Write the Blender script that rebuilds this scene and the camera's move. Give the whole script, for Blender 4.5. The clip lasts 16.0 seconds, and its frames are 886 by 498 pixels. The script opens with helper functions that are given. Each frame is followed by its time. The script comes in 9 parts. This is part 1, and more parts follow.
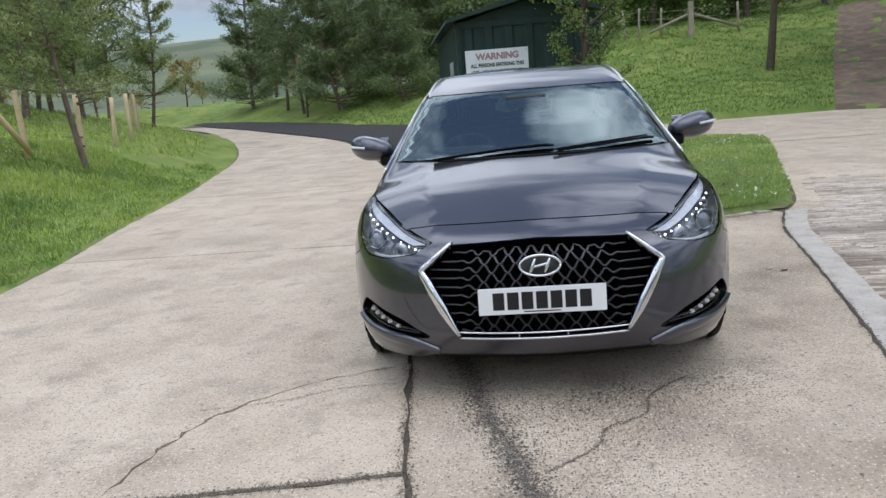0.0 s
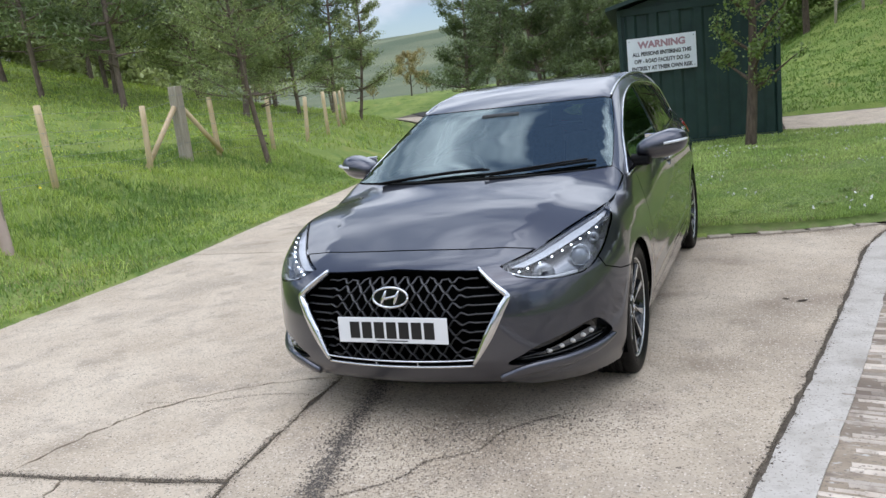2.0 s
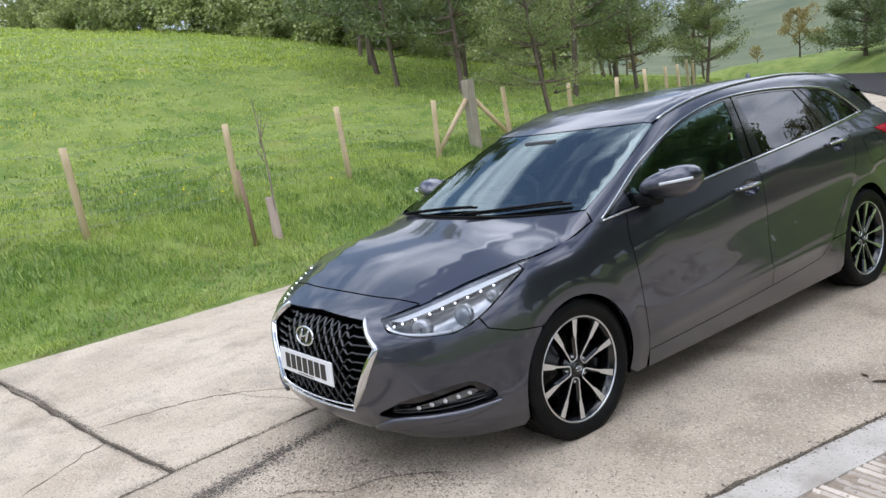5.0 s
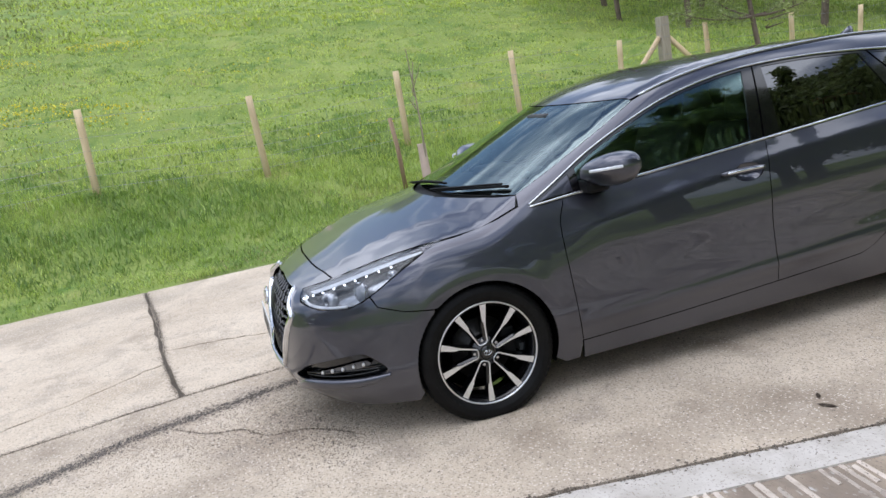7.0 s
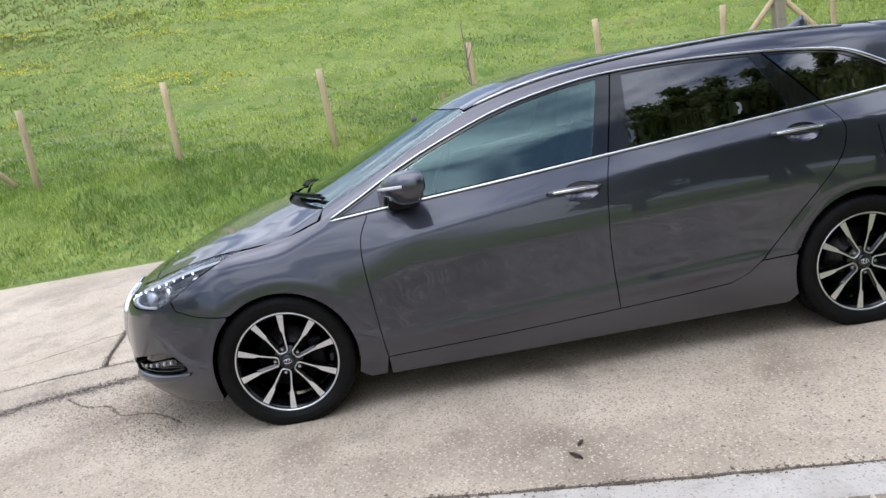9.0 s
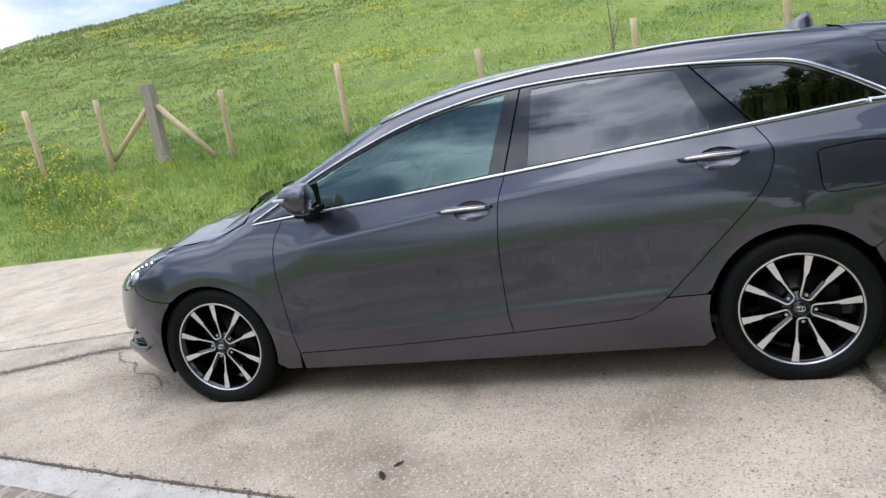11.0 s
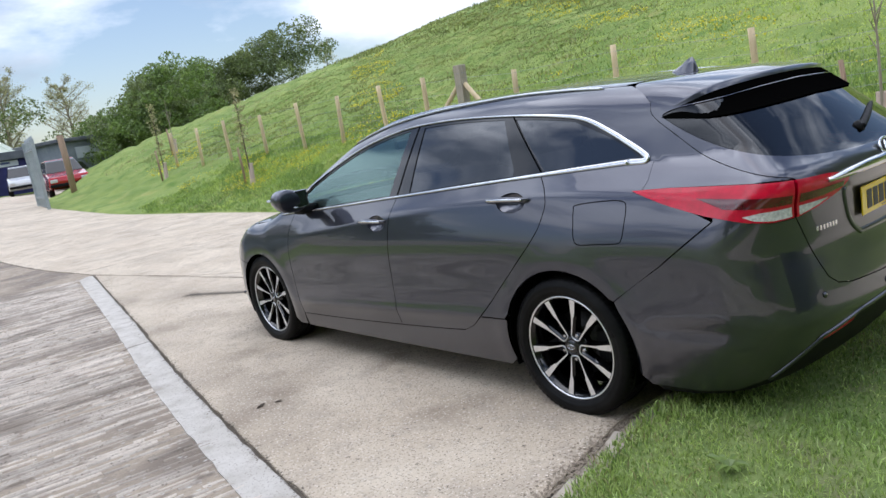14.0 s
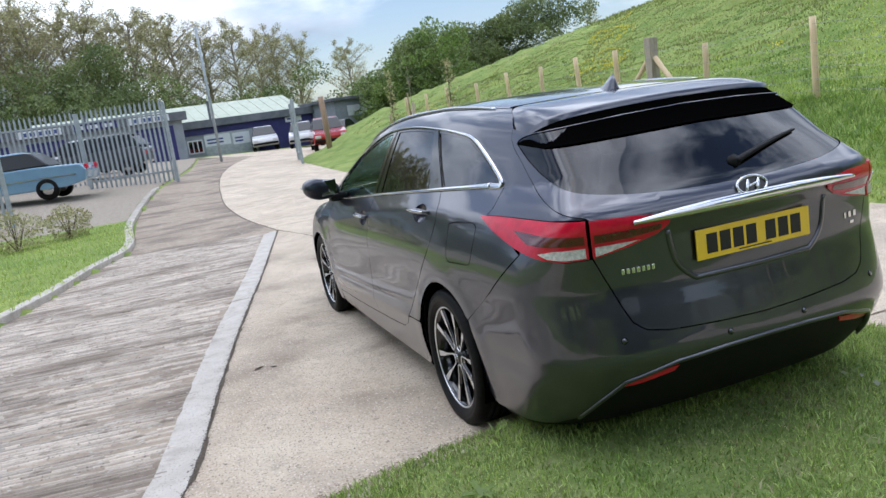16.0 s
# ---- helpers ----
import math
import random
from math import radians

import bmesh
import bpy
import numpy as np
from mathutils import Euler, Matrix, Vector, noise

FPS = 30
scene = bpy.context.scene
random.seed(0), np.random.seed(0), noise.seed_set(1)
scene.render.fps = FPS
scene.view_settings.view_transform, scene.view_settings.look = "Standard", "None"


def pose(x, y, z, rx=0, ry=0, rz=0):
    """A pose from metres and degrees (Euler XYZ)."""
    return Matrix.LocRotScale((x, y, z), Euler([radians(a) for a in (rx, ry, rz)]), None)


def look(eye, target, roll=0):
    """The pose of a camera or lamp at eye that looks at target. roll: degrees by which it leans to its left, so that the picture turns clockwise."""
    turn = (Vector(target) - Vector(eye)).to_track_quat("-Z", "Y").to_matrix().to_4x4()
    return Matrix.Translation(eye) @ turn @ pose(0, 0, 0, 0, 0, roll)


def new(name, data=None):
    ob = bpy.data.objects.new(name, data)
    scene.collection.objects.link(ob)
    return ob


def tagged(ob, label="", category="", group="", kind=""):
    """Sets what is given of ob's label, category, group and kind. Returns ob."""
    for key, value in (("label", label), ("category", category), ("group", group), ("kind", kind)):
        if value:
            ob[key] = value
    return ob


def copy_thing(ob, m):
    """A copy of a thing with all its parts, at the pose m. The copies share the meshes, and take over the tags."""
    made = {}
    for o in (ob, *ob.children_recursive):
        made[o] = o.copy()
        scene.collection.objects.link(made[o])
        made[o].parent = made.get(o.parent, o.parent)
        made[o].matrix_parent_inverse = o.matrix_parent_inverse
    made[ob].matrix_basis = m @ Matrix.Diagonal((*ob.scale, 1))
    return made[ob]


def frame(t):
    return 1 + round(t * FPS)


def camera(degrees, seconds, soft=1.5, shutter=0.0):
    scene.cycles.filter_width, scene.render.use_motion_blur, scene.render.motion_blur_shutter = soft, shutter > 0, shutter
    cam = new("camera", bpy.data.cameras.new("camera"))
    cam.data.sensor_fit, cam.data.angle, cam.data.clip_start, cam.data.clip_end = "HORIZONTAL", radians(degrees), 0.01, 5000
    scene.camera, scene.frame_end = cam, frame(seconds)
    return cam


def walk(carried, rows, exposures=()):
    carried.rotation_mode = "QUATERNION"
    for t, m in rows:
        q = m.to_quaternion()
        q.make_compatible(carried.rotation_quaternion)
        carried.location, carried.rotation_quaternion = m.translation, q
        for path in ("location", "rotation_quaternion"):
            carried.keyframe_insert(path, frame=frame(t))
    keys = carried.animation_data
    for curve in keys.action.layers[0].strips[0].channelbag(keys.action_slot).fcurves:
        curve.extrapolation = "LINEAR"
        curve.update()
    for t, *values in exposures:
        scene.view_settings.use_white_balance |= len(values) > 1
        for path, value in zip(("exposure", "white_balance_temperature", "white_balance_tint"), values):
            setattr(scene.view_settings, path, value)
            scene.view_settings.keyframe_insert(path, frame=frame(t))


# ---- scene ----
cam = camera(60.4, 16.0, soft=1.5)
PATH = [
    (0, (-0.053, -5.304, 1.31), (-0.269, -3.355, 0.915), -4.7),
    (0.5, (0.345, -5.295, 1.331), (0.002, -3.365, 0.936), -5.0),
    (1, (0.736, -5.267, 1.355), (0.233, -3.37, 0.966), -5.6),
    (1.5, (1.095, -5.115, 1.362), (0.442, -3.264, 0.977), -6.0),
    (2, (1.517, -5.013, 1.393), (0.707, -3.224, 1.011), -6.5),
    (2.5, (1.815, -4.807, 1.386), (0.846, -3.098, 1.012), -6.9),
    (3, (2.11, -4.649, 1.384), (0.931, -3.074, 1.029), -7.6),
    (3.5, (2.342, -4.413, 1.38), (0.975, -2.991, 1.044), -8.2),
    (4, (2.614, -4.169, 1.405), (1.15, -2.847, 1.073), -8.4),
    (4.2, (2.753, -4.092, 1.449), (1.263, -2.8, 1.117), -8.5),
    (6.3, (3.668, -2.872, 1.491), (1.861, -2.091, 1.138), -9.1),
    (6.5, (3.759, -2.727, 1.474), (1.918, -2.033, 1.112), -9.2),
    (7, (3.985, -2.394, 1.486), (2.099, -1.864, 1.084), -9.3),
    (7.5, (4.021, -1.967, 1.481), (2.109, -1.568, 1.05), -9.5),
    (8, (4.161, -1.547, 1.484), (2.233, -1.256, 1.042), -9.5),
    (8.5, (4.189, -1.105, 1.448), (2.246, -0.928, 1.006), -9.6),
    (9, (4.246, -0.692, 1.473), (2.295, -0.632, 1.033), -9.3),
    (9.2, (4.293, -0.536, 1.479), (2.342, -0.529, 1.042), -9.2),
    (11.3, (4.083, 1.281, 1.432), (2.267, 0.551, 1.019), -9.8),
    (11.5, (4.097, 1.486, 1.43), (2.312, 0.68, 1.023), -9.8),
    (12, (4.035, 1.92, 1.431), (2.337, 0.939, 1.038), -9.7),
    (12.5, (3.884, 2.375, 1.423), (2.266, 1.264, 1.036), -9.8),
    (13, (3.747, 2.814, 1.423), (2.215, 1.586, 1.041), -9.8),
    (13.5, (3.492, 3.169, 1.426), (2.085, 1.796, 1.058), -9.6),
    (14, (3.309, 3.584, 1.425), (2.057, 2.065, 1.072), -9.5),
    (14.5, (3.013, 3.867, 1.418), (1.927, 2.222, 1.076), -9.4),
    (15, (2.732, 4.212, 1.42), (1.776, 2.489, 1.078), -9.1),
    (15.5, (2.36, 4.409, 1.407), (1.544, 2.616, 1.063), -8.8),
    (16, (1.971, 4.608, 1.417), (1.321, 2.749, 1.071), -8.5),
]
walk(cam, [(t, look(eye, target, roll)) for t, eye, target, roll in PATH],
     exposures=[(0.0, 0.10, 6380, 12), (1.5, 0.22, 6380, 12), (3.0, 0.32, 6380, 12), (6.3, 0.42, 6420, 14), (9.2, 0.45, 6420, 14), (11.5, 0.42, 6350, 13), (14.0, 0.38, 6300, 13), (16.0, 0.41, 6250, 13)])

# ---- world, sun, exposure ----
SUN_AZ, SUN_EL = 150.0, 80.0      # degrees: from +y clockwise, above the horizon


def make_world():
    world = bpy.data.worlds.new("spring_sky")
    scene.world = world
    world.use_nodes = True
    nt = world.node_tree
    nt.nodes.clear()
    out = nt.nodes.new("ShaderNodeOutputWorld")
    bg = nt.nodes.new("ShaderNodeBackground")
    sky = nt.nodes.new("ShaderNodeTexSky")
    sky.sky_type, sky.sun_disc = "NISHITA", False
    sky.sun_elevation, sky.sun_rotation = radians(SUN_EL), radians(SUN_AZ)
    co = nt.nodes.new("ShaderNodeTexCoord")
    mp = nt.nodes.new("ShaderNodeMapping")
    mp.inputs["Scale"].default_value = (1.0, 1.0, 2.6)
    mp.inputs["Location"].default_value = (7.7, 2.3, 1.1)
    mp.inputs["Rotation"].default_value = (0.0, 0.0, radians(180))
    n1 = nt.nodes.new("ShaderNodeTexNoise")
    n1.inputs["Scale"].default_value, n1.inputs["Detail"].default_value = 2.6, 7.0
    n1.inputs["Roughness"].default_value = 0.56
    n2 = nt.nodes.new("ShaderNodeTexNoise")
    n2.inputs["Scale"].default_value, n2.inputs["Detail"].default_value = 3.1, 7.0
    cover = nt.nodes.new("ShaderNodeValToRGB")
    cover.color_ramp.elements[0].position, cover.color_ramp.elements[1].position = 0.40, 0.54
    tone = nt.nodes.new("ShaderNodeValToRGB")
    tone.color_ramp.elements[0].position, tone.color_ramp.elements[1].position = 0.38, 0.60
    tone.color_ramp.elements[0].color = (2.6, 3.2, 4.2, 1)
    tone.color_ramp.elements[1].color = (10.6, 11.4, 12.6, 1)
    mix = nt.nodes.new("ShaderNodeMix")
    mix.data_type = "RGBA"
    ln = nt.links.new
    ln(co.outputs["Generated"], mp.inputs["Vector"])
    ln(mp.outputs["Vector"], n1.inputs["Vector"])
    ln(mp.outputs["Vector"], n2.inputs["Vector"])
    ln(n1.outputs["Fac"], cover.inputs["Fac"])
    ln(n2.outputs["Fac"], tone.inputs["Fac"])
    ln(cover.outputs["Color"], mix.inputs["Factor"])
    ln(sky.outputs["Color"], mix.inputs["A"])
    sep, lift, veil = nt.nodes.new("ShaderNodeSeparateXYZ"), nt.nodes.new("ShaderNodeMapRange"), nt.nodes.new("ShaderNodeVectorMath")
    veil.operation = "SCALE"
    lift.inputs["To Min"].default_value, lift.inputs["To Max"].default_value = 0.54, 2.0
    ln(co.outputs["Generated"], sep.inputs["Vector"])
    ln(sep.outputs["Z"], lift.inputs["Value"])
    ln(tone.outputs["Color"], veil.inputs[0])
    ln(lift.outputs["Result"], veil.inputs["Scale"])
    ln(veil.outputs["Vector"], mix.inputs["B"])
    ln(mix.outputs["Result"], bg.inputs["Color"])
    bg.inputs["Strength"].default_value = 0.113
    ln(bg.outputs["Background"], out.inputs["Surface"])


make_world()
sun = new("sun", bpy.data.lights.new("sun", "SUN"))
sun.data.energy, sun.data.angle, sun.data.color = 0.8, radians(60), (1.0, 0.98, 0.96)
_az, _el = radians(SUN_AZ), radians(SUN_EL)
sun.matrix_world = look((0, 0, 0), (-math.sin(_az) * math.cos(_el), -math.cos(_az) * math.cos(_el), -math.sin(_el)))


# ---- building helpers ----
rng = np.random.default_rng(7)


def mesh_of(name, verts, faces, smooth=False, normals=None):
    me = bpy.data.meshes.new(name)
    me.from_pydata([tuple(map(float, v)) for v in verts], [], [tuple(map(int, f)) for f in faces])
    me.update()
    if smooth:
        me.polygons.foreach_set("use_smooth", [True] * len(me.polygons))
    if normals is not None:
        me.normals_split_custom_set_from_vertices([tuple(map(float, n)) for n in normals])
    return me


def bulk(name, verts, faces, smooth=False):
    """A mesh from numpy arrays whose faces all have the same number of corners."""
    me = bpy.data.meshes.new(name)
    verts, faces = np.ascontiguousarray(verts, np.float32), np.ascontiguousarray(faces, np.int32)
    k = faces.shape[1]
    me.vertices.add(len(verts))
    me.vertices.foreach_set("co", verts.ravel())
    me.loops.add(faces.size)
    me.loops.foreach_set("vertex_index", faces.ravel())
    me.polygons.add(len(faces))
    me.polygons.foreach_set("loop_start", np.arange(0, faces.size, k, dtype=np.int32))
    me.polygons.foreach_set("loop_total", np.full(len(faces), k, dtype=np.int32))
    if smooth:
        me.polygons.foreach_set("use_smooth", np.ones(len(faces), dtype=bool))
    me.update(calc_edges=True)
    return me


def put(name, me, mats, parent=None, label="", m=None):
    ob = new(name, me)
    if len(me.materials) == 0:
        for k in (mats if isinstance(mats, (list, tuple)) else [mats]):
            me.materials.append(k)
    if parent is not None:
        ob.parent = parent
    if m is not None:
        ob.matrix_basis = m
    if label:
        ob["label"] = label
    return ob


def part(name, bm, material, parent, label="", m=None, smooth=False):
    me = bpy.data.meshes.new(name)
    bm.to_mesh(me)
    bm.free()
    if smooth:
        me.polygons.foreach_set("use_smooth", [True] * len(me.polygons))
    return put(name, me, material, parent, label, m)


def thing(name, label, category, m=None, group="", kind=""):
    ob = new(name)
    ob.empty_display_size = 0.2
    if m is not None:
        ob.matrix_basis = m
    return tagged(ob, label, category, group, kind)


def box(bm, x0, x1, y0, y1, z0, z1, bevel=0.0, m=None):
    r = bmesh.ops.create_cube(bm, size=1.0)
    vs = r["verts"]
    t = Matrix.Translation(((x0 + x1) / 2, (y0 + y1) / 2, (z0 + z1) / 2)) @ Matrix.Diagonal((x1 - x0, y1 - y0, z1 - z0, 1))
    bmesh.ops.transform(bm, matrix=(m @ t) if m is not None else t, verts=vs)
    if bevel:
        es = list({e for v in vs for e in v.link_edges})
        bmesh.ops.bevel(bm, geom=es, offset=bevel, segments=2, profile=0.5, affect="EDGES")
    return bm


def boxed(*a, **k):
    bm = bmesh.new()
    return box(bm, *a, **k)


def tube_mesh(name, pts, radii, sides=8, cap=True, smooth=True, flat=None):
    """A tube along points. flat: (width factor, height factor) of its section along the side and up."""
    pts = np.asarray(pts, float)
    n = len(pts)
    radii = np.broadcast_to(np.asarray(radii, float), (n,))
    d = np.gradient(pts, axis=0)
    d /= np.maximum(np.linalg.norm(d, axis=1), 1e-9)[:, None]
    up = np.array([0, 0, 1.0]) if abs(d[:, 2]).mean() < 0.8 else np.array([0, 1.0, 0])
    s = np.cross(d, up)
    s /= np.maximum(np.linalg.norm(s, axis=1), 1e-9)[:, None]
    u = np.cross(s, d)
    a = np.arange(sides) * 2 * np.pi / sides
    fw, fh = flat or (1, 1)
    ring = s[:, None, :] * (np.cos(a) * fw)[None, :, None] + u[:, None, :] * (np.sin(a) * fh)[None, :, None]
    v = (pts[:, None, :] + ring * radii[:, None, None]).reshape(-1, 3)
    f = []
    for i in range(n - 1):
        for j in range(sides):
            k = (j + 1) % sides
            f.append((i * sides + j, i * sides + k, (i + 1) * sides + k, (i + 1) * sides + j))
    if cap:
        f.append(tuple(range(sides))[::-1])
        f.append(tuple(range((n - 1) * sides, n * sides)))
    return mesh_of(name, v, f, smooth)


def lathe(name, prof, sides=48, axis="x", smooth=True, close=False):
    """A turned mesh: prof holds (along the axis, radius)."""
    prof = np.asarray(prof, float)
    a = np.arange(sides) * 2 * np.pi / sides
    n = len(prof)
    v = np.zeros((n, sides, 3))
    v[:, :, 0] = prof[:, 0:1]
    v[:, :, 1] = prof[:, 1:2] * np.cos(a)
    v[:, :, 2] = prof[:, 1:2] * np.sin(a)
    f = []
    for i in range(n if close else n - 1):
        i2 = (i + 1) % n
        for j in range(sides):
            k = (j + 1) % sides
            f.append((i * sides + j, i * sides + k, i2 * sides + k, i2 * sides + j))
    v = v.reshape(-1, 3)
    if axis == "z":
        v = v[:, [1, 2, 0]]
    return mesh_of(name, v, f, smooth)


def spline(pts, n=8, closed=False):
    """Catmull-Rom through 2D or 3D points, n samples a span."""
    p = np.asarray(pts, float)
    m = len(p)
    out = []
    spans = m if closed else m - 1
    for i in range(spans):
        if closed:
            a, b, c, d = p[(i - 1) % m], p[i], p[(i + 1) % m], p[(i + 2) % m]
        else:
            a, b, c, d = p[max(i - 1, 0)], p[i], p[i + 1], p[min(i + 2, m - 1)]
        for t in np.arange(n) / n:
            out.append(0.5 * (2 * b + (c - a) * t + (2 * a - 5 * b + 4 * c - d) * t * t + (3 * b - a - 3 * c + d) * t ** 3))
    if not closed:
        out.append(p[-1])
    return np.array(out)


def smooth_fn(*pts):
    """A smooth curve y(x) through points (monotone cubic)."""
    p = np.asarray(pts, float)
    x, y = p[:, 0], p[:, 1]
    h = np.diff(x)
    dl = np.diff(y) / h
    m = np.zeros(len(x))
    m[0], m[-1] = dl[0], dl[-1]
    for i in range(1, len(x) - 1):
        if dl[i - 1] * dl[i] > 0:
            w1, w2 = 2 * h[i] + h[i - 1], h[i] + 2 * h[i - 1]
            m[i] = (w1 + w2) / (w1 / dl[i - 1] + w2 / dl[i])

    def fn(q):
        q = np.asarray(q, float)
        i = np.clip(np.searchsorted(x, q) - 1, 0, len(x) - 2)
        qq = np.clip(q, x[0], x[-1])
        t = (qq - x[i]) / h[i]
        v = ((1 + 2 * t) * (1 - t) ** 2 * y[i] + t * (1 - t) ** 2 * h[i] * m[i] + t * t * (3 - 2 * t) * y[i + 1] + t * t * (t - 1) * h[i] * m[i + 1])
        return v + np.where(q < x[0], (q - x[0]) * m[0], 0) + np.where(q > x[-1], (q - x[-1]) * m[-1], 0)
    return fn


def inside(poly, q):
    """Which of the points q lie in the polygon."""
    poly, q = np.asarray(poly), np.asarray(q)
    x, y = q[:, 0], q[:, 1]
    res = np.zeros(len(q), bool)
    x1, y1 = poly[:, 0], poly[:, 1]
    x2, y2 = np.roll(x1, -1), np.roll(y1, -1)
    for a, b, c, d in zip(x1, y1, x2, y2):
        if b == d:
            continue
        hit = ((b > y) != (d > y)) & (x < (c - a) * (y - b) / (d - b) + a)
        res ^= hit
    return res


def resample(poly, step, closed=True):
    poly = np.asarray(poly, float)
    p = np.vstack([poly, poly[:1]]) if closed else poly
    out = []
    for a, b in zip(p[:-1], p[1:]):
        k = max(1, int(math.ceil(np.linalg.norm(b - a) / step)))
        for t in np.arange(k) / k:
            out.append(a + (b - a) * t)
    if not closed:
        out.append(p[-1])
    return np.array(out)


def area2(poly):
    x, y = poly[:, 0], poly[:, 1]
    return 0.5 * np.sum(x * np.roll(y, -1) - y * np.roll(x, -1))


def inset_poly(poly, d):
    """The polygon moved inwards by d."""
    poly = np.asarray(poly, float)
    if area2(poly) < 0:
        poly = poly[::-1]
    e = np.roll(poly, -1, 0) - poly
    n = np.stack([-e[:, 1], e[:, 0]], 1)
    n /= np.maximum(np.linalg.norm(n, axis=1), 1e-9)[:, None]
    v = n + np.roll(n, 1, 0)
    v /= np.maximum(np.linalg.norm(v, axis=1), 1e-9)[:, None]
    c = np.maximum(np.sum(v * n, 1), 0.4)
    return poly + v * (d / c)[:, None]


def fill2d(loops, step, jitter=0.0):
    """Triangles that fill the first loop less the others: points, triangles, boundary loops of indices."""
    from mathutils.geometry import delaunay_2d_cdt
    loops = [np.asarray(l, float) for l in loops]
    pts, edges, k = [], [], 0
    for l in loops:
        pts += [Vector((float(a), float(b))) for a, b in l]
        edges += [(k + i, k + (i + 1) % len(l)) for i in range(len(l))]
        k += len(l)
    lo, hi = loops[0].min(0), loops[0].max(0)
    gx, gy = np.arange(lo[0], hi[0] + step, step), np.arange(lo[1], hi[1] + step * 0.866, step * 0.866)
    gxx, gyy = np.meshgrid(gx, gy)
    gxx = gxx + (np.arange(len(gy)) % 2)[:, None] * step / 2
    g = np.stack([gxx.ravel(), gyy.ravel()], 1)
    ok = inside(loops[0], g)
    for l in loops[1:]:
        ok &= ~inside(l, g)
    g = g[ok]
    b = np.vstack(loops)
    if len(g):
        far = np.ones(len(g), bool)
        for i in range(0, len(g), 2000):
            far[i:i + 2000] = np.min(((g[i:i + 2000, None, :] - b[None]) ** 2).sum(2), 1) > (0.45 * step) ** 2
        g = g[far]
    pts += [Vector((float(a), float(c))) for a, c in g]
    vo, _, fo, ov, _, _ = delaunay_2d_cdt(pts, edges, [], 0, 1e-7)
    v = np.array([(p.x, p.y) for p in vo])
    f = np.array([t for t in fo if len(t) == 3])
    c = v[f].mean(1)
    ok = inside(loops[0], c)
    for l in loops[1:]:
        ok &= ~inside(l, c)
    back = {}
    for i, o in enumerate(ov):
        for j in o:
            back[j] = i
    rings, k = [], 0
    for l in loops:
        rings.append([back[k + i] for i in range(len(l))])
        k += len(l)
    f = f[ok]
    a = v[f]
    flip = ((a[:, 1, 0] - a[:, 0, 0]) * (a[:, 2, 1] - a[:, 0, 1]) - (a[:, 1, 1] - a[:, 0, 1]) * (a[:, 2, 0] - a[:, 0, 0])) < 0
    f[flip] = f[flip][:, ::-1]
    return v, f, rings

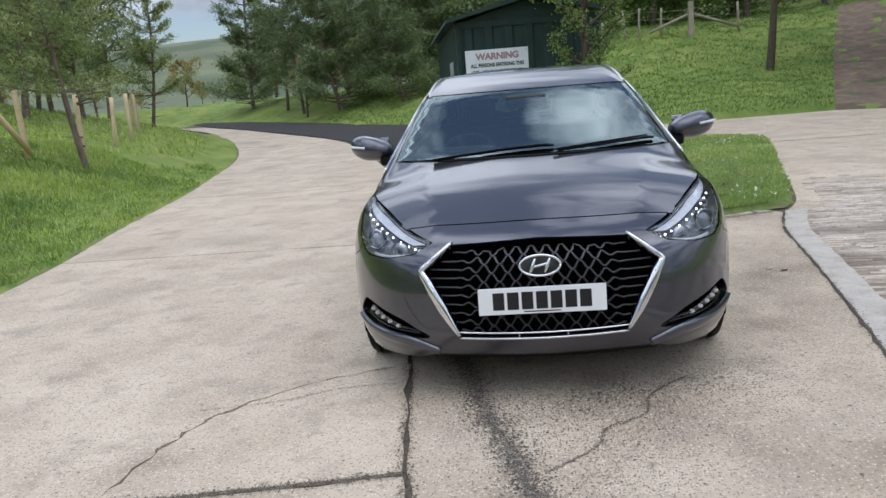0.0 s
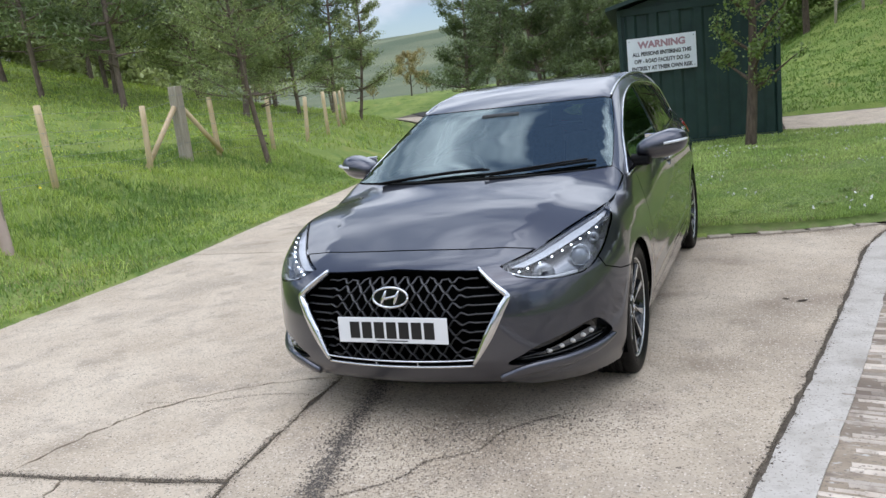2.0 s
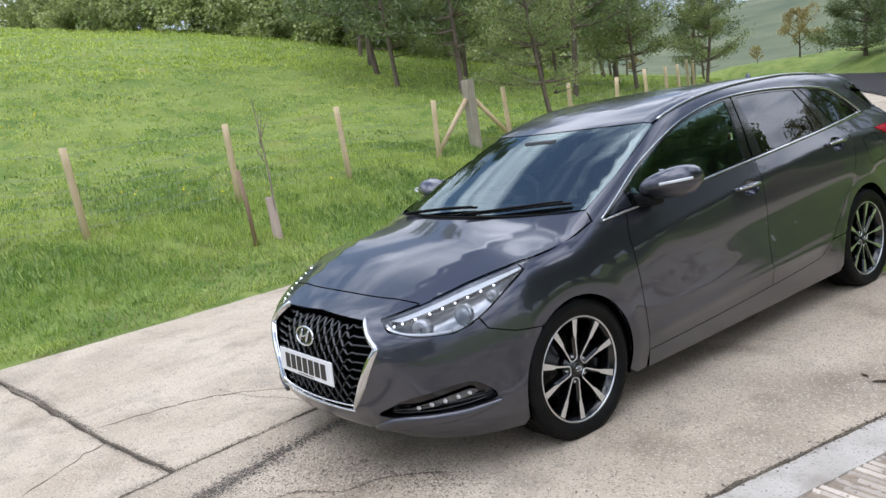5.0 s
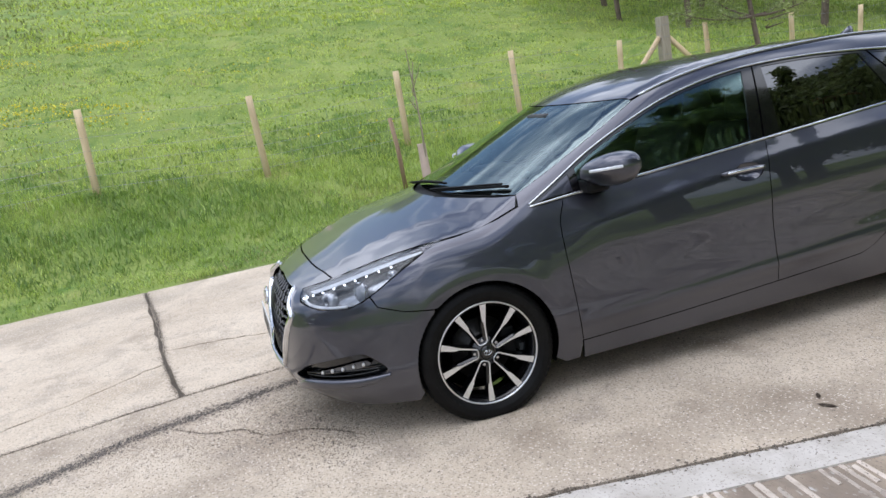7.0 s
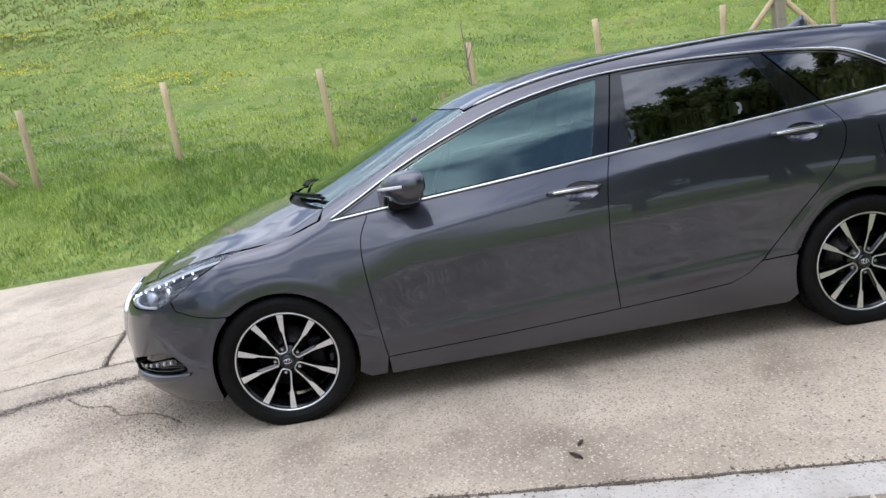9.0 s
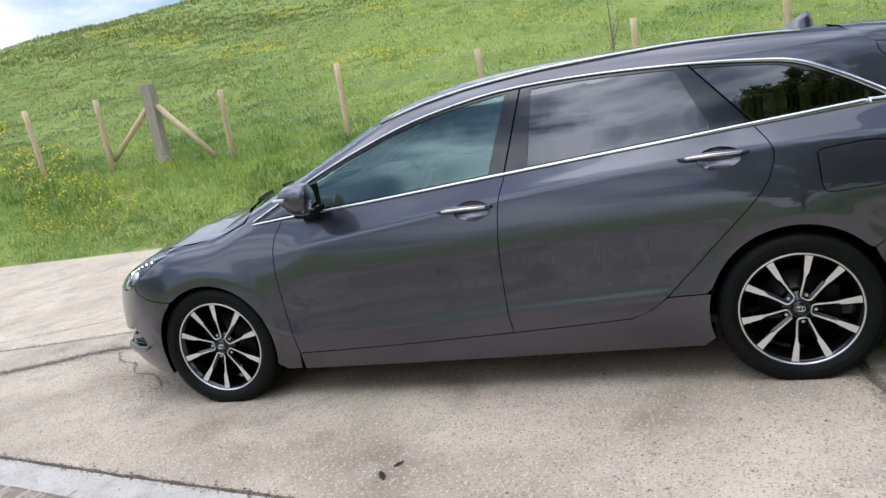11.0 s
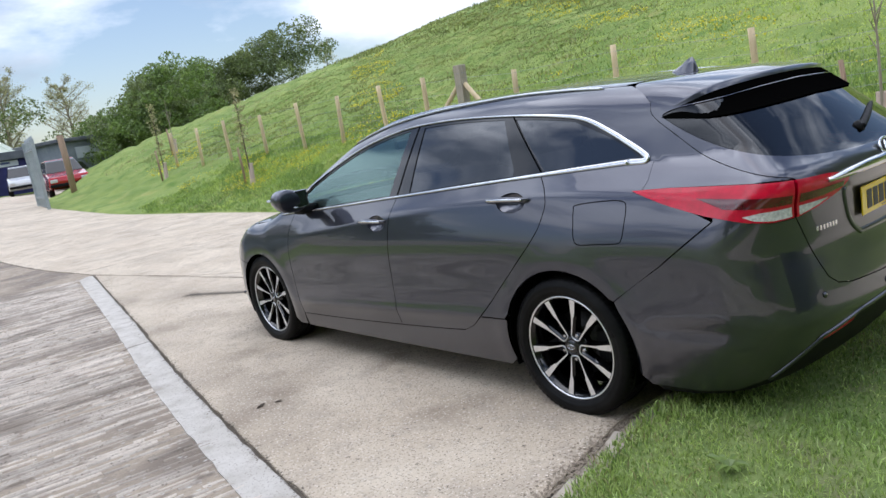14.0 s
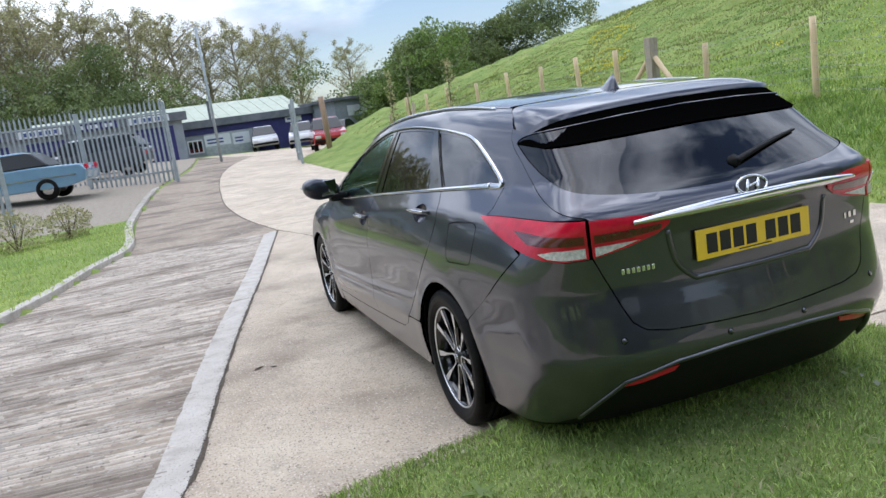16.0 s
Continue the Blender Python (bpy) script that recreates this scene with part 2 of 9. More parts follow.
# ---- materials ----
def mat(name, base, second=None, scale=6.0, rough=0.6, rough2=None, metal=0.0, bump=0.0, bump_scale=60.0, spots=None, spot_scale=3.0,
        spot_cut=(0.5, 0.62), coat=0.0, coat_rough=0.03, spec=0.5, per_object=0.0, per_island=0.0, stretch=(1, 1, 1), emit=None, emit_strength=0.0,
        transmission=0.0, ior=1.45, alpha=1.0, sheen=0.0, sub=0.0, world=False):
    """Principled surface: two colours mixed by noise, wide stains, fine relief."""
    m = bpy.data.materials.new(name)
    m.use_nodes = True
    nt = m.node_tree
    b = nt.nodes["Principled BSDF"]
    ln = nt.links.new
    co = nt.nodes.new("ShaderNodeTexCoord")
    mp = nt.nodes.new("ShaderNodeMapping")
    mp.inputs["Scale"].default_value = stretch
    if world:
        geo = nt.nodes.new("ShaderNodeNewGeometry")
        ln(geo.outputs["Position"], mp.inputs["Vector"])
    else:
        ln(co.outputs["Object"], mp.inputs["Vector"])
    col = None
    if second is not None:
        n = nt.nodes.new("ShaderNodeTexNoise")
        n.inputs["Scale"].default_value, n.inputs["Detail"].default_value, n.inputs["Roughness"].default_value = scale, 6.0, 0.62
        ln(mp.outputs["Vector"], n.inputs["Vector"])
        r = nt.nodes.new("ShaderNodeValToRGB")
        r.color_ramp.elements[0].position, r.color_ramp.elements[1].position = 0.34, 0.68
        r.color_ramp.elements[0].color, r.color_ramp.elements[1].color = (*base, 1), (*second, 1)
        ln(n.outputs["Fac"], r.inputs["Fac"])
        col = r.outputs["Color"]
        if rough2 is not None:
            rr = nt.nodes.new("ShaderNodeMapRange")
            rr.inputs["To Min"].default_value, rr.inputs["To Max"].default_value = rough, rough2
            ln(n.outputs["Fac"], rr.inputs["Value"])
            ln(rr.outputs["Result"], b.inputs["Roughness"])
    for s in (spots or []):
        c, sc, lo, hi = s
        n = nt.nodes.new("ShaderNodeTexNoise")
        n.inputs["Scale"].default_value, n.inputs["Detail"].default_value = sc, 5.0
        ln(mp.outputs["Vector"], n.inputs["Vector"])
        r = nt.nodes.new("ShaderNodeMapRange")
        r.inputs["From Min"].default_value, r.inputs["From Max"].default_value = lo, hi
        ln(n.outputs["Fac"], r.inputs["Value"])
        x = nt.nodes.new("ShaderNodeMix")
        x.data_type = "RGBA"
        ln(r.outputs["Result"], x.inputs["Factor"])
        if col is not None:
            ln(col, x.inputs["A"])
        else:
            x.inputs["A"].default_value = (*base, 1)
        x.inputs["B"].default_value = (*c, 1)
        col = x.outputs["Result"]
    if per_object or per_island:
        if per_object:
            src = nt.nodes.new("ShaderNodeObjectInfo").outputs["Random"]
        else:
            src = nt.nodes.new("ShaderNodeNewGeometry").outputs["Random Per Island"]
        k = per_object or per_island
        r = nt.nodes.new("ShaderNodeMapRange")
        r.inputs["To Min"].default_value, r.inputs["To Max"].default_value = 1 - k, 1 + k
        ln(src, r.inputs["Value"])
        h = nt.nodes.new("ShaderNodeHueSaturation")
        ln(r.outputs["Result"], h.inputs["Value"])
        if col is not None:
            ln(col, h.inputs["Color"])
        else:
            h.inputs["Color"].default_value = (*base, 1)
        col = h.outputs["Color"]
    if col is not None:
        ln(col, b.inputs["Base Color"])
    else:
        b.inputs["Base Color"].default_value = (*base, 1)
    if rough2 is None or second is None:
        b.inputs["Roughness"].default_value = rough
    b.inputs["Metallic"].default_value = metal
    b.inputs["Coat Weight"].default_value, b.inputs["Coat Roughness"].default_value = coat, coat_rough
    b.inputs["Specular IOR Level"].default_value = spec
    b.inputs["Transmission Weight"].default_value, b.inputs["IOR"].default_value = transmission, ior
    b.inputs["Subsurface Weight"].default_value = sub
    if emit:
        b.inputs["Emission Color"].default_value, b.inputs["Emission Strength"].default_value = (*emit, 1), emit_strength
    if bump:
        n = nt.nodes.new("ShaderNodeTexNoise")
        n.inputs["Scale"].default_value, n.inputs["Detail"].default_value = bump_scale, 4.0
        ln(mp.outputs["Vector"], n.inputs["Vector"])
        bp = nt.nodes.new("ShaderNodeBump")
        bp.inputs["Strength"].default_value, bp.inputs["Distance"].default_value = 1.0, bump
        ln(n.outputs["Fac"], bp.inputs["Height"])
        ln(bp.outputs["Normal"], b.inputs["Normal"])
    return m


def thin_glass(name, tint, gloss_rough=0.0, ior=1.75, sheen=(0.95, 0.97, 1.0)):
    """Window glass: a clear tinted pane with a mirror's sheen at grazing angles."""
    m = bpy.data.materials.new(name)
    m.use_nodes = True
    nt = m.node_tree
    nt.nodes.clear()
    out = nt.nodes.new("ShaderNodeOutputMaterial")
    tr = nt.nodes.new("ShaderNodeBsdfTransparent")
    gl = nt.nodes.new("ShaderNodeBsdfGlossy")
    fr = nt.nodes.new("ShaderNodeFresnel")
    mx = nt.nodes.new("ShaderNodeMixShader")
    tr.inputs["Color"].default_value = (*tint, 1)
    gl.inputs["Roughness"].default_value = gloss_rough
    gl.inputs["Color"].default_value = (*sheen, 1)
    fr.inputs["IOR"].default_value = ior
    nt.links.new(fr.outputs["Fac"], mx.inputs["Fac"])
    nt.links.new(tr.outputs["BSDF"], mx.inputs[1])
    nt.links.new(gl.outputs["BSDF"], mx.inputs[2])
    nt.links.new(mx.outputs["Shader"], out.inputs["Surface"])
    return m


def leaf_mat(name, base, second, scale=1.0, vary=0.35, through_light=0.4, gloss=0.06):
    """Thin leaves or blades: light shines through them."""
    m = bpy.data.materials.new(name)
    m.use_nodes = True
    nt = m.node_tree
    nt.nodes.clear()
    ln = nt.links.new
    out = nt.nodes.new("ShaderNodeOutputMaterial")
    geo = nt.nodes.new("ShaderNodeNewGeometry")
    n = nt.nodes.new("ShaderNodeTexNoise")
    n.inputs["Scale"].default_value, n.inputs["Detail"].default_value = scale, 4.0
    ln(geo.outputs["Position"], n.inputs["Vector"])
    r = nt.nodes.new("ShaderNodeValToRGB")
    r.color_ramp.elements[0].position, r.color_ramp.elements[1].position = 0.36, 0.66
    r.color_ramp.elements[0].color, r.color_ramp.elements[1].color = (*base, 1), (*second, 1)
    ln(n.outputs["Fac"], r.inputs["Fac"])
    k = nt.nodes.new("ShaderNodeMapRange")
    k.inputs["To Min"].default_value, k.inputs["To Max"].default_value = 1 - vary, 1 + vary
    ln(geo.outputs["Random Per Island"], k.inputs["Value"])
    h = nt.nodes.new("ShaderNodeHueSaturation")
    ln(k.outputs["Result"], h.inputs["Value"])
    ln(r.outputs["Color"], h.inputs["Color"])
    d = nt.nodes.new("ShaderNodeBsdfDiffuse")
    t = nt.nodes.new("ShaderNodeBsdfTranslucent")
    g = nt.nodes.new("ShaderNodeBsdfGlossy")
    g.inputs["Roughness"].default_value = 0.45
    ln(h.outputs["Color"], d.inputs["Color"])
    ln(h.outputs["Color"], t.inputs["Color"])
    a = nt.nodes.new("ShaderNodeMixShader")
    a.inputs["Fac"].default_value = through_light
    ln(d.outputs["BSDF"], a.inputs[1])
    ln(t.outputs["BSDF"], a.inputs[2])
    b = nt.nodes.new("ShaderNodeMixShader")
    b.inputs["Fac"].default_value = gloss
    ln(a.outputs["Shader"], b.inputs[1])
    ln(g.outputs["BSDF"], b.inputs[2])
    ln(b.outputs["Shader"], out.inputs["Surface"])
    return m


PAINT = mat("grey_metallic_paint", (0.043, 0.045, 0.060), (0.068, 0.071, 0.093), scale=900.0, rough=0.33, metal=0.85, coat=1.0, coat_rough=0.015)
PAINT.node_tree.nodes["Principled BSDF"].inputs["Coat IOR"].default_value = 1.62
BLACK_GLOSS = mat("gloss_black", (0.003, 0.003, 0.0035), rough=0.12, coat=0.6)
BLACK_PLASTIC = mat("black_plastic", (0.005, 0.005, 0.0055), (0.009, 0.009, 0.0095), scale=40, rough=0.6, spec=0.18, bump=0.0004, bump_scale=500)
# near-zero black: panel gaps, plus shade coloured into grille, arches, wheels and spoiler underside
GAP_SHADE = mat("gap_and_shade_black", (0.002, 0.002, 0.002), rough=0.9, spec=0.0)
CHROME = mat("chrome", (0.72, 0.73, 0.75), (0.62, 0.63, 0.65), scale=30, rough=0.07, metal=1.0)
SATIN = mat("satin_chrome", (0.55, 0.56, 0.58), (0.48, 0.49, 0.5), scale=40, rough=0.22, metal=1.0)
RUBBER = mat("tyre_rubber", (0.0035, 0.0035, 0.0038), (0.0085, 0.0083, 0.008), scale=14, rough=0.5, spec=0.16, bump=0.0006, bump_scale=220)
ALLOY = mat("machined_alloy", (0.84, 0.85, 0.87), (0.74, 0.75, 0.77), scale=60, rough=0.34, metal=1.0)
DISC = mat("brake_steel", (0.055, 0.053, 0.05), (0.03, 0.029, 0.028), scale=50, rough=0.4, metal=0.9)
GLASS_FRONT = thin_glass("green_tint_glass", (0.74, 0.93, 0.87), ior=2.15, sheen=(0.68, 0.98, 0.94))
GLASS_SCREEN = thin_glass("windscreen_glass", (0.66, 0.80, 0.79), ior=2.5, sheen=(0.84, 1.0, 1.0))
GLASS_REAR = thin_glass("dark_rear_glass", (0.030, 0.031, 0.034), ior=1.55)
GLASS_DARK = thin_glass("privacy_glass", (0.045, 0.047, 0.052), ior=2.0)
LENS_CLEAR = thin_glass("clear_lens", (0.93, 0.95, 0.97), ior=1.5)
LAMP_RED = mat("red_lamp_lens", (0.60, 0.003, 0.030), (0.44, 0.003, 0.022), scale=30, rough=0.25, coat=0.35, coat_rough=0.02)
LAMP_DEEP = mat("deep_red_lens", (0.11, 0.002, 0.008), (0.06, 0.002, 0.005), scale=30, rough=0.12, coat=1.0)
LAMP_SILVER = mat("lamp_reflector", (0.72, 0.70, 0.68), (0.36, 0.35, 0.34), scale=90, rough=0.35, metal=0.0, coat=0.5)
HEAD_BOWL = mat("bright_lamp_housing", (0.42, 0.43, 0.45), (0.22, 0.225, 0.24), scale=12, rough=0.2, metal=0.7)
GRILLE_BAR = mat("satin_black_grille", (0.045, 0.045, 0.048), (0.03, 0.03, 0.032), scale=30, rough=0.28, metal=0.5, coat=0.4)
LAMP_GREY = mat("lamp_bezel", (0.17, 0.17, 0.175), (0.10, 0.10, 0.105), scale=20, rough=0.25, metal=0.6)
LED = mat("lit_led", (0.9, 0.93, 1.0), rough=0.2, emit=(0.86, 0.93, 1.0), emit_strength=6.0)
LED_OFF = mat("white_light_guide", (0.66, 0.68, 0.72), (0.52, 0.54, 0.58), scale=60, rough=0.18, coat=0.8, emit=(0.86, 0.92, 1.0), emit_strength=0.07)
CABIN_DARK = mat("dark_cabin_trim", (0.045, 0.047, 0.048), (0.07, 0.072, 0.073), scale=25, rough=0.65)
CABIN_GREY = mat("grey_cabin_cloth", (0.09, 0.09, 0.095), (0.14, 0.14, 0.145), scale=60, rough=0.85)
HEADLINER = mat("pale_headliner", (0.32, 0.32, 0.31), (0.28, 0.28, 0.27), scale=50, rough=0.9)
PLATE_WHITE = mat("white_plate", (0.78, 0.79, 0.80), rough=0.25, coat=0.4)
PLATE_YELLOW = mat("yellow_plate", (0.80, 0.52, 0.01), rough=0.25, coat=0.4)
INK = mat("black_ink", (0.01, 0.01, 0.011), rough=0.4)
CONCRETE = mat("worn_concrete", (0.495, 0.403, 0.300), (0.670, 0.570, 0.445), scale=1.3, rough=0.85, bump=0.004, bump_scale=170, world=True,
               spots=[((0.345, 0.287, 0.222), 0.75, 0.54, 0.76), ((0.43, 0.357, 0.278), 3.4, 0.53, 0.70), ((0.39, 0.327, 0.256), 14.0, 0.57, 0.74), ((0.33, 0.262, 0.192), 2.1, 0.58, 0.78), ((0.66, 0.575, 0.470), 60.0, 0.56, 0.72), ((0.29, 0.237, 0.182), 80.0, 0.56, 0.69), ((0.16, 0.130, 0.100), 34.0, 0.68, 0.71)])
CONCRETE_OLD = mat("older_brown_concrete", (0.458, 0.373, 0.277), (0.615, 0.522, 0.405), scale=1.3, rough=0.85, bump=0.004, bump_scale=170, world=True,
               spots=[((0.30, 0.242, 0.182), 0.9, 0.51, 0.76), ((0.43, 0.357, 0.278), 3.4, 0.53, 0.70), ((0.39, 0.327, 0.256), 14.0, 0.57, 0.74), ((0.27, 0.212, 0.155), 1.9, 0.56, 0.77), ((0.64, 0.558, 0.456), 60.0, 0.56, 0.72), ((0.27, 0.219, 0.168), 80.0, 0.55, 0.69), ((0.15, 0.122, 0.094), 34.0, 0.66, 0.70)])
CONCRETE_RIB = mat("ribbed_concrete", (0.295, 0.235, 0.172), (0.41, 0.336, 0.256), scale=5.0, rough=0.85, stretch=(1.0, 2.0, 1), bump=0.002, bump_scale=70, world=True,
                   spots=[((0.185, 0.145, 0.112), 0.8, 0.46, 0.60), ((0.22, 0.178, 0.140), 7.0, 0.54, 0.68), ((0.52, 0.50, 0.46), 20.0, 0.6, 0.72), ((0.19, 0.155, 0.122), 60.0, 0.58, 0.68)])
RIB_TOP = mat("worn_rib_tops", (0.455, 0.388, 0.322), (0.60, 0.532, 0.455), scale=5.0, rough=0.85, stretch=(1.0, 2.0, 1), bump=0.002, bump_scale=70, world=True, per_island=0.26,
              spots=[((0.28, 0.232, 0.186), 0.8, 0.48, 0.66), ((0.26, 0.214, 0.17), 7.0, 0.56, 0.70), ((0.22, 0.18, 0.142), 60.0, 0.58, 0.68)])
CONCRETE_EDGE = mat("smooth_concrete_edge", (0.455, 0.418, 0.366), (0.565, 0.526, 0.474), scale=5, rough=0.8, bump=0.0012, bump_scale=90, world=True,
                    spots=[((0.33, 0.29, 0.245), 3.0, 0.58, 0.74), ((0.40, 0.36, 0.31), 9.0, 0.54, 0.70), ((0.31, 0.27, 0.225), 90.0, 0.57, 0.68)])


def aggregate(m, scale, size, dark, light):
    """Sparse dark and pale stones showing in worn concrete."""
    nt = m.node_tree
    b = nt.nodes["Principled BSDF"]
    src = b.inputs["Base Color"].links[0].from_socket
    geo, vor, sep = (nt.nodes.new(k) for k in ("ShaderNodeNewGeometry", "ShaderNodeTexVoronoi", "ShaderNodeSeparateColor"))
    vor.inputs["Scale"].default_value = scale
    ln = nt.links.new
    ln(geo.outputs["Position"], vor.inputs["Vector"])
    ln(vor.outputs["Color"], sep.inputs["Color"])
    dot = nt.nodes.new("ShaderNodeMapRange")
    dot.inputs["From Min"].default_value, dot.inputs["From Max"].default_value = size, size * 0.6
    ln(vor.outputs["Distance"], dot.inputs["Value"])
    for colour, lo, hi in ((dark, 0.30, 0.24), (light, 0.72, 0.78)):
        pick, both_, mx_ = nt.nodes.new("ShaderNodeMapRange"), nt.nodes.new("ShaderNodeMath"), nt.nodes.new("ShaderNodeMix")
        pick.inputs["From Min"].default_value, pick.inputs["From Max"].default_value = lo, hi
        both_.operation = "MULTIPLY"
        mx_.data_type = "RGBA"
        ln(sep.outputs["Red"], pick.inputs["Value"])
        ln(pick.outputs["Result"], both_.inputs[0])
        ln(dot.outputs["Result"], both_.inputs[1])
        ln(both_.outputs["Value"], mx_.inputs["Factor"])
        ln(src, mx_.inputs["A"])
        mx_.inputs["B"].default_value = (*colour, 1)
        src = mx_.outputs["Result"]
    ln(src, b.inputs["Base Color"])


aggregate(CONCRETE, 74.0, 0.36, (0.30, 0.245, 0.185), (0.74, 0.66, 0.55))
aggregate(CONCRETE_OLD, 74.0, 0.36, (0.24, 0.195, 0.148), (0.70, 0.62, 0.52))
JOINT_DIRT = mat("joint_dirt", (0.095, 0.077, 0.058), (0.17, 0.142, 0.11), scale=30, rough=0.95, bump=0.006, bump_scale=120, world=True)
DRY_EARTH = mat("dry_earth", (0.22, 0.175, 0.13), (0.33, 0.27, 0.205), scale=25, rough=0.95, bump=0.004, bump_scale=120, world=True)
LAWN = mat("thatch_under_grass", (0.110, 0.165, 0.042), (0.200, 0.250, 0.078), scale=6, rough=0.95, bump=0.01, bump_scale=60, world=True,
           spots=[((0.16, 0.14, 0.085), 3.0, 0.58, 0.72)])
OIL_STAIN = mat("dark_gravelly_stain", (0.085, 0.075, 0.066), (0.20, 0.172, 0.145), scale=60, rough=0.9, bump=0.006, bump_scale=160, world=True)
GRAVEL_DARK = mat("dark_planings", (0.03, 0.029, 0.03), (0.07, 0.066, 0.065), scale=30, rough=0.95, bump=0.012, bump_scale=80, world=True)
TRACK_EARTH = mat("brown_track_earth", (0.150, 0.105, 0.078), (0.265, 0.195, 0.145), scale=2.2, rough=0.95, bump=0.01, bump_scale=30, world=True, spots=[((0.10, 0.11, 0.05), 0.9, 0.56, 0.70)])
GRAVEL_PALE = mat("pale_gravel", (0.26, 0.22, 0.17), (0.38, 0.33, 0.27), scale=14, rough=0.95, bump=0.01, bump_scale=90, world=True)
STONE = mat("kerb_stone", (0.29, 0.245, 0.190), (0.47, 0.41, 0.335), scale=7, rough=0.9, bump=0.003, bump_scale=60, per_object=0.12)
TURF = mat("turf", (0.150, 0.225, 0.044), (0.275, 0.335, 0.082), scale=0.55, rough=0.9, bump=0.03, bump_scale=30, world=True,
           spots=[((0.105, 0.190, 0.028), 2.3, 0.54, 0.70), ((0.30, 0.31, 0.09), 1.2, 0.58, 0.76)])


def hazed_pasture(m):
    """Greyer pasture on the downs, far north of the road, haze in its colour."""
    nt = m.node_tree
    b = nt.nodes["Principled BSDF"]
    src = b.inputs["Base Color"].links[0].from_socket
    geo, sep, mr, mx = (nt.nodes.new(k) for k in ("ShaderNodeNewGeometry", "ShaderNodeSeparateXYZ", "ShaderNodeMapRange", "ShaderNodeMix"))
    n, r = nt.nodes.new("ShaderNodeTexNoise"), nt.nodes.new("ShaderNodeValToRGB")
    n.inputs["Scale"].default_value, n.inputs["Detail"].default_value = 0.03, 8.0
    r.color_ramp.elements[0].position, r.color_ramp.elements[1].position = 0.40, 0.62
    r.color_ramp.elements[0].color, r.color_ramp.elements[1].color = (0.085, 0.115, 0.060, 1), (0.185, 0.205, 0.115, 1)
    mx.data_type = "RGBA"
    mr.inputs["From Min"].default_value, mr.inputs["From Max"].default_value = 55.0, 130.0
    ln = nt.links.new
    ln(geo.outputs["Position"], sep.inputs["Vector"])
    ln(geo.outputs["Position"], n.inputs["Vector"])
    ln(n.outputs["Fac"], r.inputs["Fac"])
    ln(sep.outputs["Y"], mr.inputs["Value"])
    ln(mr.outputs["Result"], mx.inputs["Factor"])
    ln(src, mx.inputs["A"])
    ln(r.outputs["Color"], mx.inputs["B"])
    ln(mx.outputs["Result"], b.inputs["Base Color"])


hazed_pasture(TURF)
BLADE = leaf_mat("grass_blade", (0.310, 0.440, 0.080), (0.500, 0.590, 0.140), 0.5, 0.26)
BLADE_DEEP = leaf_mat("coarse_grass", (0.140, 0.245, 0.040), (0.240, 0.360, 0.070), 0.9, 0.28)
BLADE_ISLE = leaf_mat("lawn_blade", (0.285, 0.415, 0.098), (0.500, 0.595, 0.185), 1.1, 0.42)
# one meadow grass in two tones: sunlit north, clouded and duller south
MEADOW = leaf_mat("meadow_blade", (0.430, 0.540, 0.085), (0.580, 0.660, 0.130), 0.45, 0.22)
MEADOW_DIM = leaf_mat("dim_meadow_blade", (0.135, 0.182, 0.036), (0.310, 0.330, 0.086), 0.45, 0.34)
BLADE_DRY = leaf_mat("dry_grass", (0.34, 0.31, 0.13), (0.42, 0.38, 0.20), 2.0, 0.25)
BUTTERCUP = mat("buttercup_yellow", (0.84, 0.68, 0.03), rough=0.5)
DAISY = mat("daisy_white", (0.75, 0.75, 0.72), rough=0.6)
TIMBER_NEW = mat("new_sawn_timber", (0.60, 0.455, 0.27), (0.72, 0.57, 0.37), scale=5, rough=0.75, stretch=(6, 6, 0.6), bump=0.001, bump_scale=40, per_object=0.12)
TIMBER_OLD = mat("weathered_timber", (0.32, 0.275, 0.215), (0.47, 0.415, 0.34), scale=6, rough=0.85, stretch=(6, 6, 0.6), bump=0.003, bump_scale=40, per_object=0.15)
STAKE_BROWN = mat("brown_stake_wood", (0.27, 0.18, 0.12), (0.38, 0.27, 0.185), scale=6, rough=0.85, stretch=(6, 6, 0.6), bump=0.002, bump_scale=40)
WIRE = mat("galvanised_wire", (0.32, 0.33, 0.34), rough=0.45, metal=0.8)
BARK = mat("brown_bark", (0.07, 0.05, 0.037), (0.15, 0.115, 0.085), scale=7, rough=0.95, stretch=(3, 3, 0.8), bump=0.012, bump_scale=25, world=True)
BARK_PALE = mat("pale_twig_bark", (0.26, 0.215, 0.165), (0.38, 0.325, 0.255), scale=5, rough=0.95, world=True)
BARK_PINE = mat("pine_bark", (0.13, 0.10, 0.080), (0.26, 0.20, 0.160), scale=7, rough=0.95, stretch=(3, 3, 0.8), bump=0.012, bump_scale=25, world=True)
PINE = leaf_mat("pine_needles", (0.130, 0.180, 0.066), (0.215, 0.275, 0.105), 1.0, 0.4, 0.35)
PINE_LIGHT = leaf_mat("young_pine_needles", (0.225, 0.290, 0.100), (0.370, 0.420, 0.160), 1.0, 0.4, 0.35)
LEAF = leaf_mat("spring_leaf", (0.125, 0.205, 0.042), (0.215, 0.300, 0.070), 1.0, 0.35)
LEAF_DARK = leaf_mat("hedge_leaf", (0.115, 0.165, 0.048), (0.225, 0.275, 0.090), 0.5, 0.35)
LEAF_HEDGE = leaf_mat("olive_hedge_leaf", (0.330, 0.390, 0.150), (0.520, 0.560, 0.240), 0.5, 0.35)
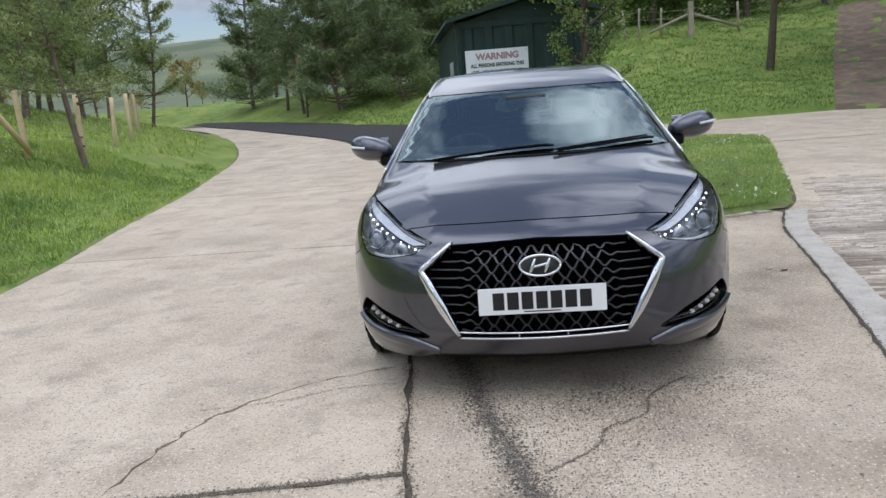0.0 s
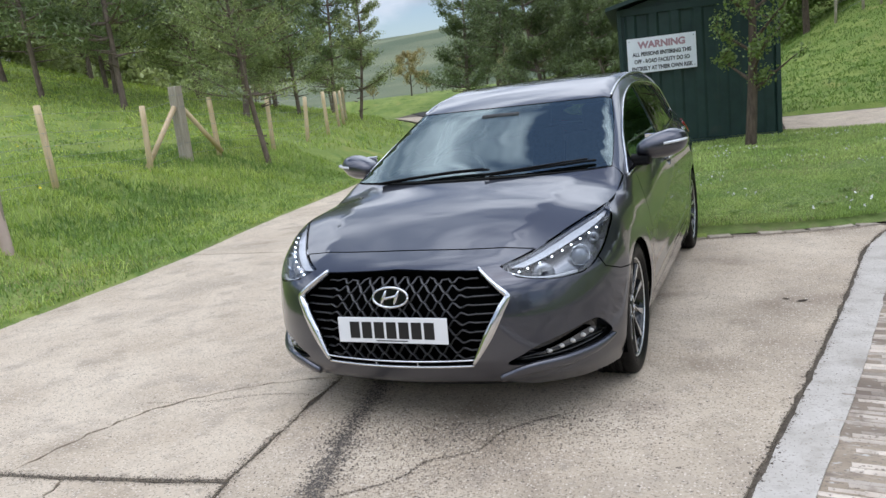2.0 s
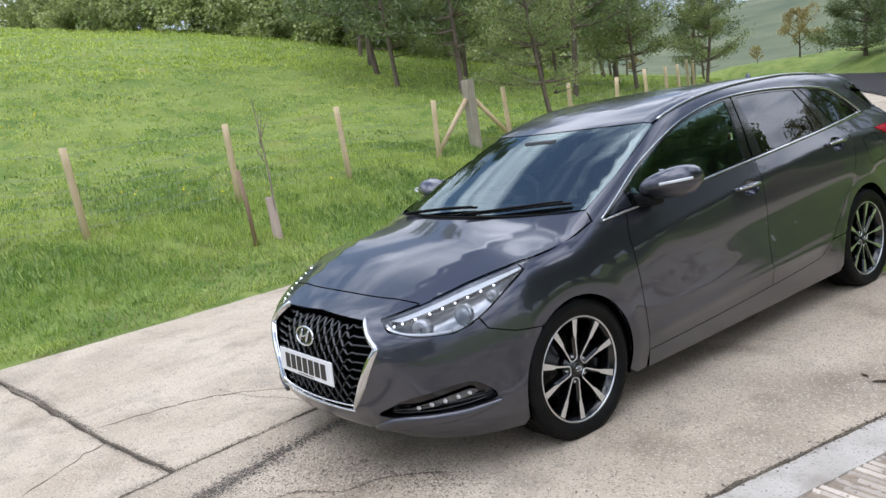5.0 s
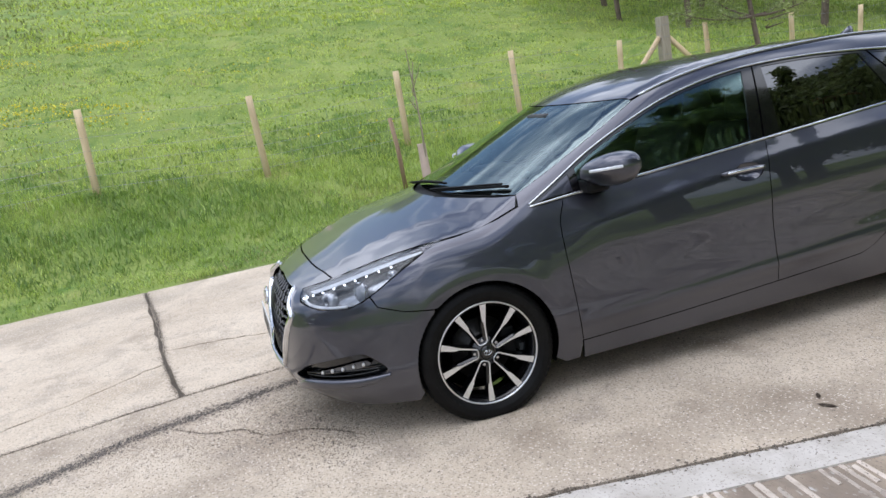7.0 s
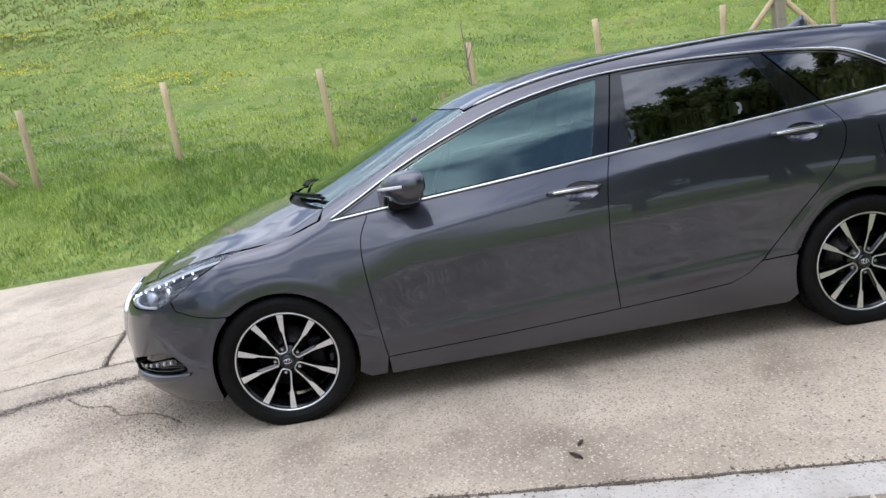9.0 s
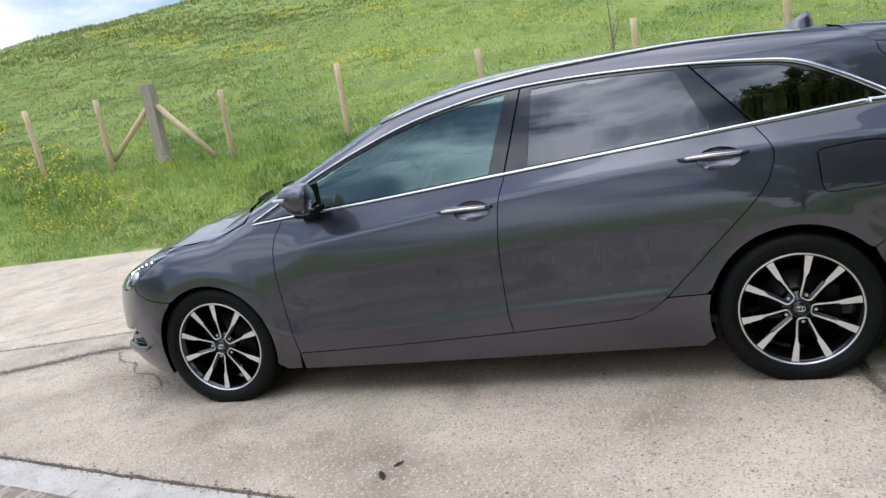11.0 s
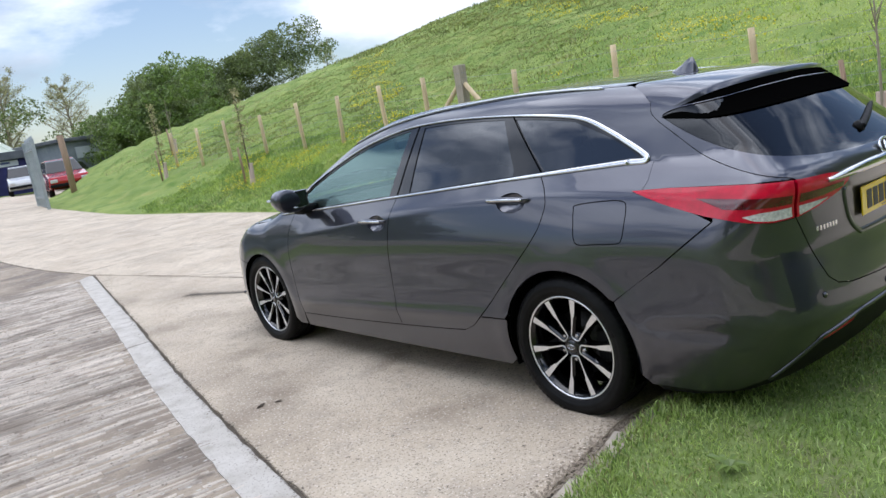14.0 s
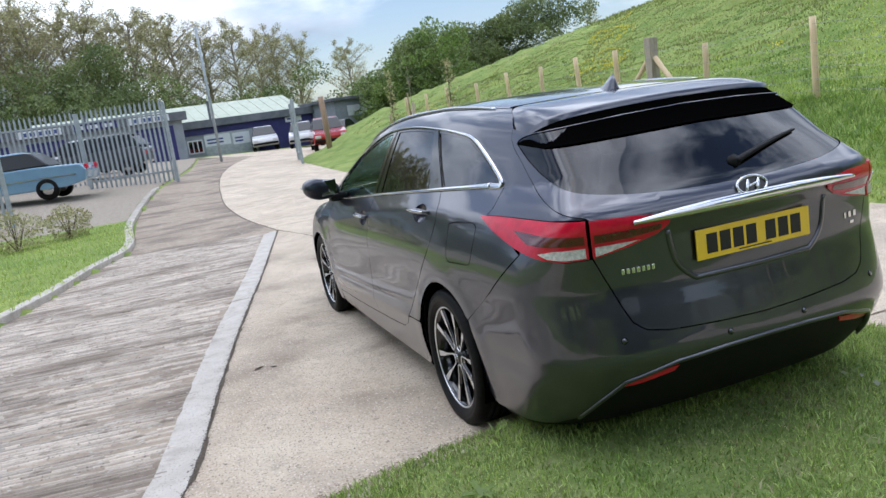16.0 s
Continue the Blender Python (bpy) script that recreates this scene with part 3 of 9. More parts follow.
LEAF_GOLD = leaf_mat("golden_young_leaf", (0.38, 0.30, 0.11), (0.46, 0.39, 0.15), 0.8, 0.3)
LEAF_PALE = leaf_mat("budding_twigs", (0.36, 0.33, 0.16), (0.44, 0.43, 0.21), 0.8, 0.3)
GREEN_STEEL = mat("dark_green_painted_steel", (0.010, 0.030, 0.026), (0.018, 0.045, 0.038), scale=3, rough=0.5, bump=0.001, bump_scale=30,
                  spots=[((0.04, 0.05, 0.042), 2.0, 0.62, 0.8)])
SIGN_WHITE = mat("white_sign_board", (0.80, 0.83, 0.88), (0.72, 0.75, 0.80), scale=3, rough=0.45)
SIGN_RED = mat("faded_red_paint", (0.40, 0.24, 0.28), rough=0.6)
SIGN_BLACK = mat("sign_black_paint", (0.03, 0.03, 0.035), rough=0.5)
GALV = mat("galvanised_steel", (0.30, 0.34, 0.36), (0.42, 0.46, 0.48), scale=4, rough=0.5, metal=0.3)
TUBE = mat("pink_brown_tree_guard", (0.56, 0.42, 0.37), (0.64, 0.50, 0.45), scale=8, rough=0.6)

# ---- the lie of the land ----
road_left = smooth_fn((-60, -14.0), (-42, -9.0), (-30, -4.4), (-24, -3.1), (-18, -3.05), (-12, -3.5), (-8, -3.72), (-4, -4.0), (-1.5, -4.15), (1, -4.45), (3.4, -5.0), (8, -5.95),
                      (9.3, -6.3), (12.4, -6.98), (15.3, -7.81), (17.7, -8.73), (21.1, -10.4), (25.2, -12.6), (30, -16.2), (45, -27.0))
fence_x = smooth_fn((-30, -6.9), (-19, -6.45), (-13, -6.6), (-8, -6.33), (-4, -6.92), (-1.6, -7.12), (0.5, -7.45), (4.5, -7.9), (8.5, -8.25), (13, -9.6), (18, -12.0), (26, -17.0))


def ramp(a, b, q):
    t = np.clip((q - a) / (b - a), 0, 1)
    return t * t * (3 - 2 * t)


south_rise = smooth_fn((-80, 1.1), (-60, 1.0), (-45, 0.95), (-35, 0.80), (-24, 0.54), (-15, 0.17), (-7.4, 0.02), (-4, 0.0), (60, 0.0))


north_rise = smooth_fn((-60, 0.0), (9, 0.0), (13, 0.07), (18, 0.24), (24, 0.50), (32, 0.80), (45, 1.05), (80, 1.1))


def road_z(x, y):
    """Height of the road: level by the car, rising towards the yard and round the bend."""
    return south_rise(y) + north_rise(y) + 0.045 * np.clip(x, -8, 12) * ramp(-10, -24, y)


def mounds(x, y):
    """Hummocks about a pace across, as in long-grazed turf."""
    f = 0
    for i in range(7):
        a, k = 2.4 * i + 0.3, 4.3 + 0.75 * ((i * 3) % 7)
        f = f + np.sin(k * (x * math.cos(a) * 0.9 + y * math.sin(a)) + 1.7 * i + 0.8 * np.sin(0.7 * x + 0.5 * y + i))
    return np.clip(f, -1.5, 3.5)


def lumps(x, y):
    return (0.035 * np.sin(1.7 * x + 0.9 * y) * np.sin(1.1 * y - 0.6 * x) + 0.05 * np.sin(0.53 * x - 0.31 * y + 1.3) + 0.02 * np.sin(3.1 * x + 2.3 * y)
            + 0.14 * np.sin(0.19 * x + 0.13 * y) * np.sin(0.11 * y + 0.4)) + 0.026 * mounds(x, y)


# long joints, from south to north
JOINT_A = spline([(-5.0, -45), (-1.9, -33), (-0.05, -23), (0.66, -15), (0.70, -10.5), (0.43, -7.44)], 10)       # between main and ribbed road, south
JOINT_B = spline([(0.43, -7.44), (0.05, -5.6), (-0.28, -3.9), (-0.53, -2.81), (-0.66, -1.7), (-0.95, 0.2), (-1.3, 1.7)], 8)
JOINT_C = spline([(0.43, -7.44), (1.11, -3.95), (1.50, -2.06), (1.77, -0.68), (1.95, 0.36), (2.10, 1.2), (2.36, 1.98)], 8)    # ribbed road's edge
ISLAND_R = spline([(2.36, 1.98), (2.72, 2.75), (3.3, 4.9), (3.95, 7.3), (4.22, 8.4), (4.15, 9.3), (3.73, 10.2)], 6)
KERB_R = spline([(-0.5, -45), (0.6, -30), (1.35, -24), (2.25, -18.5), (2.66, -12.4), (2.60, -8.5), (3.05, -6.6), (3.75, -3.9), (5.6, 0.6), (7.3, 6.0), (8.2, 10.5)], 8)

def piece(curve, y0, y1):
    lo, hi = min(y0, y1), max(y0, y1)
    c = curve[(curve[:, 1] > lo + 0.02) & (curve[:, 1] < hi - 0.02)]
    ends = [np.array([[np.interp(y, curve[:, 1], curve[:, 0]), y]]) for y in (lo, hi)]
    c = np.vstack([ends[0], c, ends[1]])
    return c if y1 > y0 else c[::-1]


PLANINGS_N = np.array([(-17, 35), (-14, 32.1), (-11.4, 29.4), (-8.4, 26.3), (-5.9, 23.3), (-3.9, 21.4), (-1.5, 18.0)])
bed = resample(np.vstack([np.stack([road_left(np.arange(-45, 30.1, 1.5)) - 0.05, np.arange(-45, 30.1, 1.5)], 1),
                          PLANINGS_N, [(1.5, 15.0), (5, 15.2), (8.1, 15.4), (11.2, 13.7), (8.4, 10.5)], KERB_R[::-1]]), 0.6)
main_right = np.vstack([JOINT_A, JOINT_B[1:], spline([(-1.3, 1.7), (-1.75, 4.0), (-2.2, 7.6), (-2.6, 9.2), (-4.1, 14.2), (-5.4, 17.3), (-7.2, 20.0), (-9.2, 22.6), (-11.5, 25.7), (-14.4, 29.2), (-17, 33)], 5)[1:]])
ISLAND = np.vstack([[(-1.24, 1.745), (0.9, 1.745), (1.55, 1.875), (2.3, 2.115)], ISLAND_R[2:] - (0.03, 0), [(1.5, 11.4), (-2.55, 11.3)],
                    piece(main_right, 11.0, 1.9) + (0.06, 0)])


def land(x, y):
    """Height of the grass and earth."""
    x, y = np.asarray(x, float), np.asarray(y, float)
    d = road_left(y) - x                                # metres to the left of the road
    span = np.maximum(road_left(y) - fence_x(y), 1.5)
    bank = 0.02 + 0.84 * ramp(0.0, 1.0, d / span * 0.85)
    bank += 0.25 * np.clip(d - span, 0, None)
    bank += 0.35 * ramp(-9, -24, y) * ramp(0, 6, d)
    cap = 9.5 + 5.4 * np.exp(-((y + 7) / 11) ** 2)
    bank = np.where(bank > cap - 3, cap - 3 + 3 * np.tanh(np.clip((bank - cap + 3) / 3, 0, 20)), bank)
    north = ramp(14, 36, y)                             # the hill flattens out into the wood
    bank = bank * (1 - 0.42 * north)
    bank = np.where(d > 0, bank, 0.02)
    # the slope beyond the island
    u = np.clip(y - 13.6 - 0.12 * np.clip(x, 0, 50), 0, 40)
    rise = (0.115 * u + 0.12 * np.clip(u - 8.2, 0, 6.5)) * ramp(0, 5, x)
    # grass bank north of the planings
    rise = rise + 0.95 * ramp(0, 7, y - np.interp(x, PLANINGS_N[:, 0], PLANINGS_N[:, 1])) * ramp(4, -1, x) * ramp(10, 16, y)
    rise += 0.10 * np.clip(x - 9.5, 0, 40) * ramp(4, 12, y) * 0.8
    rise = np.where(d > 0, 0, rise) * (1 - ramp(60, 130, y) * 0.4)
    # distant downs
    far = np.hypot(x, y)
    downs = 46 * ramp(120, 420, y + 0.35 * np.abs(x)) * (0.75 + 0.25 * np.sin(x * 0.009 + 1.0))
    downs = downs + 14 * ramp(90, 380, -x) * ramp(-80, 60, y)
    soft = ramp(0.0, 2.5, np.where(d > 0, d, 0)) + ramp(14, 20, y)
    z = bank + rise + downs + lumps(x, y) * np.clip(soft, 0, 1)
    z = z + np.where(y < -4, road_z(x, y), 0) * ramp(-30, -8, x) + north_rise(y)
    q = np.stack([x.ravel(), y.ravel()], 1)
    road = inside(bed, q).reshape(x.shape)
    isle = inside(ISLAND, q).reshape(x.shape)
    z = np.where(road & ~isle, np.minimum(z, road_z(x, y)) - 0.07, z)
    z = np.where(isle, 0.045 + 0.5 * (lumps(x, y) - 0.026 * mounds(x, y)), z)
    z = np.where((x > 2) & ~road & ~isle & (y < 12), z + 0.05, z)
    yard = (y < -12.7) & (y > -52) & (x > np.interp(y, KERB_R[:, 1], KERB_R[:, 0]) + 0.15) & (x < 22)
    return np.where(yard & ~road, road_z(x, y) - 0.06, z)


def terrain():
    def axis(lo, hi, near_lo, near_hi, fine, grow):
        a = list(np.arange(near_lo, near_hi + 1e-6, fine))
        s = fine
        while a[-1] < hi:
            s *= grow
            a.append(a[-1] + s)
        s = fine
        while a[0] > lo:
            s *= grow
            a.insert(0, a[0] - s)
        return np.array(a)
    gx, gy = axis(-1500, 1500, -16, 8, 0.18, 1.055), axis(-1500, 1500, -22, 18, 0.18, 1.055)
    xx, yy = np.meshgrid(gx, gy)
    zz = land(xx, yy)
    zz = zz - 0.07 * inside(ISLAND, np.stack([xx.ravel(), yy.ravel()], 1)).reshape(xx.shape)        # the lawn lies over it
    v = np.stack([xx.ravel(), yy.ravel(), zz.ravel()], 1)
    n, m = len(gy), len(gx)
    i = np.arange((n - 1) * (m - 1))
    r, c = i // (m - 1), i % (m - 1)
    a = r * m + c
    f = np.stack([a, a + 1, a + m + 1, a + m], 1)
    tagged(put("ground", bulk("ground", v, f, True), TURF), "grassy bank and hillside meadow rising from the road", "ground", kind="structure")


terrain()


def slab(name, outline, material, top=0.0, thick=0.12, step=0.5, wobble=0.006, parent=None):
    """A slab of concrete with slightly ragged edges."""
    p = resample(outline, 0.16)
    if area2(p) < 0:
        p = p[::-1]
    p = p + rng.normal(0, wobble, p.shape)
    v, f, rings = fill2d([p], step)
    z = np.full(len(v), top) + road_z(v[:, 0], v[:, 1])
    verts = np.column_stack([v, z])
    ring = rings[0]
    k = len(verts)
    low = verts[ring].copy()
    low[:, 2] -= thick
    faces = [tuple(t) for t in f]
    for i in range(len(ring)):
        j = (i + 1) % len(ring)
        faces.append((ring[j], ring[i], k + i, k + j))
    return put(name, mesh_of(name, np.vstack([verts, low]), faces), material, parent)


def offset_line(pts, d):
    pts = np.asarray(pts, float)
    t = np.gradient(pts, axis=0)
    t /= np.linalg.norm(t, axis=1)[:, None]
    return pts + np.stack([-t[:, 1], t[:, 0]], 1) * d


pavement = tagged(new("pavement"), "worn pale concrete road slabs with dirty joints", "concrete road", kind="structure")
slab("joint_bed", bed, JOINT_DIRT, top=-0.012, thick=0.08, step=1.2, wobble=0.0, parent=pavement)


def left_edge(y0, y1, k=0.7):
    y = np.linspace(y0, y1, max(3, int(abs(y1 - y0) / k)))
    return np.stack([road_left(y), y], 1)


GAP = 0.011
# cross joints of the main road: y at the left edge and at the right one
cross = [(-45, -44), (-33, -32.5), (-25.5, -25), (-18.6, -18.2), (-12.9, -12.3), (-8.3, -7.9), (-3.27, -2.83), (1.55, 1.6), (6.6, 6.4), (11.8, 11.7), (17.5, 17.3), (24, 23.5), (30, 29.5)]
for (l0, r0), (l1, r1) in zip(cross[:-1], cross[1:]):
    le = left_edge(l0 + GAP, l1 - GAP)
    ri = offset_line(piece(main_right, r0 + GAP, r1 - GAP), GAP)
    ring = np.vstack([le[::-1], ri])
    if l0 == -3.27:     # the slab in front of the car is cracked across
        crack = spline([(-1.62, -3.0), (-1.58, -2.62), (-1.45, -2.25), (-1.12, -1.92), (-0.66, -1.70)], 8)
        crack = crack + np.stack([0.012 * np.sin(np.arange(len(crack)) * 1.9), 0.012 * np.sin(np.arange(len(crack)) * 2.7 + 1)], 1)
        a, b = offset_line(crack, 0.0045), offset_line(crack, -0.0045)
        right_low = piece(main_right, r0 + GAP, crack[-1][1] - 0.004)
        right_up = piece(main_right, crack[-1][1] + 0.004, r1 - GAP)
        start = np.array([crack[0]])
        slab("concrete_slab", np.vstack([b, offset_line(right_low, GAP)[::-1]]), CONCRETE, parent=pavement, top=0.0)
        slab("concrete_slab", np.vstack([le[::-1], a, offset_line(right_up, GAP)]), CONCRETE, parent=pavement, top=0.002)
    elif l0 == -8.3:
        crack = spline([(-0.72, -3.85), (-0.95, -3.45), (-1.22, -3.12), (-1.3, -2.96)], 6)
        crack = np.vstack([spline([(0.1, -5.7), (-0.35, -4.6), (-0.72, -3.85)], 5)[:-1], crack])
        crack = crack + np.stack([0.012 * np.sin(np.arange(len(crack)) * 2.1), 0.01 * np.sin(np.arange(len(crack)) * 1.3)], 1)
        a, b = offset_line(crack, 0.004), offset_line(crack, -0.004)
        lo_r = piece(main_right, r0 + GAP, crack[0][1] - 0.005)
        hi_r = piece(main_right, crack[0][1] + 0.005, r1 - GAP)
        slab("concrete_slab", np.vstack([offset_line(hi_r, GAP)[::-1], b, ][::1]), CONCRETE, parent=pavement, top=-0.002)
        slab("concrete_slab", np.vstack([le[::-1], offset_line(lo_r, GAP), a]), CONCRETE, parent=pavement, top=0.0)
    else:
        slab("concrete_slab", ring, CONCRETE, parent=pavement, top=float(rng.uniform(-0.002, 0.003)), step=0.6 if abs(l0) < 12 else 1.2)

# the slab under the car, between the two long joints
slab("concrete_slab", np.vstack([offset_line(JOINT_B, -GAP)[3:], [(-1.28, 1.605), (0.9, 1.61), (1.55, 1.745), (2.28, 1.98)], offset_line(JOINT_C, GAP)[::-1][1:-4]]), CONCRETE_OLD, parent=pavement, top=0.001)
slab("concrete_slab", [(0.432, -7.32), tuple(offset_line(JOINT_C, GAP)[4] - (0, 0.012)), tuple(offset_line(JOINT_B, -GAP)[3] - (0, 0.012))], CONCRETE_OLD, parent=pavement, top=0.0, wobble=0.0)
# concrete lane behind the island, and the slab beside it
slab("concrete_slab", [(1.7, 11.55), (1.6, 14.7), (4.6, 15.0), (8.0, 15.25), (11.1, 13.6), (8.2, 10.6), (7.75, 9.24), (4.3, 9.24), (3.85, 10.35)], CONCRETE, parent=pavement, top=0.0)


def ribbed():
    """The ribbed road: smooth edge strip and a field of fine cross ribs."""
    right = KERB_R
    left = np.vstack([JOINT_A, JOINT_C[1:], ISLAND_R[1:]])
    strip = offset_line(left, -GAP)
    inner = np.vstack([offset_line(left, -0.195)])
    south = inner[:, 1] < -7.3
    inner[south] = offset_line(left, -GAP - 0.01)[south]
    for y0, y1 in ((-40, -24), (-24, -14), (-14, -7.35), (-7.35, -2.6), (-2.6, 2.02), (2.02, 9.22)):
        a, b = piece(strip, y0 + GAP, y1 - GAP), piece(inner, y0 + GAP, y1 - GAP)
        if -7.4 < y0 < 1.9:
            slab("edge_strip", np.vstack([a, b[::-1]]), CONCRETE_EDGE, parent=pavement, top=0.002, step=0.3, wobble=0.003)
        r = piece(right, y0 + GAP, y1 - GAP)
        north = y0 > 2.0
        slab("concrete_slab", np.vstack([a if north else offset_line(b, 0.006), r[::-1]]), CONCRETE if north else CONCRETE_RIB, parent=pavement, top=-0.006, step=0.8, wobble=0.0)
    # ribs, on a bearing a little off square to the road
    vs, fs = [], []
    y = -7.3
    while y < 4.2:
        xl = float(np.interp(y, inner[:, 1], inner[:, 0])) + 0.03
        xr = float(np.interp(y + 0.3, right[:, 1], right[:, 0])) - 0.1
        slope = -0.12
        x = xl - 0.10 + rng.uniform(0, 0.16)
        while x < xr - 0.2:
            length = min(rng.uniform(0.07, 0.42), xr - x)
            worn = 0.5 + 0.5 * math.sin(2.1 * x + 0.9 * y + 1.0) * math.sin(1.3 * y - 0.7 * x)
            if rng.random() < 0.96 - 0.3 * worn - 0.6 * ramp(2.0, 4.2, y):
                k = len(vs)
                w, h = rng.uniform(0.008, 0.014), rng.uniform(0.007, 0.013) - 0.004 * worn
                j0, j1 = rng.normal(0, 0.003, 2)
                for px, jy in ((x, j0), (x + length, j1)):
                    yy = y + jy + slope * (px - xl)
                    vs += [(px, yy - w, -0.007), (px, yy - w * 0.4, -0.006 + h), (px, yy + w * 0.4, -0.006 + h), (px, yy + w, -0.007)]
                fs += [(k, k + 4, k + 5, k + 1), (k + 1, k + 5, k + 6, k + 2), (k + 2, k + 6, k + 7, k + 3)]
            x += length
        y += 0.038
    vs = np.array(vs)
    vs[:, 2] += road_z(vs[:, 0], vs[:, 1])
    o = put("concrete_ribs", bulk("concrete_ribs", vs, np.array(fs)), RIB_TOP, pavement)
    tagged(o, "fine raised tamping ribs across the concrete", kind="stuff")


ribbed()

# ---- the estate car ----
HUB_Z, HUB_F, HUB_R, TYRE_R = 0.305, -1.385, 1.385, 0.322
top_line = smooth_fn((-2.31, 0.50), (-2.285, 0.62), (-2.24, 0.685), (-2.15, 0.728), (-2.0, 0.782), (-1.8, 0.845), (-1.6, 0.900), (-1.35, 0.962), (-1.22, 1.005), (-1.0, 1.094),
                     (-0.75, 1.205), (-0.55, 1.293), (-0.4, 1.350), (-0.2, 1.402), (0.1, 1.442), (0.5, 1.458), (0.9, 1.456), (1.3, 1.438), (1.6, 1.416), (1.9, 1.386), (2.3, 1.33))
nose_line = smooth_fn((0.10, -2.10), (0.18, -2.20), (0.26, -2.285), (0.36, -2.31), (0.5, -2.305), (0.62, -2.28), (0.70, -2.235), (0.76, -2.16), (0.9, -1.98))
tail_line = smooth_fn((0.12, 2.18), (0.2, 2.28), (0.3, 2.37), (0.4, 2.43), (0.47, 2.455), (0.54, 2.445), (0.62, 2.428), (0.75, 2.405), (0.88, 2.405), (0.955, 2.425), (1.0, 2.415),
                      (1.045, 2.36), (1.2, 2.215), (1.33, 2.075), (1.45, 1.95))
belt_line = smooth_fn((-2.3, 0.68), (-2.0, 0.75), (-1.6, 0.83), (-1.09, 0.905), (-0.4, 0.952), (0.2, 0.996), (1.25, 1.066), (1.7, 1.09), (2.3, 1.12))
wide_line = smooth_fn((-2.3, 0.865), (-1.9, 0.888), (-1.4, 0.900), (-0.9, 0.901), (0.0, 0.903), (0.8, 0.900), (1.4, 0.892), (1.75, 0.868), (2.1, 0.835), (2.4, 0.79))
belt_wide = smooth_fn((-2.3, 0.745), (-1.9, 0.80), (-1.55, 0.842), (-1.1, 0.822), (-0.5, 0.812), (0.2, 0.812), (1.0, 0.790), (1.4, 0.752), (1.75, 0.700), (2.1, 0.64), (2.4, 0.58))
crease_line = smooth_fn((-1.0, 0.752), (-0.9, 0.770), (-0.39, 0.838), (0.28, 0.915), (0.97, 0.970), (1.4, 0.985), (1.75, 0.978), (2.1, 0.95))


def smax(a, b, k):
    h = np.clip(k - np.abs(a - b), 0, None) / k
    return np.maximum(a, b) + h * h * k * 0.25


def half_width(y, z):
    b, w, xb = belt_line(y), wide_line(y), belt_wide(y)
    u = z / b
    t = np.clip((u - 0.60) / 0.40, 0, None)
    x = w - (w - xb) * np.minimum(t, 1.0) ** 2.3
    low = np.clip((0.46 - z) / 0.30, 0, 1.3)
    x = x - 0.040 * low ** 2
    x = x - np.clip(z - b, 0, None) * 0.43 - 0.25 * np.clip(z - b - 0.1, 0, None) ** 2
    fade = ramp(-1.02, -0.7, y) * ramp(2.2, 1.8, y)
    d = z - crease_line(y)
    x = x + 0.012 * fade * np.exp(-(np.sqrt(d * d + 0.018 ** 2) - 0.018) / np.where(d < 0, 0.06, 0.035))
    x = x - 0.006 * fade * np.exp(-((z - 0.60 - 0.03 * y) / 0.10) ** 2)
    d2 = z - (0.335 + 0.045 * (y + 0.9))
    mid = ramp(-1.05, -0.7, y) * ramp(1.1, 0.8, y)
    x = x + 0.009 * mid * np.exp(-(d2 / 0.035) ** 2)
    for hub in (HUB_F, HUB_R):
        r = np.hypot(y - hub, z - HUB_Z - 0.01)
        x = x + 0.005 * np.exp(-((r - 0.385) / 0.05) ** 2) * (z < 0.85)
    # soft step along the rear corner
    x = x - 0.006 * ramp(1.7, 2.0, y) * np.exp(-((z - 0.44) / 0.035) ** 2)
    return x


def car_top(x, y):
    ax = np.abs(x)
    shift = 0.24 * ramp(-1.62, -1.25, y) * ramp(0.25, -0.25, y)
    z = top_line(y - shift * x * x)
    hood = ramp(-1.05, -1.35, y)
    z = z - (0.045 + 0.035 * hood) * x * x - 0.03 * hood * ax ** 4
    ridge = 0.60 + 0.19 * (y + 1.2)
    z = z + 0.010 * hood * ramp(-2.15, -1.9, y) * (np.exp(-np.clip(ax - ridge, 0, None) / 0.05) * np.exp(-np.clip(ridge - ax, 0, None) / 0.16))
    return z


def car_front(x, z):
    ax = np.abs(x)
    return nose_line(z) + 0.22 * ax ** 2 + 0.80 * ax ** 6


def car_rear(x, z):
    ax = np.abs(x)
    up = ramp(1.0, 1.25, z)
    return tail_line(z) - (0.14 + 0.16 * up) * ax ** 2 - 0.75 * ax ** 8


def car_f(x, y, z):
    side = np.abs(x) - half_width(y, z)
    f = smax(side, (z - car_top(x, y)) * 0.85, 0.075)
    f = smax(f, (car_front(x, z) - y) * 0.9, 0.06)
    return smax(f, (y - car_rear(x, z)) * 0.9, 0.06)


def car_solve(o, d, t0=0.05, t1=2.2):
    a, b = np.full(len(o), t0), np.full(len(o), t1)
    for _ in range(34):
        m = (a + b) / 2
        p = o + d * m[:, None]
        out = car_f(p[:, 0], p[:, 1], p[:, 2]) > 0
        b, a = np.where(out, m, b), np.where(out, a, m)
    return o + d * ((a + b) / 2)[:, None]


def car_normal(p, e=0.002):
    g = np.zeros_like(p)
    for i in range(3):
        q, r = p.copy(), p.copy()
        q[:, i] += e
        r[:, i] -= e
        g[:, i] = car_f(q[:, 0], q[:, 1], q[:, 2]) - car_f(r[:, 0], r[:, 1], r[:, 2])
    return g / np.maximum(np.linalg.norm(g, axis=1), 1e-9)[:, None]


F0, R0, ROLL_Z = -1.2, 1.3, 0.80


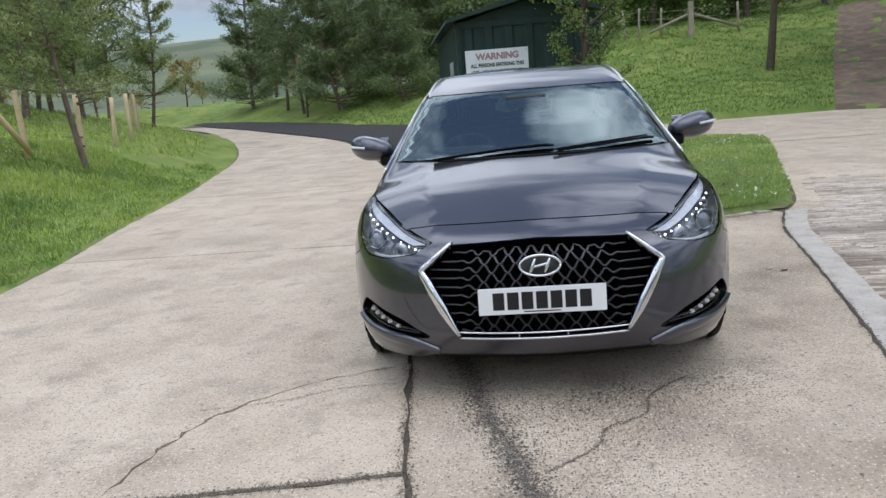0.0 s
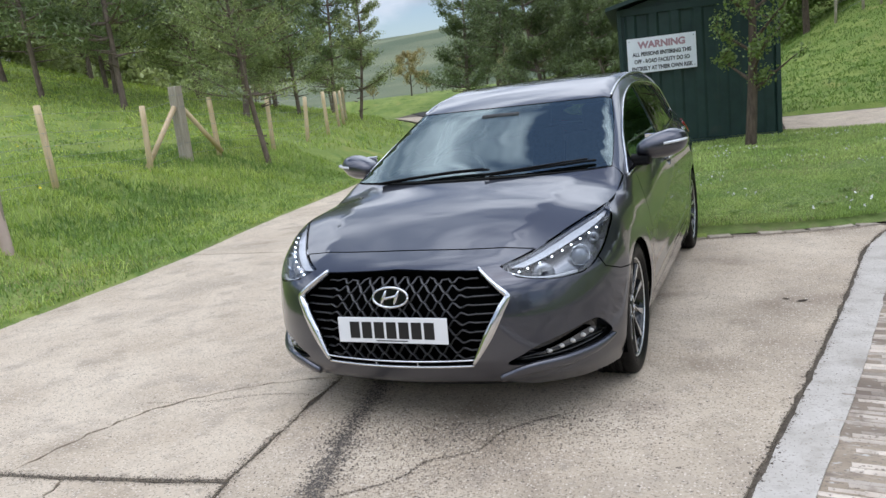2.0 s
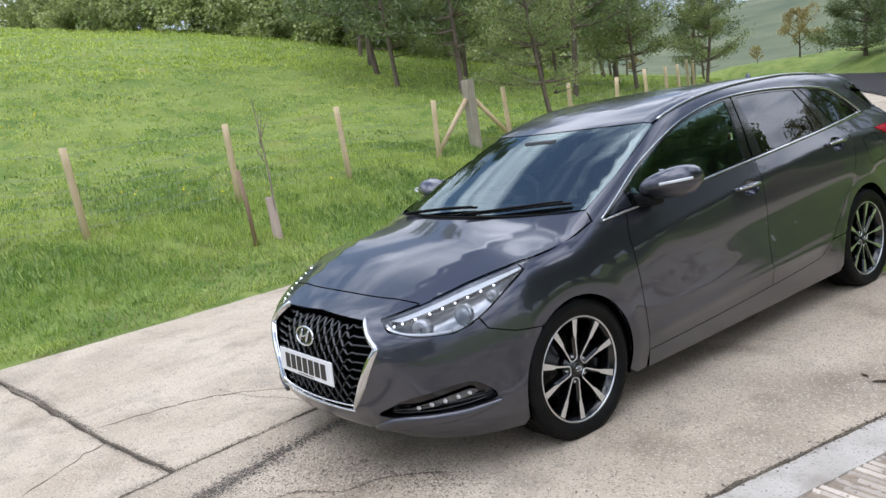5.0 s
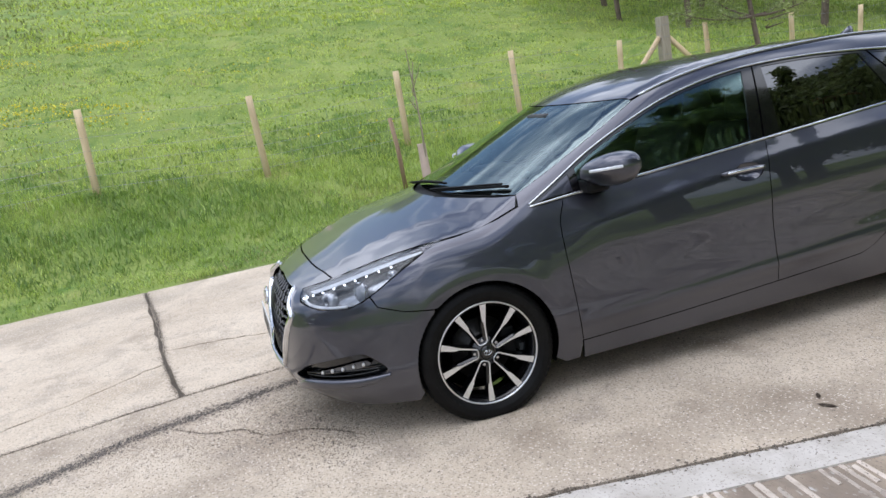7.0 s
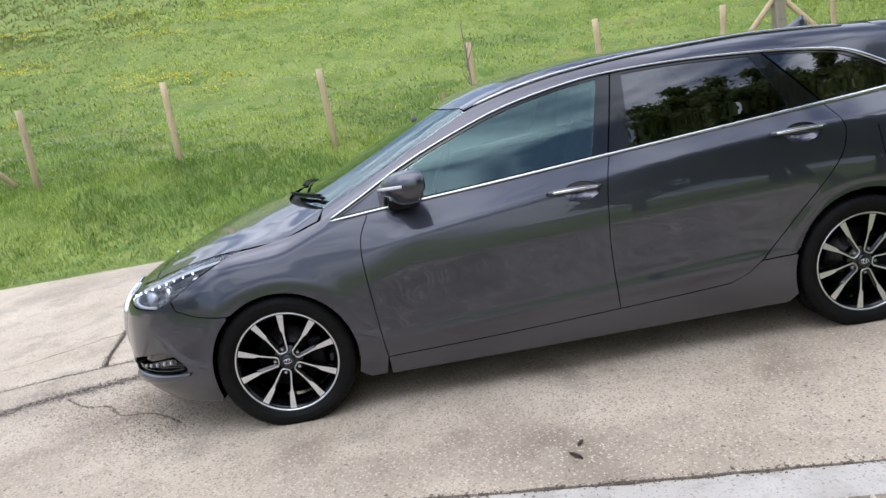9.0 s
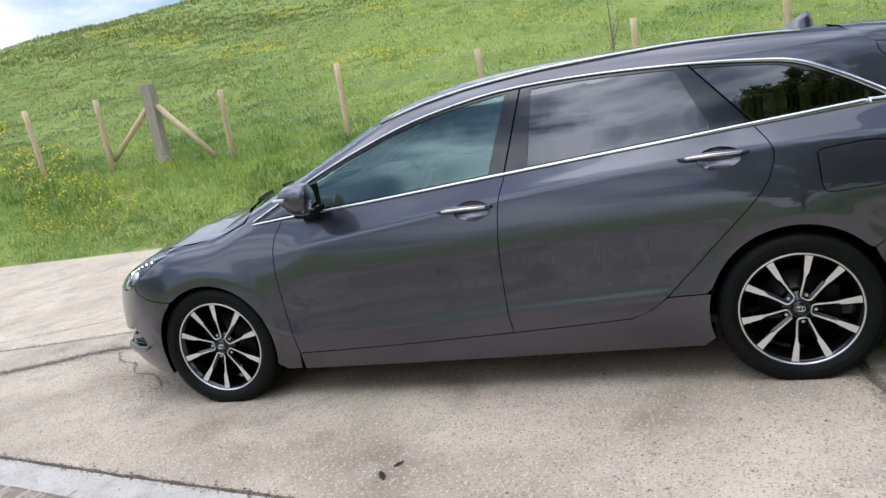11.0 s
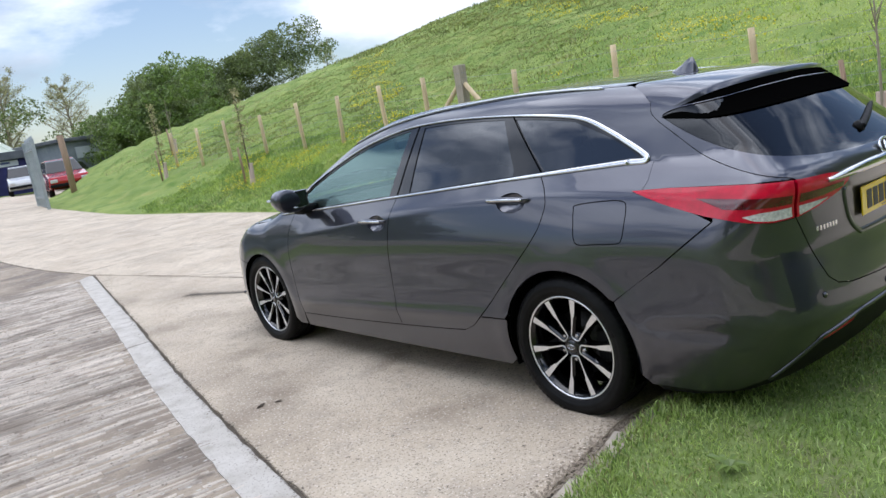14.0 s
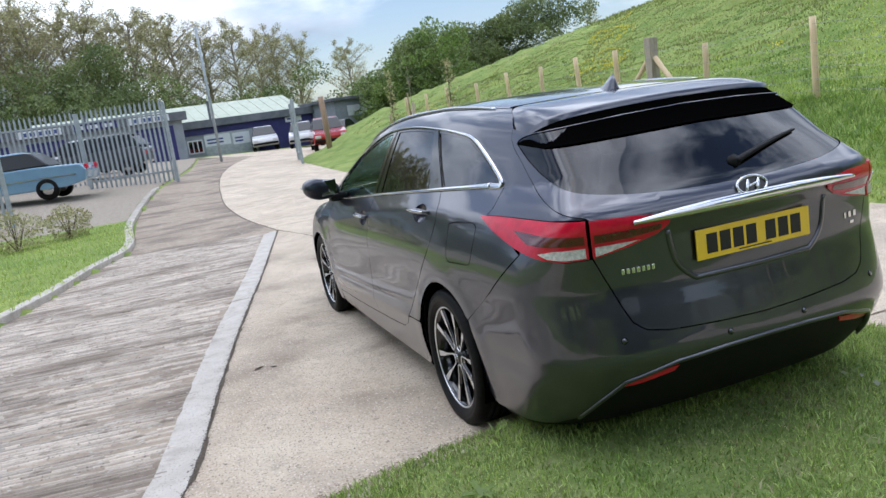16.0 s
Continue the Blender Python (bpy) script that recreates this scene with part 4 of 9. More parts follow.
def car_at(chart, uv):
    """Points of the body: side (y, z); top (x, y); front and rear (angle, z); roll (y, angle about the car's length)."""
    uv = np.atleast_2d(np.asarray(uv, float))
    u, v = uv[:, 0], uv[:, 1]
    zero, one = np.zeros(len(u)), np.ones(len(u))
    if chart == "side":
        return car_solve(np.stack([zero, u, v], 1), np.stack([one, zero, zero], 1))
    if chart == "top":
        return car_solve(np.stack([u, v, zero + 0.45], 1), np.stack([zero, zero, one], 1), t0=0.02)
    if chart == "front":
        return car_solve(np.stack([zero, zero + F0, v], 1), np.stack([np.sin(u), -np.cos(u), zero], 1))
    if chart == "rear":
        return car_solve(np.stack([zero, zero + R0, v], 1), np.stack([np.sin(u), np.cos(u), zero], 1))
    return car_solve(np.stack([zero, u, zero + ROLL_Z], 1), np.stack([np.cos(v), zero, np.sin(v)], 1))


def to_roll(yz):
    p = car_at("side", yz)
    return np.stack([p[:, 1], np.arctan2(p[:, 2] - ROLL_Z, p[:, 0])], 1)


def deg(*pts):
    return [(radians(a), z) for a, z in pts]


def skin(name, chart, loops, material, parent, label="", step=0.035, inset=0.0022, offset=0.0, flange=0.012, mirror=False, fine=0.014):
    """A body panel cut from the car's surface along outlines in a chart, with edges turned in."""
    rs = []
    for k, l in enumerate(loops):
        l = resample(np.asarray(l, float), fine)
        if area2(l) < 0:
            l = l[::-1]
        rs.append(inset_poly(l, inset if k == 0 else -inset))
    uv, f, rings = fill2d(rs, step)
    p = car_at(chart, uv)
    n = car_normal(p)
    p = p + n * offset
    a = p[f]
    turn = np.sum(np.cross(a[:, 1] - a[:, 0], a[:, 2] - a[:, 0]) * n[f].mean(1), 1) < 0
    f[turn] = f[turn][:, ::-1]
    verts, norms, faces = [p], [n], [tuple(t) for t in f]
    k = len(p)
    if flange:
        for i, ring in enumerate(rings):
            q, m = p[ring], n[ring]
            t = np.roll(q, -1, 0) - np.roll(q, 1, 0)
            s = np.cross(t, m)
            s /= np.maximum(np.linalg.norm(s, axis=1), 1e-9)[:, None]
            c = q.mean(0)
            if np.sum(s * (q - c)) < 0:
                s = -s
            if i > 0:
                s = -s
            c = len(ring)
            verts += [q, q - m * flange]
            norms += [s, s]
            for j in range(c):
                j2 = (j + 1) % c
                faces.append((k + j, k + j2, k + c + j2, k + c + j))
            k += 2 * c
    verts, norms = np.vstack(verts), np.vstack(norms)
    if mirror:
        verts, norms = verts * (-1, 1, 1), norms * (-1, 1, 1)
        faces = [t[::-1] for t in faces]
    return put(name, mesh_of(name, verts, faces, True, norms), material, parent, label)


def both(name, chart, loops, material, parent, label="", **k):
    return [skin(name, chart, loops, material, parent, label, mirror=m, **k) for m in (False, True)]


def line_on(chart, uv, n=None, lift=0.0):
    uv = resample(uv, 0.02, closed=False) if n is None else uv
    p = car_at(chart, uv)
    return p + car_normal(p) * lift


def flip(me, name):
    """A mirrored copy of a mesh."""
    v = np.array([q.co[:] for q in me.vertices]) * (-1, 1, 1)
    return mesh_of(name, v, [tuple(p.vertices)[::-1] for p in me.polygons], True)


def strip(name, chart, uv, width, height, material, parent, lift=0.004, label="", two=True, closed=False):
    """A bead of trim along a line on the body."""
    pts = line_on(chart, uv, lift=lift)
    nrm = car_normal(pts)
    d = np.gradient(pts, axis=0)
    d /= np.maximum(np.linalg.norm(d, axis=1), 1e-9)[:, None]
    s = np.cross(d, nrm)
    s /= np.maximum(np.linalg.norm(s, axis=1), 1e-9)[:, None]
    w = np.broadcast_to(np.asarray(width, float), (len(pts),))[:, None] if np.ndim(width) == 0 else np.interp(np.linspace(0, 1, len(pts)), np.linspace(0, 1, len(width)), width)[:, None]
    prof = [(-0.5, -1.0), (-0.5, 0.3), (-0.32, 0.85), (0.0, 1.0), (0.32, 0.85), (0.5, 0.3), (0.5, -1.0)]
    v = np.stack([pts + s * w * a + nrm * height * b for a, b in prof], 1)
    m, c = len(pts), len(prof)
    f = [(i * c + j, i * c + j + 1, (i + 1) * c + j + 1, (i + 1) * c + j) for i in range(m - 1) for j in range(c - 1)]
    f += [tuple(range(c))[::-1], tuple(range((m - 1) * c, m * c))]
    me = mesh_of(name, v.reshape(-1, 3), f, True)
    out = [put(name, me, material, parent, label)]
    if two:
        out.append(put(name, flip(me, name), material, parent, label))
    return out


car = thing("estate_car", "dark grey metallic estate car, parked with lit daytime lamps", "car")
arch_f = [(HUB_F + 0.338 * math.cos(a), HUB_Z + 0.338 * math.sin(a)) for a in np.linspace(math.pi * 1.10, -0.10 * math.pi, 40)]
arch_r = [(HUB_R + 0.351 * math.cos(a), HUB_Z + 0.010 + 0.351 * math.sin(a)) for a in np.linspace(math.pi * 1.10, -0.10 * math.pi, 40)]

# outlines on the side, as (y, z)
door_front = spline([(-0.905, 0.908), (-0.945, 0.83), (-0.955, 0.72), (-0.94, 0.50), (-0.918, 0.252)], 6)
door_mid = spline([(0.232, 0.998), (0.196, 0.88), (0.175, 0.66), (0.176, 0.45), (0.186, 0.292)], 6)
door_rear = spline([(1.268, 1.068), (1.325, 0.985), (1.322, 0.91), (1.26, 0.80), (1.05, 0.588), (0.90, 0.44), (0.80, 0.356), (0.715, 0.322)], 6)
door_low_f = spline([(-0.918, 0.252), (-0.4, 0.266), (0.186, 0.292)], 6)
door_low_r = spline([(0.186, 0.292), (0.50, 0.308), (0.715, 0.322)], 6)
belt = [(y, float(belt_line(y))) for y in np.linspace(-1.08, 1.80, 60)]


def belt_part(y0, y1, n=14, up=0.0):
    return [(y, float(belt_line(y)) + up) for y in np.linspace(y0, y1, n)]


def run(*parts):
    return np.vstack([np.asarray(p, float) for p in parts])


front_door = run(belt_part(-0.905, 0.232), door_mid[1:], door_low_f[::-1][1:], door_front[::-1][1:-1])
rear_door = run(belt_part(0.232, 1.268), door_rear[1:], door_low_r[::-1][1:], door_mid[::-1][1:-1])
wing_top = spline([(-1.60, 0.836), (-1.5, 0.846), (-1.4, 0.855), (-1.25, 0.882), (-1.13, 0.920), (-1.085, 0.931), (-1.055, 0.912)], 5)
wing = run(wing_top, belt_part(-1.05, -0.905, 4)[1:], door_front[1:], [(-0.935, 0.165), (-1.01, 0.165)],
           [q for q in arch_f[::-1] if q[1] > 0.19 and q[0] > -1.60], [(-1.605, 0.573), (-1.74, 0.592), (-1.855, 0.632)], car_at("front", deg((50.0, 0.682), (52.2, 0.701), (58.7, 0.765), (64.2, 0.815)))[:, 1:3])
sill = run(door_low_f, door_low_r[1:], [(0.80, 0.356), (0.868, 0.409), (1.031, 0.4125)], [q for q in arch_r if 0.17 < q[1] < 0.41 and q[0] < 1.3][::-1],
           [(1.0, 0.168), (0.4, 0.165), (-0.4, 0.160), (-0.915, 0.160)])
quarter = run(belt_part(1.268, 1.81, 10), [(1.815, 1.02), (1.80, 0.992), (1.90, 0.955), (2.02, 0.905), (2.10, 0.868)], [(1.88, 0.695), (1.665, 0.545)],
              [q for q in arch_r[::-1] if q[1] > 0.41 and q[0] < 1.66], [(1.033, 0.414), (0.872, 0.411)], door_rear[::-1][12:-1])
flap = spline([(1.50, 0.945), (1.62, 0.956), (1.715, 0.955), (1.74, 0.93), (1.735, 0.85), (1.725, 0.805), (1.70, 0.788), (1.60, 0.785), (1.52, 0.783), (1.495, 0.805), (1.490, 0.87), (1.488, 0.925)], 4, True)

bowl_f = np.array([(0.075 + 0.082 * math.cos(a), 0.868 + 0.042 * math.sin(a)) for a in np.linspace(0, 2 * math.pi, 40)[:-1]])
bowl_r = np.array([(1.125 + 0.085 * math.cos(a), 0.962 + 0.042 * math.sin(a)) for a in np.linspace(0, 2 * math.pi, 40)[:-1]])
for m, sd in ((False, "near"), (True, "far")):
    d1 = skin("door", "side", [front_door] + ([bowl_f] if not m else []), PAINT, car, mirror=m, step=0.017)
    d2 = skin("door", "side", [rear_door] + ([bowl_r] if not m else []), PAINT, car, mirror=m, step=0.017)
    skin("front_wing", "side", [wing], PAINT, car, mirror=m, step=0.022)
    skin("sill", "side", [sill], PAINT, car, mirror=m)
    skin("rear_quarter", "side", [quarter] + ([flap] if not m else []), PAINT, car, mirror=m, step=0.02)
    if not m:
        skin("fuel_flap", "side", [flap], PAINT, car)

# windows and frames in the roll chart
win_top = spline([(-1.07, 0.922), (-0.92, 0.995), (-0.70, 1.105), (-0.45, 1.205), (-0.20, 1.285), (0.08, 1.340), (0.31, 1.363), (0.65, 1.366), (1.03, 1.346), (1.30, 1.318),
                  (1.46, 1.288), (1.60, 1.222), (1.73, 1.145), (1.778, 1.112)], 6)
win_low = np.array(belt_part(-1.07, 1.70, 60, 0.006))
win_all = run(win_top, spline([(1.778, 1.112), (1.772, 1.096), (1.70, 1.096)], 4)[1:-1], win_low[::-1])


def top_z(y):
    return float(np.interp(y, win_top[:, 0], win_top[:, 1]))


def glass_loop(y0, y1, lean0, lean1, margin=0.016):
    """A side window between two leaning edges (each: y at the belt, y at the top)."""
    b = [(y, float(belt_line(y)) + 0.006 + margin) for y in np.linspace(lean0[0], lean1[0], 16)]
    t = [(y, top_z(y) - margin) for y in np.linspace(lean1[1], lean0[1], 24)]
    return np.array(b + t)


fr_glass = run([(y, float(belt_line(y)) + 0.02) for y in np.linspace(-0.80, 0.155, 16)], [(0.252, top_z(0.252) - 0.016)], [(y, top_z(y) - 0.016) for y in np.linspace(0.22, -0.80, 26)])
qt_light = run([(y, float(belt_line(y)) + 0.02) for y in np.linspace(-1.02, -0.84, 5)], [(y, top_z(y) - 0.014) for y in np.linspace(-0.84, -1.0, 5)])
rr_glass = run([(y, float(belt_line(y)) + 0.02) for y in np.linspace(0.335, 1.10, 16)], [(1.10, 1.10), (0.985, top_z(0.985) - 0.016)], [(y, top_z(y) - 0.016) for y in np.linspace(0.96, 0.372, 14)])
qr_glass = run([(y, float(belt_line(y)) + 0.02) for y in np.linspace(1.275, 1.69, 8)], [(1.742, 1.112), (1.70, 1.142), (1.585, 1.208), (1.45, 1.266)],
               [(y, top_z(y) - 0.016) for y in np.linspace(1.40, 1.055, 10)])
for m in (False, True):
    skin("window_surround", "roll", [to_roll(resample(win_all, 0.02))] + [to_roll(resample(g, 0.02)) for g in (fr_glass, qt_light, rr_glass, qr_glass)], BLACK_GLOSS, car, "gloss black window pillars",
         mirror=m, inset=0.0, offset=-0.003)
    for nm, g, gm in (("front_door_glass", fr_glass, GLASS_FRONT), ("corner_panel", qt_light, PAINT), ("rear_door_glass", rr_glass, GLASS_DARK), ("quarter_glass", qr_glass, GLASS_DARK)):
        o = skin(nm, "roll", [to_roll(resample(g, 0.02))], gm, car, {"corner_panel": "body-coloured triangle at the mirror"}.get(nm, "clear green-tinted glass" if gm is GLASS_FRONT else "dark privacy glass"), mirror=m, inset=-0.006, offset=-0.007, flange=0.0)
        o.visible_shadow = gm is not GLASS_FRONT
strip("chrome_strip", "side", win_low, [0.009, 0.011, 0.012, 0.013, 0.022], 0.004, CHROME, car, label="chrome belt strip")
strip("chrome_strip", "roll", to_roll(resample(run(win_top, spline([(1.778, 1.112), (1.776, 1.10), (1.76, 1.094), (1.70, 1.096)], 4)[1:]), 0.02, closed=False)), [0.008, 0.008, 0.008, 0.008, 0.009, 0.020, 0.026], 0.004, CHROME, car,
      label="chrome strip round the side windows")
# door gaps that run up the black pillars
for gap in ([(0.230, float(belt_line(0.23)) + 0.012), (0.268, 1.15), (0.322, top_z(0.322) - 0.006)], [(1.268, float(belt_line(1.268)) + 0.012), (1.165, 1.20), (1.045, top_z(1.045) - 0.006)]):
    strip("door_gap", "roll", to_roll(resample(np.array(gap), 0.02, closed=False)), 0.0055, 0.0008, GAP_SHADE, car, lift=0.0, label="dark gap between door and pillar")
# pillar, cant rail and rear pillar in one
screen_edge = spline([(0.742, -1.10), (0.725, -0.95), (0.697, -0.75), (0.664, -0.55), (0.625, -0.375)], 6)
roof_edge = np.array([(0.625, -0.375)] + [(x, y) for y, x in zip(np.linspace(-0.3, 1.62, 30), np.interp(np.linspace(-0.3, 1.62, 30), [-0.37, 0.0, 0.6, 1.2, 1.62], [0.622, 0.604, 0.594, 0.575, 0.528]))])
gate_edge_hi = np.vstack([[(0.528, 1.63, 1.40), (0.56, 1.71, 1.355)], car_at("rear", spline(deg((52.4, 1.318), (52.4, 1.268), (47.3, 1.18), (42.2, 1.085), (37.0, 1.02), (32.0, 0.992)), 4))])


def top_to_roll(xy):
    p = car_at("top", xy)
    return np.stack([p[:, 1], np.arctan2(p[:, 2] - ROLL_Z, p[:, 0])], 1)


def rear_to_roll(uv):
    p = car_at("rear", np.array(uv))
    return np.stack([p[:, 1], np.arctan2(p[:, 2] - ROLL_Z, p[:, 0])], 1)


gate_roll = np.stack([gate_edge_hi[:, 1], np.arctan2(gate_edge_hi[:, 2] - ROLL_Z, gate_edge_hi[:, 0])], 1)
rail_loop = run(top_to_roll(screen_edge), top_to_roll(roof_edge[1:]), gate_roll, rear_to_roll(deg((33, 0.989), (38, 0.990), (45, 0.992), (52, 0.994), (59, 0.991))), to_roll(np.array([(1.80, 0.992), (1.802, 1.03)])), to_roll(np.array(belt_part(1.795, 1.70, 4))),
                to_roll(run(spline([(1.70, 1.094), (1.772, 1.096), (1.778, 1.112)], 4)[1:-1], win_top[::-1])), to_roll(np.array([(-1.075, 0.925), (-1.118, 0.923)])))
both("roof_pillar", "roll", [rail_loop], PAINT, car, step=0.03, inset=0.001, offset=-0.0012)
# roof, bonnet, windscreen
mx = lambda a: np.vstack([a, (np.asarray(a)[::-1] * (-1, 1))])
roof_head = [(x, -0.51 + 0.34 * x * x) for x in np.linspace(-0.615, 0.615, 24)]
roof_loop = run(roof_head, roof_edge[2:], [(x, 1.60 + 0.05 * (1 - (x / 0.53) ** 2)) for x in np.linspace(0.52, -0.52, 16)], (roof_edge[2:] * (-1, 1))[::-1])
skin("roof", "top", [roof_loop], PAINT, car, step=0.06)
ws_low = [(x, -1.295 + 0.35 * x * x) for x in np.linspace(-0.74, 0.74, 30)]
ws_loop = run(ws_low, screen_edge[1:], roof_head[::-1], (screen_edge * (-1, 1))[::-1][:-1])
ws = skin("windscreen", "top", [ws_loop], GLASS_SCREEN, car, "tinted windscreen", step=0.06, flange=0.0, offset=-0.003)
ws.visible_shadow = False
ws_in = run([(x, -1.245 + 0.34 * x * x) for x in np.linspace(-0.695, 0.695, 24)], spline([(0.69, -0.95), (0.664, -0.75), (0.632, -0.57), (0.592, -0.445)], 4),
            [(x, -0.565 + 0.34 * x * x) for x in np.linspace(0.56, -0.56, 20)], spline([(0.69, -0.95), (0.664, -0.75), (0.632, -0.57), (0.592, -0.445)], 4)[::-1] * (-1, 1))
skin("screen_band", "top", [ws_loop, ws_in], BLACK_GLOSS, car, "black edge band of the windscreen", step=0.06, flange=0.0, offset=-0.008)
head_loop = spline(deg((26.0, 0.710), (29, 0.672), (36, 0.648), (44, 0.645), (48.0, 0.665), (52, 0.700), (58.5, 0.765), (64, 0.815), (69.6, 0.852), (64, 0.842), (56, 0.822), (47, 0.795), (39, 0.765), (31, 0.732)), 5, True)
head_top = car_at("front", deg((35.5, 0.752), (39, 0.766), (43, 0.781), (47, 0.796), (51.5, 0.810), (56, 0.823), (60, 0.833), (64, 0.843), (68.5, 0.847)))[:, :2]
hood_front = [(0.0, -2.045), (0.2, -2.042), (0.36, -2.03), tuple(head_top[0])]
hood_side = np.vstack([head_top, spline([tuple(head_top[-1]), (0.799, -1.40), (0.799, -1.25), (0.798, -1.13)], 5)[1:]])
hood_half = run(spline(hood_front, 6), hood_side[1:], [(0.752, -1.10)])
hood_loop = run(hood_half, [(x, -1.345 + 0.42 * x * x) for x in np.linspace(0.72, -0.72, 24)], (hood_half * (-1, 1))[::-1][:-1])
skin("bonnet", "top", [hood_loop], PAINT, car, step=0.05)
skin("scuttle", "top", [run([(x, -1.37 + 0.42 * x * x) for x in np.linspace(-0.73, 0.73, 24)], [(x, -1.285 + 0.36 * x * x) for x in np.linspace(0.72, -0.72, 24)])], BLACK_PLASTIC, car, "black plastic scuttle", offset=-0.018, inset=0.0, step=0.05)

# front end
grille_loop = np.array(deg((-20.5, 0.700), (0, 0.712), (20.5, 0.700), (25.9, 0.603), (24.5, 0.565), (19.6, 0.385), (17.4, 0.322), (0, 0.312), (-17.4, 0.322), (-19.6, 0.385), (-24.5, 0.565), (-25.9, 0.603)))
fog_loop = spline(deg((25.0, 0.318), (28.5, 0.360), (32, 0.390), (38, 0.416), (43, 0.432), (46.5, 0.432), (49.2, 0.402), (51.8, 0.352), (49, 0.334), (42, 0.324), (33, 0.312)), 5, True)
flip2 = lambda l: (np.asarray(l) * (-1, 1))[::-1]


def front_uv(p):
    p = np.atleast_2d(p)
    return np.stack([np.arctan2(p[:, 0], -(p[:, 1] - F0)), p[:, 2]], 1)


hood_uv = front_uv(car_at("top", run(spline(hood_front, 6), hood_side[1:2])))
wing_uv = front_uv(car_at("side", np.array([(-1.855, 0.632), (-1.74, 0.592), (-1.605, 0.573)])))
arch_uv = front_uv(car_at("side", np.array([q for q in arch_f if q[0] < -1.608 and q[1] > 0.20][::-1])))
bump_half = run(hood_uv, np.array(deg((33, 0.741), (29, 0.724), (25.8, 0.709), (28.8, 0.670), (36, 0.646), (44, 0.643), (48.1, 0.663), (49.9, 0.680))), wing_uv[0:], arch_uv,
                deg((58, 0.165), (45, 0.170), (30, 0.195), (24.5, 0.232), (18, 0.235), (0, 0.228)))
keep_uv = bump_half[np.r_[True, np.linalg.norm(np.diff(bump_half, axis=0), axis=1) > 1e-4]]
bump_loop = run(keep_uv, flip2(keep_uv)[1:-1])
skin("front_bumper", "front", [bump_loop, grille_loop, fog_loop, flip2(fog_loop)], PAINT, car, step=0.028, flange=0.03)


def bowl(name, chart, loop, depth, material, parent):
    """A dished recess behind a hole in a panel."""
    l = np.asarray(loop)
    uv, f, rings = fill2d([resample(l, 0.012)], 0.014)
    c, h = (l.min(0) + l.max(0)) / 2, (l.max(0) - l.min(0)) / 2
    r2 = np.clip((((uv - c) / h) ** 2).sum(1), 0, 1)
    p = car_at(chart, uv)
    p = p - car_normal(p) * (depth * (1 - r2) + 0.004)[:, None]
    a = p[f]
    if np.cross(a[:, 1] - a[:, 0], a[:, 2] - a[:, 0])[:, 0].mean() < 0:
        f = f[:, ::-1]
    return put(name, mesh_of(name, p, f, True), material, parent)


for loop, y0, y1, zc in ((bowl_f, -0.085, 0.168, 0.880), (bowl_r, 0.968, 1.238, 0.976)):
    bowl("handle_recess", "side", loop, 0.03, PAINT, car)
    for sg in (1, -1):
        uv = np.array([(y, zc + 0.006 * math.sin(math.pi * t)) for y, t in zip(np.linspace(y0, y1, 24), np.linspace(0, 1, 24))])
        p = car_at("side", uv)
        p[:, 0] += 0.004 + 0.030 * np.sin(np.linspace(0, math.pi, 24)) ** 0.6
        me = tube_mesh("door_handle", p, 0.012 - 0.005 * np.abs(np.linspace(-1, 1, 24)) ** 3, 10, flat=(0.8, 1.15))
        hd = put("door_handle", me if sg == 1 else flip(me, "door_handle"), PAINT, car, "body-coloured handle with a chrome strip")
        me = tube_mesh("handle_strip", p[2:-2] + (0.009, 0, 0.001), 0.0062, 8, flat=(0.7, 1.0))
        put("handle_strip", me if sg == 1 else flip(me, "handle_strip"), CHROME, hd)

